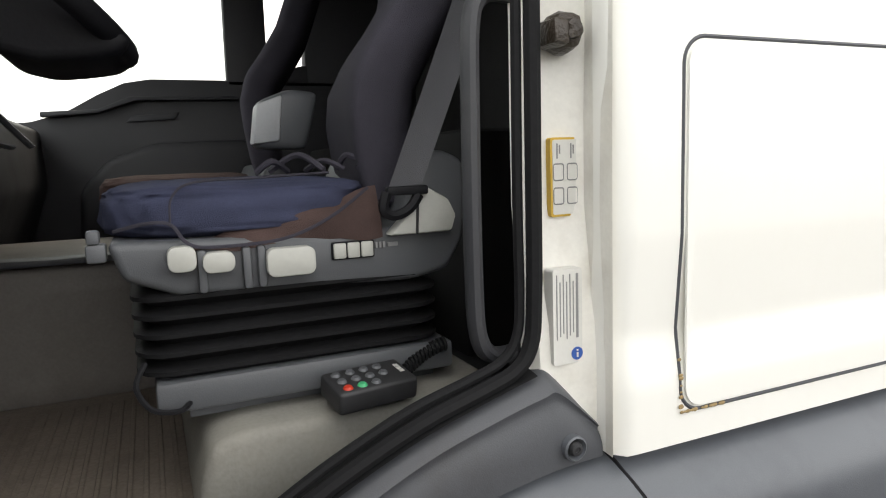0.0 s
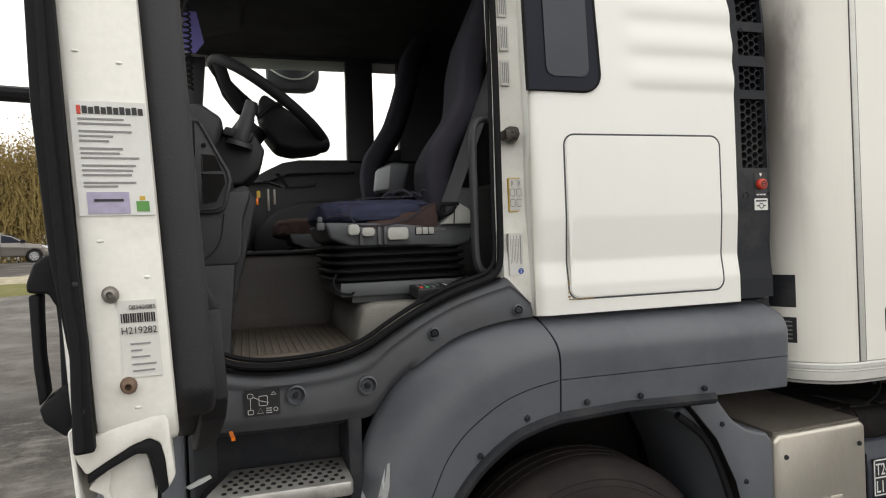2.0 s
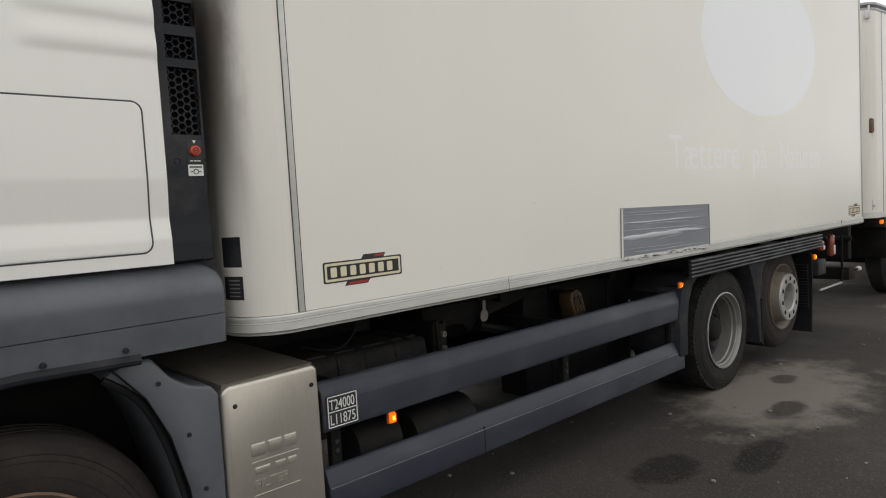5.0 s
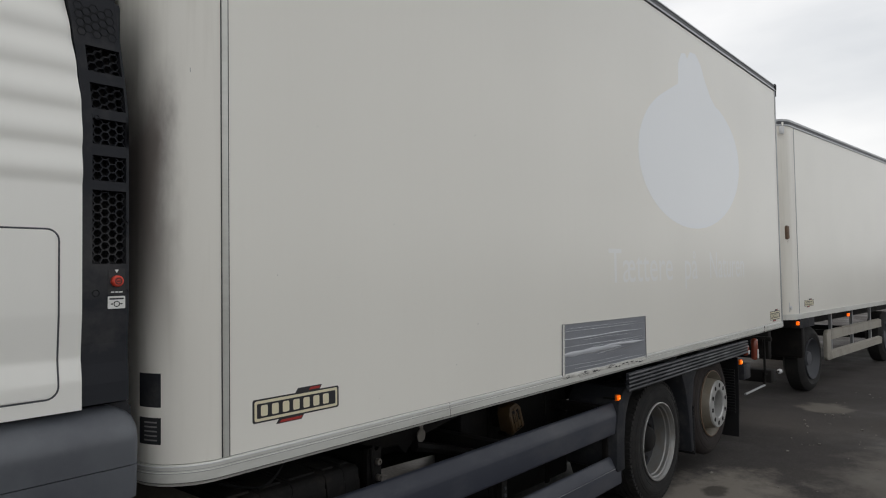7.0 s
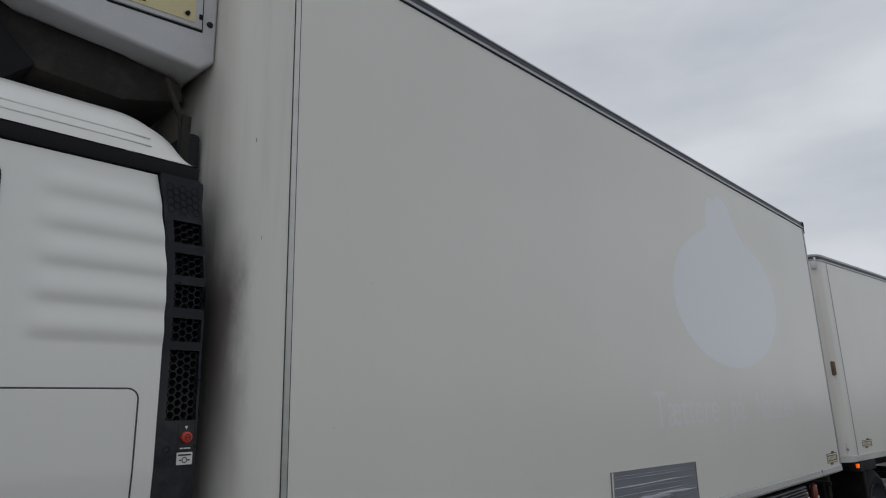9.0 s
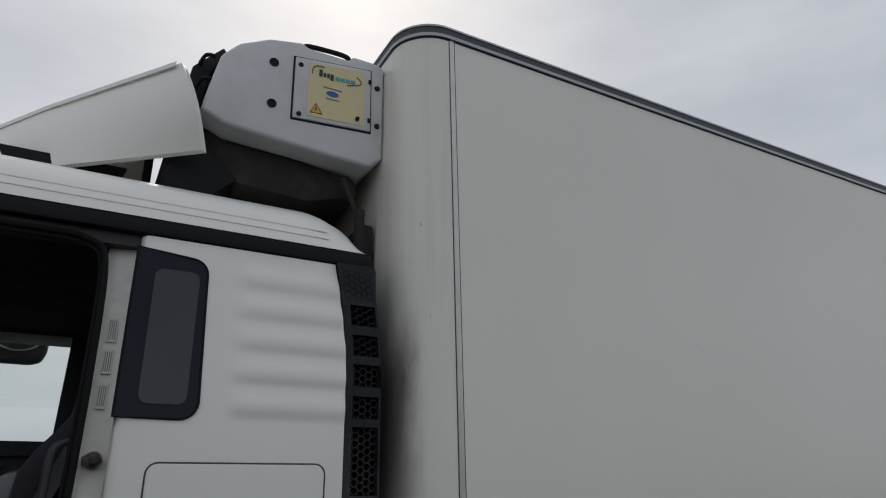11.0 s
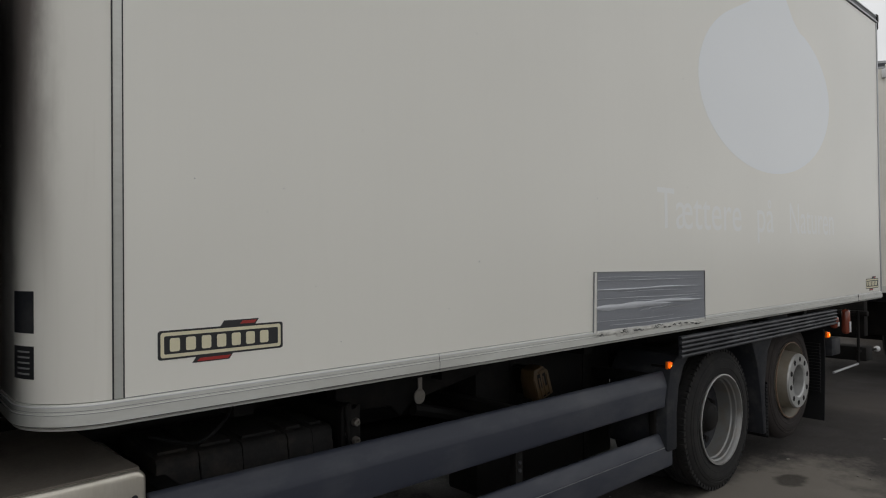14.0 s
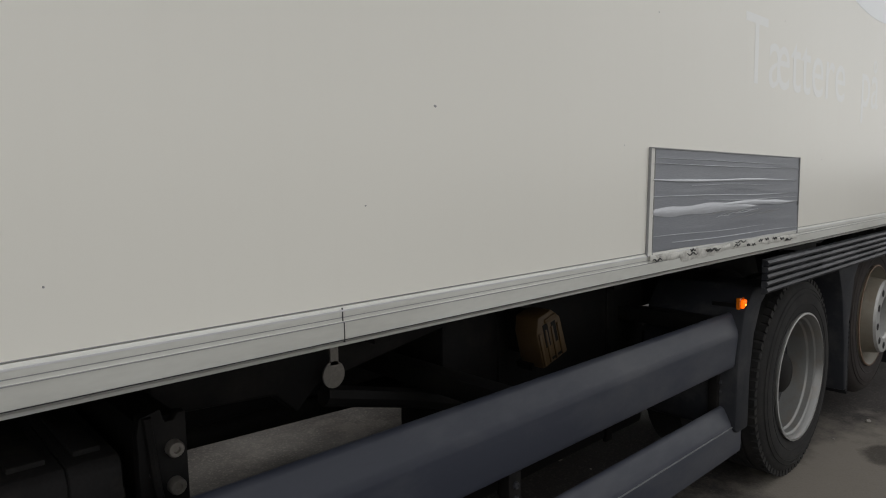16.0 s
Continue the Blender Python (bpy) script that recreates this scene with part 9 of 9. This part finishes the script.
    prism(bm, [(-0.0008, 1.5398), (0.0023, 1.5270), (0.0187, 1.5120), (0.0240, 1.516), (0.0250, 1.556), (0.0185, 1.560), (0.0160, 1.5545), (0.0105, 1.5495), (0.0056, 1.5470)], "x", 1.165, 1.208, 0.003, 3)
    prism(bm, [(0.0150, 1.632), (0.0205, 1.632), (0.0255, 1.585), (0.0255, 1.550), (0.0178, 1.553), (0.0182, 1.588)], "x", 1.165, 1.206, 0.002, 2)
    hd = true("outer_handle", bm, BLACK, root, "black outside door handle")
    bm = bmesh.new()
    box(bm, 0.99, 1.204, 0.0165, 0.0235, 1.535, 1.650, 0.002)
    true("handle_bowl", bm, GREY_DARK, hd)
    # lower corner: shell lip, black seal arch and the cream block under it
    bm = bmesh.new()
    prism(bm, [(0.024, 1.506), (0.103, 1.530), (0.1045, 1.4926), (0.1075, 1.4656), (0.1010, 1.4533), (0.0986, 1.4816), (0.0952, 1.4968), (0.0860, 1.5024), (0.0727, 1.4983), (0.0516, 1.4869), (0.0340, 1.4767), (0.0269, 1.490)], "x", 1.10, 1.2145, 0.003, 2)
    true("shell_corner", bm, JAMB_WHITE, edge)
    bm = bmesh.new()
    prism(bm, [(0.0206, 1.5166), (0.0245, 1.5204), (0.0312, 1.4177), (0.0282, 1.4150)], "x", 0.98, 1.212, 0.001, 1)
    true("skin_flange", bm, CAB_WHITE, edge, "white folded flange of the door skin")
    bm = bmesh.new()
    prism(bm, [(0.0340, 1.4767), (0.0516, 1.4869), (0.0727, 1.4983), (0.0860, 1.5024), (0.0952, 1.4968), (0.0986, 1.4816), (0.1008, 1.4533), (0.0945, 1.4485), (0.0909, 1.4564), (0.0877, 1.4773), (0.0845, 1.4878), (0.0749, 1.4893), (0.0538, 1.4794), (0.0350, 1.4679)], "x", 1.12, 1.2125, 0.002, 2)
    true("lower_seal", bm, RUBBER, edge, "black rubber seal round the lower door corner")
    bm = bmesh.new()
    prism(bm, [(0.0480, 1.4575), (0.0512, 1.4770), (0.0749, 1.4880), (0.0835, 1.4868), (0.0874, 1.4686), (0.0911, 1.4402), (0.0880, 1.4360), (0.0847, 1.4335), (0.0558, 1.4345)], "x", 1.08, 1.196, 0.004, 3)
    prism(bm, [(0.0560, 1.4350), (0.0845, 1.4370), (0.0829, 1.4226), (0.0800, 1.4205), (0.0617, 1.4163)], "x", 1.09, 1.188, 0.002, 2)
    block = true("lower_return", bm, JAMB_WHITE, edge, "cream block at the lower corner of the door")
    bm = bmesh.new()
    prism(bm, [(0.0341, 1.4600), (0.0400, 1.4690), (0.0512, 1.4790), (0.0530, 1.4700), (0.0510, 1.4570), (0.0575, 1.4318), (0.0660, 1.4042), (0.0630, 1.4042), (0.0535, 1.4318), (0.0450, 1.4530)], "x", 1.14, 1.200, 0.001, 1)
    true("return_lip", bm, JAMB_WHITE, block)
    bm = bmesh.new()
    box(bm, 0.46, 0.50, 0.20, 0.207, 1.330, 1.335)
    add("door_reflector", bm, AMBER, trim, "thin orange reflector strip")
    # mirror arm
    bm = bmesh.new()
    tube(bm, [(0.16, 0.01, 2.02), (0.16, -0.18, 2.03), (0.18, -0.45, 2.03)], 0.017, 10)
    add("mirror_arm", bm, BLACK, root, "black tubular mirror arm")
    # screws and stickers on the edge (facing along +s)
    def on_edge(n0, n1, z0, z1, material, name, par, lift=0.0, label=""):
        bm = bmesh.new()
        box(bm, E - 0.006, E - 0.0035 + lift, n0, n1, z0, z1)
        return add(name, bm, material, par, label)
    def bolt(n, z, r, material):
        bm = bmesh.new()
        lathe(bm, [(0.0, 0.004), (r * 0.4, 0.004), (r * 0.5, 0.009), (r * 0.9, 0.008), (r, 0.004), (r * 1.25, 0.002), (r * 1.25, -0.004)], (E - 0.004, n, z), "x", 16)
        add("screw", bm, material, edge)
    bolt(0.052, 1.643, 0.0075, BOLT)
    bolt(0.062, 1.545, 0.0075, RUST)
    bolt(0.056, 2.012, 0.007, BOLT)
    bolt(0.088, 2.009, 0.007, BOLT)
    st = on_edge(0.029, 0.1085, 1.727, 1.848, PAPER, "tyre_sticker", edge, 0.0006, "white sticker with dark heading and small print")
    on_edge(0.036, 0.040, 1.834, 1.843, RED, "sticker_mark", st, 0.0012)
    for k in range(10):
        on_edge(0.0415 + 0.0065 * k, 0.0467 + 0.0065 * k, 1.8345, 1.8425 - 0.001 * (k % 2), INK, "heading_bar", st, 0.0012)
    rnd = random.Random(12)
    for z in (1.828, 1.823, 1.815, 1.810, 1.805, 1.797, 1.792, 1.787, 1.779, 1.774, 1.769, 1.761, 1.757):
        on_edge(0.036, 0.036 + rnd.uniform(0.030, 0.068), z, z + 0.0020, INK_GREY, "print_line", st, 0.0012)
    on_edge(0.038, 0.082, 1.729, 1.752, INK_LILAC, "sticker_photo", st, 0.0012, "lilac picture of a tool")
    on_edge(0.045, 0.076, 1.742, 1.7445, INK, "tool_shape", st, 0.0018)
    on_edge(0.089, 0.103, 1.731, 1.742, INK_GREEN, "green_oval", st, 0.0012)
    on_edge(0.093, 0.099, 1.743, 1.7475, LABEL_YELLOW, "sticker_mark", st, 0.0012)
    lb = on_edge(0.058, 0.100, 1.553, 1.636, PAPER_DIM, "serial_label", edge, 0.0006, "white serial label with a bar code")
    for i in range(15):
        on_edge(0.0605 + i * 0.0025, 0.0618 + i * 0.0025 + (0.0006 if i % 3 else 0), 1.612, 1.622, INK, "bar", lb, 0.0012)
    face = D @ Matrix(((0, 0, 1, LONG - 0.0022), (0.77, -0.0424, 0, 0.020 - 0.05 * (0.245 - 1.62)), (0, 0.847, 0, 0.245), (0, 0, 0, 1)))
    for txt, n, z, size in (("08340/085", 0.070, 1.626, 0.0068), ("H219282", 0.0595, 1.600, 0.0105)):
        lettering("label_text", txt, size, face @ Matrix.Translation((n, z, 0)), INK, lb, 0.0003)
    for z, w in ((1.588, 0.022), (1.581, 0.012), (1.574, 0.020), (1.566, 0.026), (1.559, 0.024)):
        on_edge(0.068, 0.068 + w, z, z + 0.0018, INK_GREY, "print_line", lb, 0.0012)
    for n, z in ((0.040, 1.90), (0.085, 1.89), (0.047, 1.70), (0.093, 1.66), (0.070, 1.52)):
        bm = bmesh.new()
        blob(bm, (E - 0.004, n, z), (0.0012, 0.004, 0.0018))
        add("weld_dimple", bm, JAMB_WHITE, edge)


shell_inside()
dashboard()
grab_handles()
seat("driver_seat", 0.605, "grey air-sprung driver seat with blue cloth cushion", True, -0.016)
seat("passenger_seat", 1.90, "dark cloth passenger seat with brown cushion", False, -0.04)
remote()
driver_door()
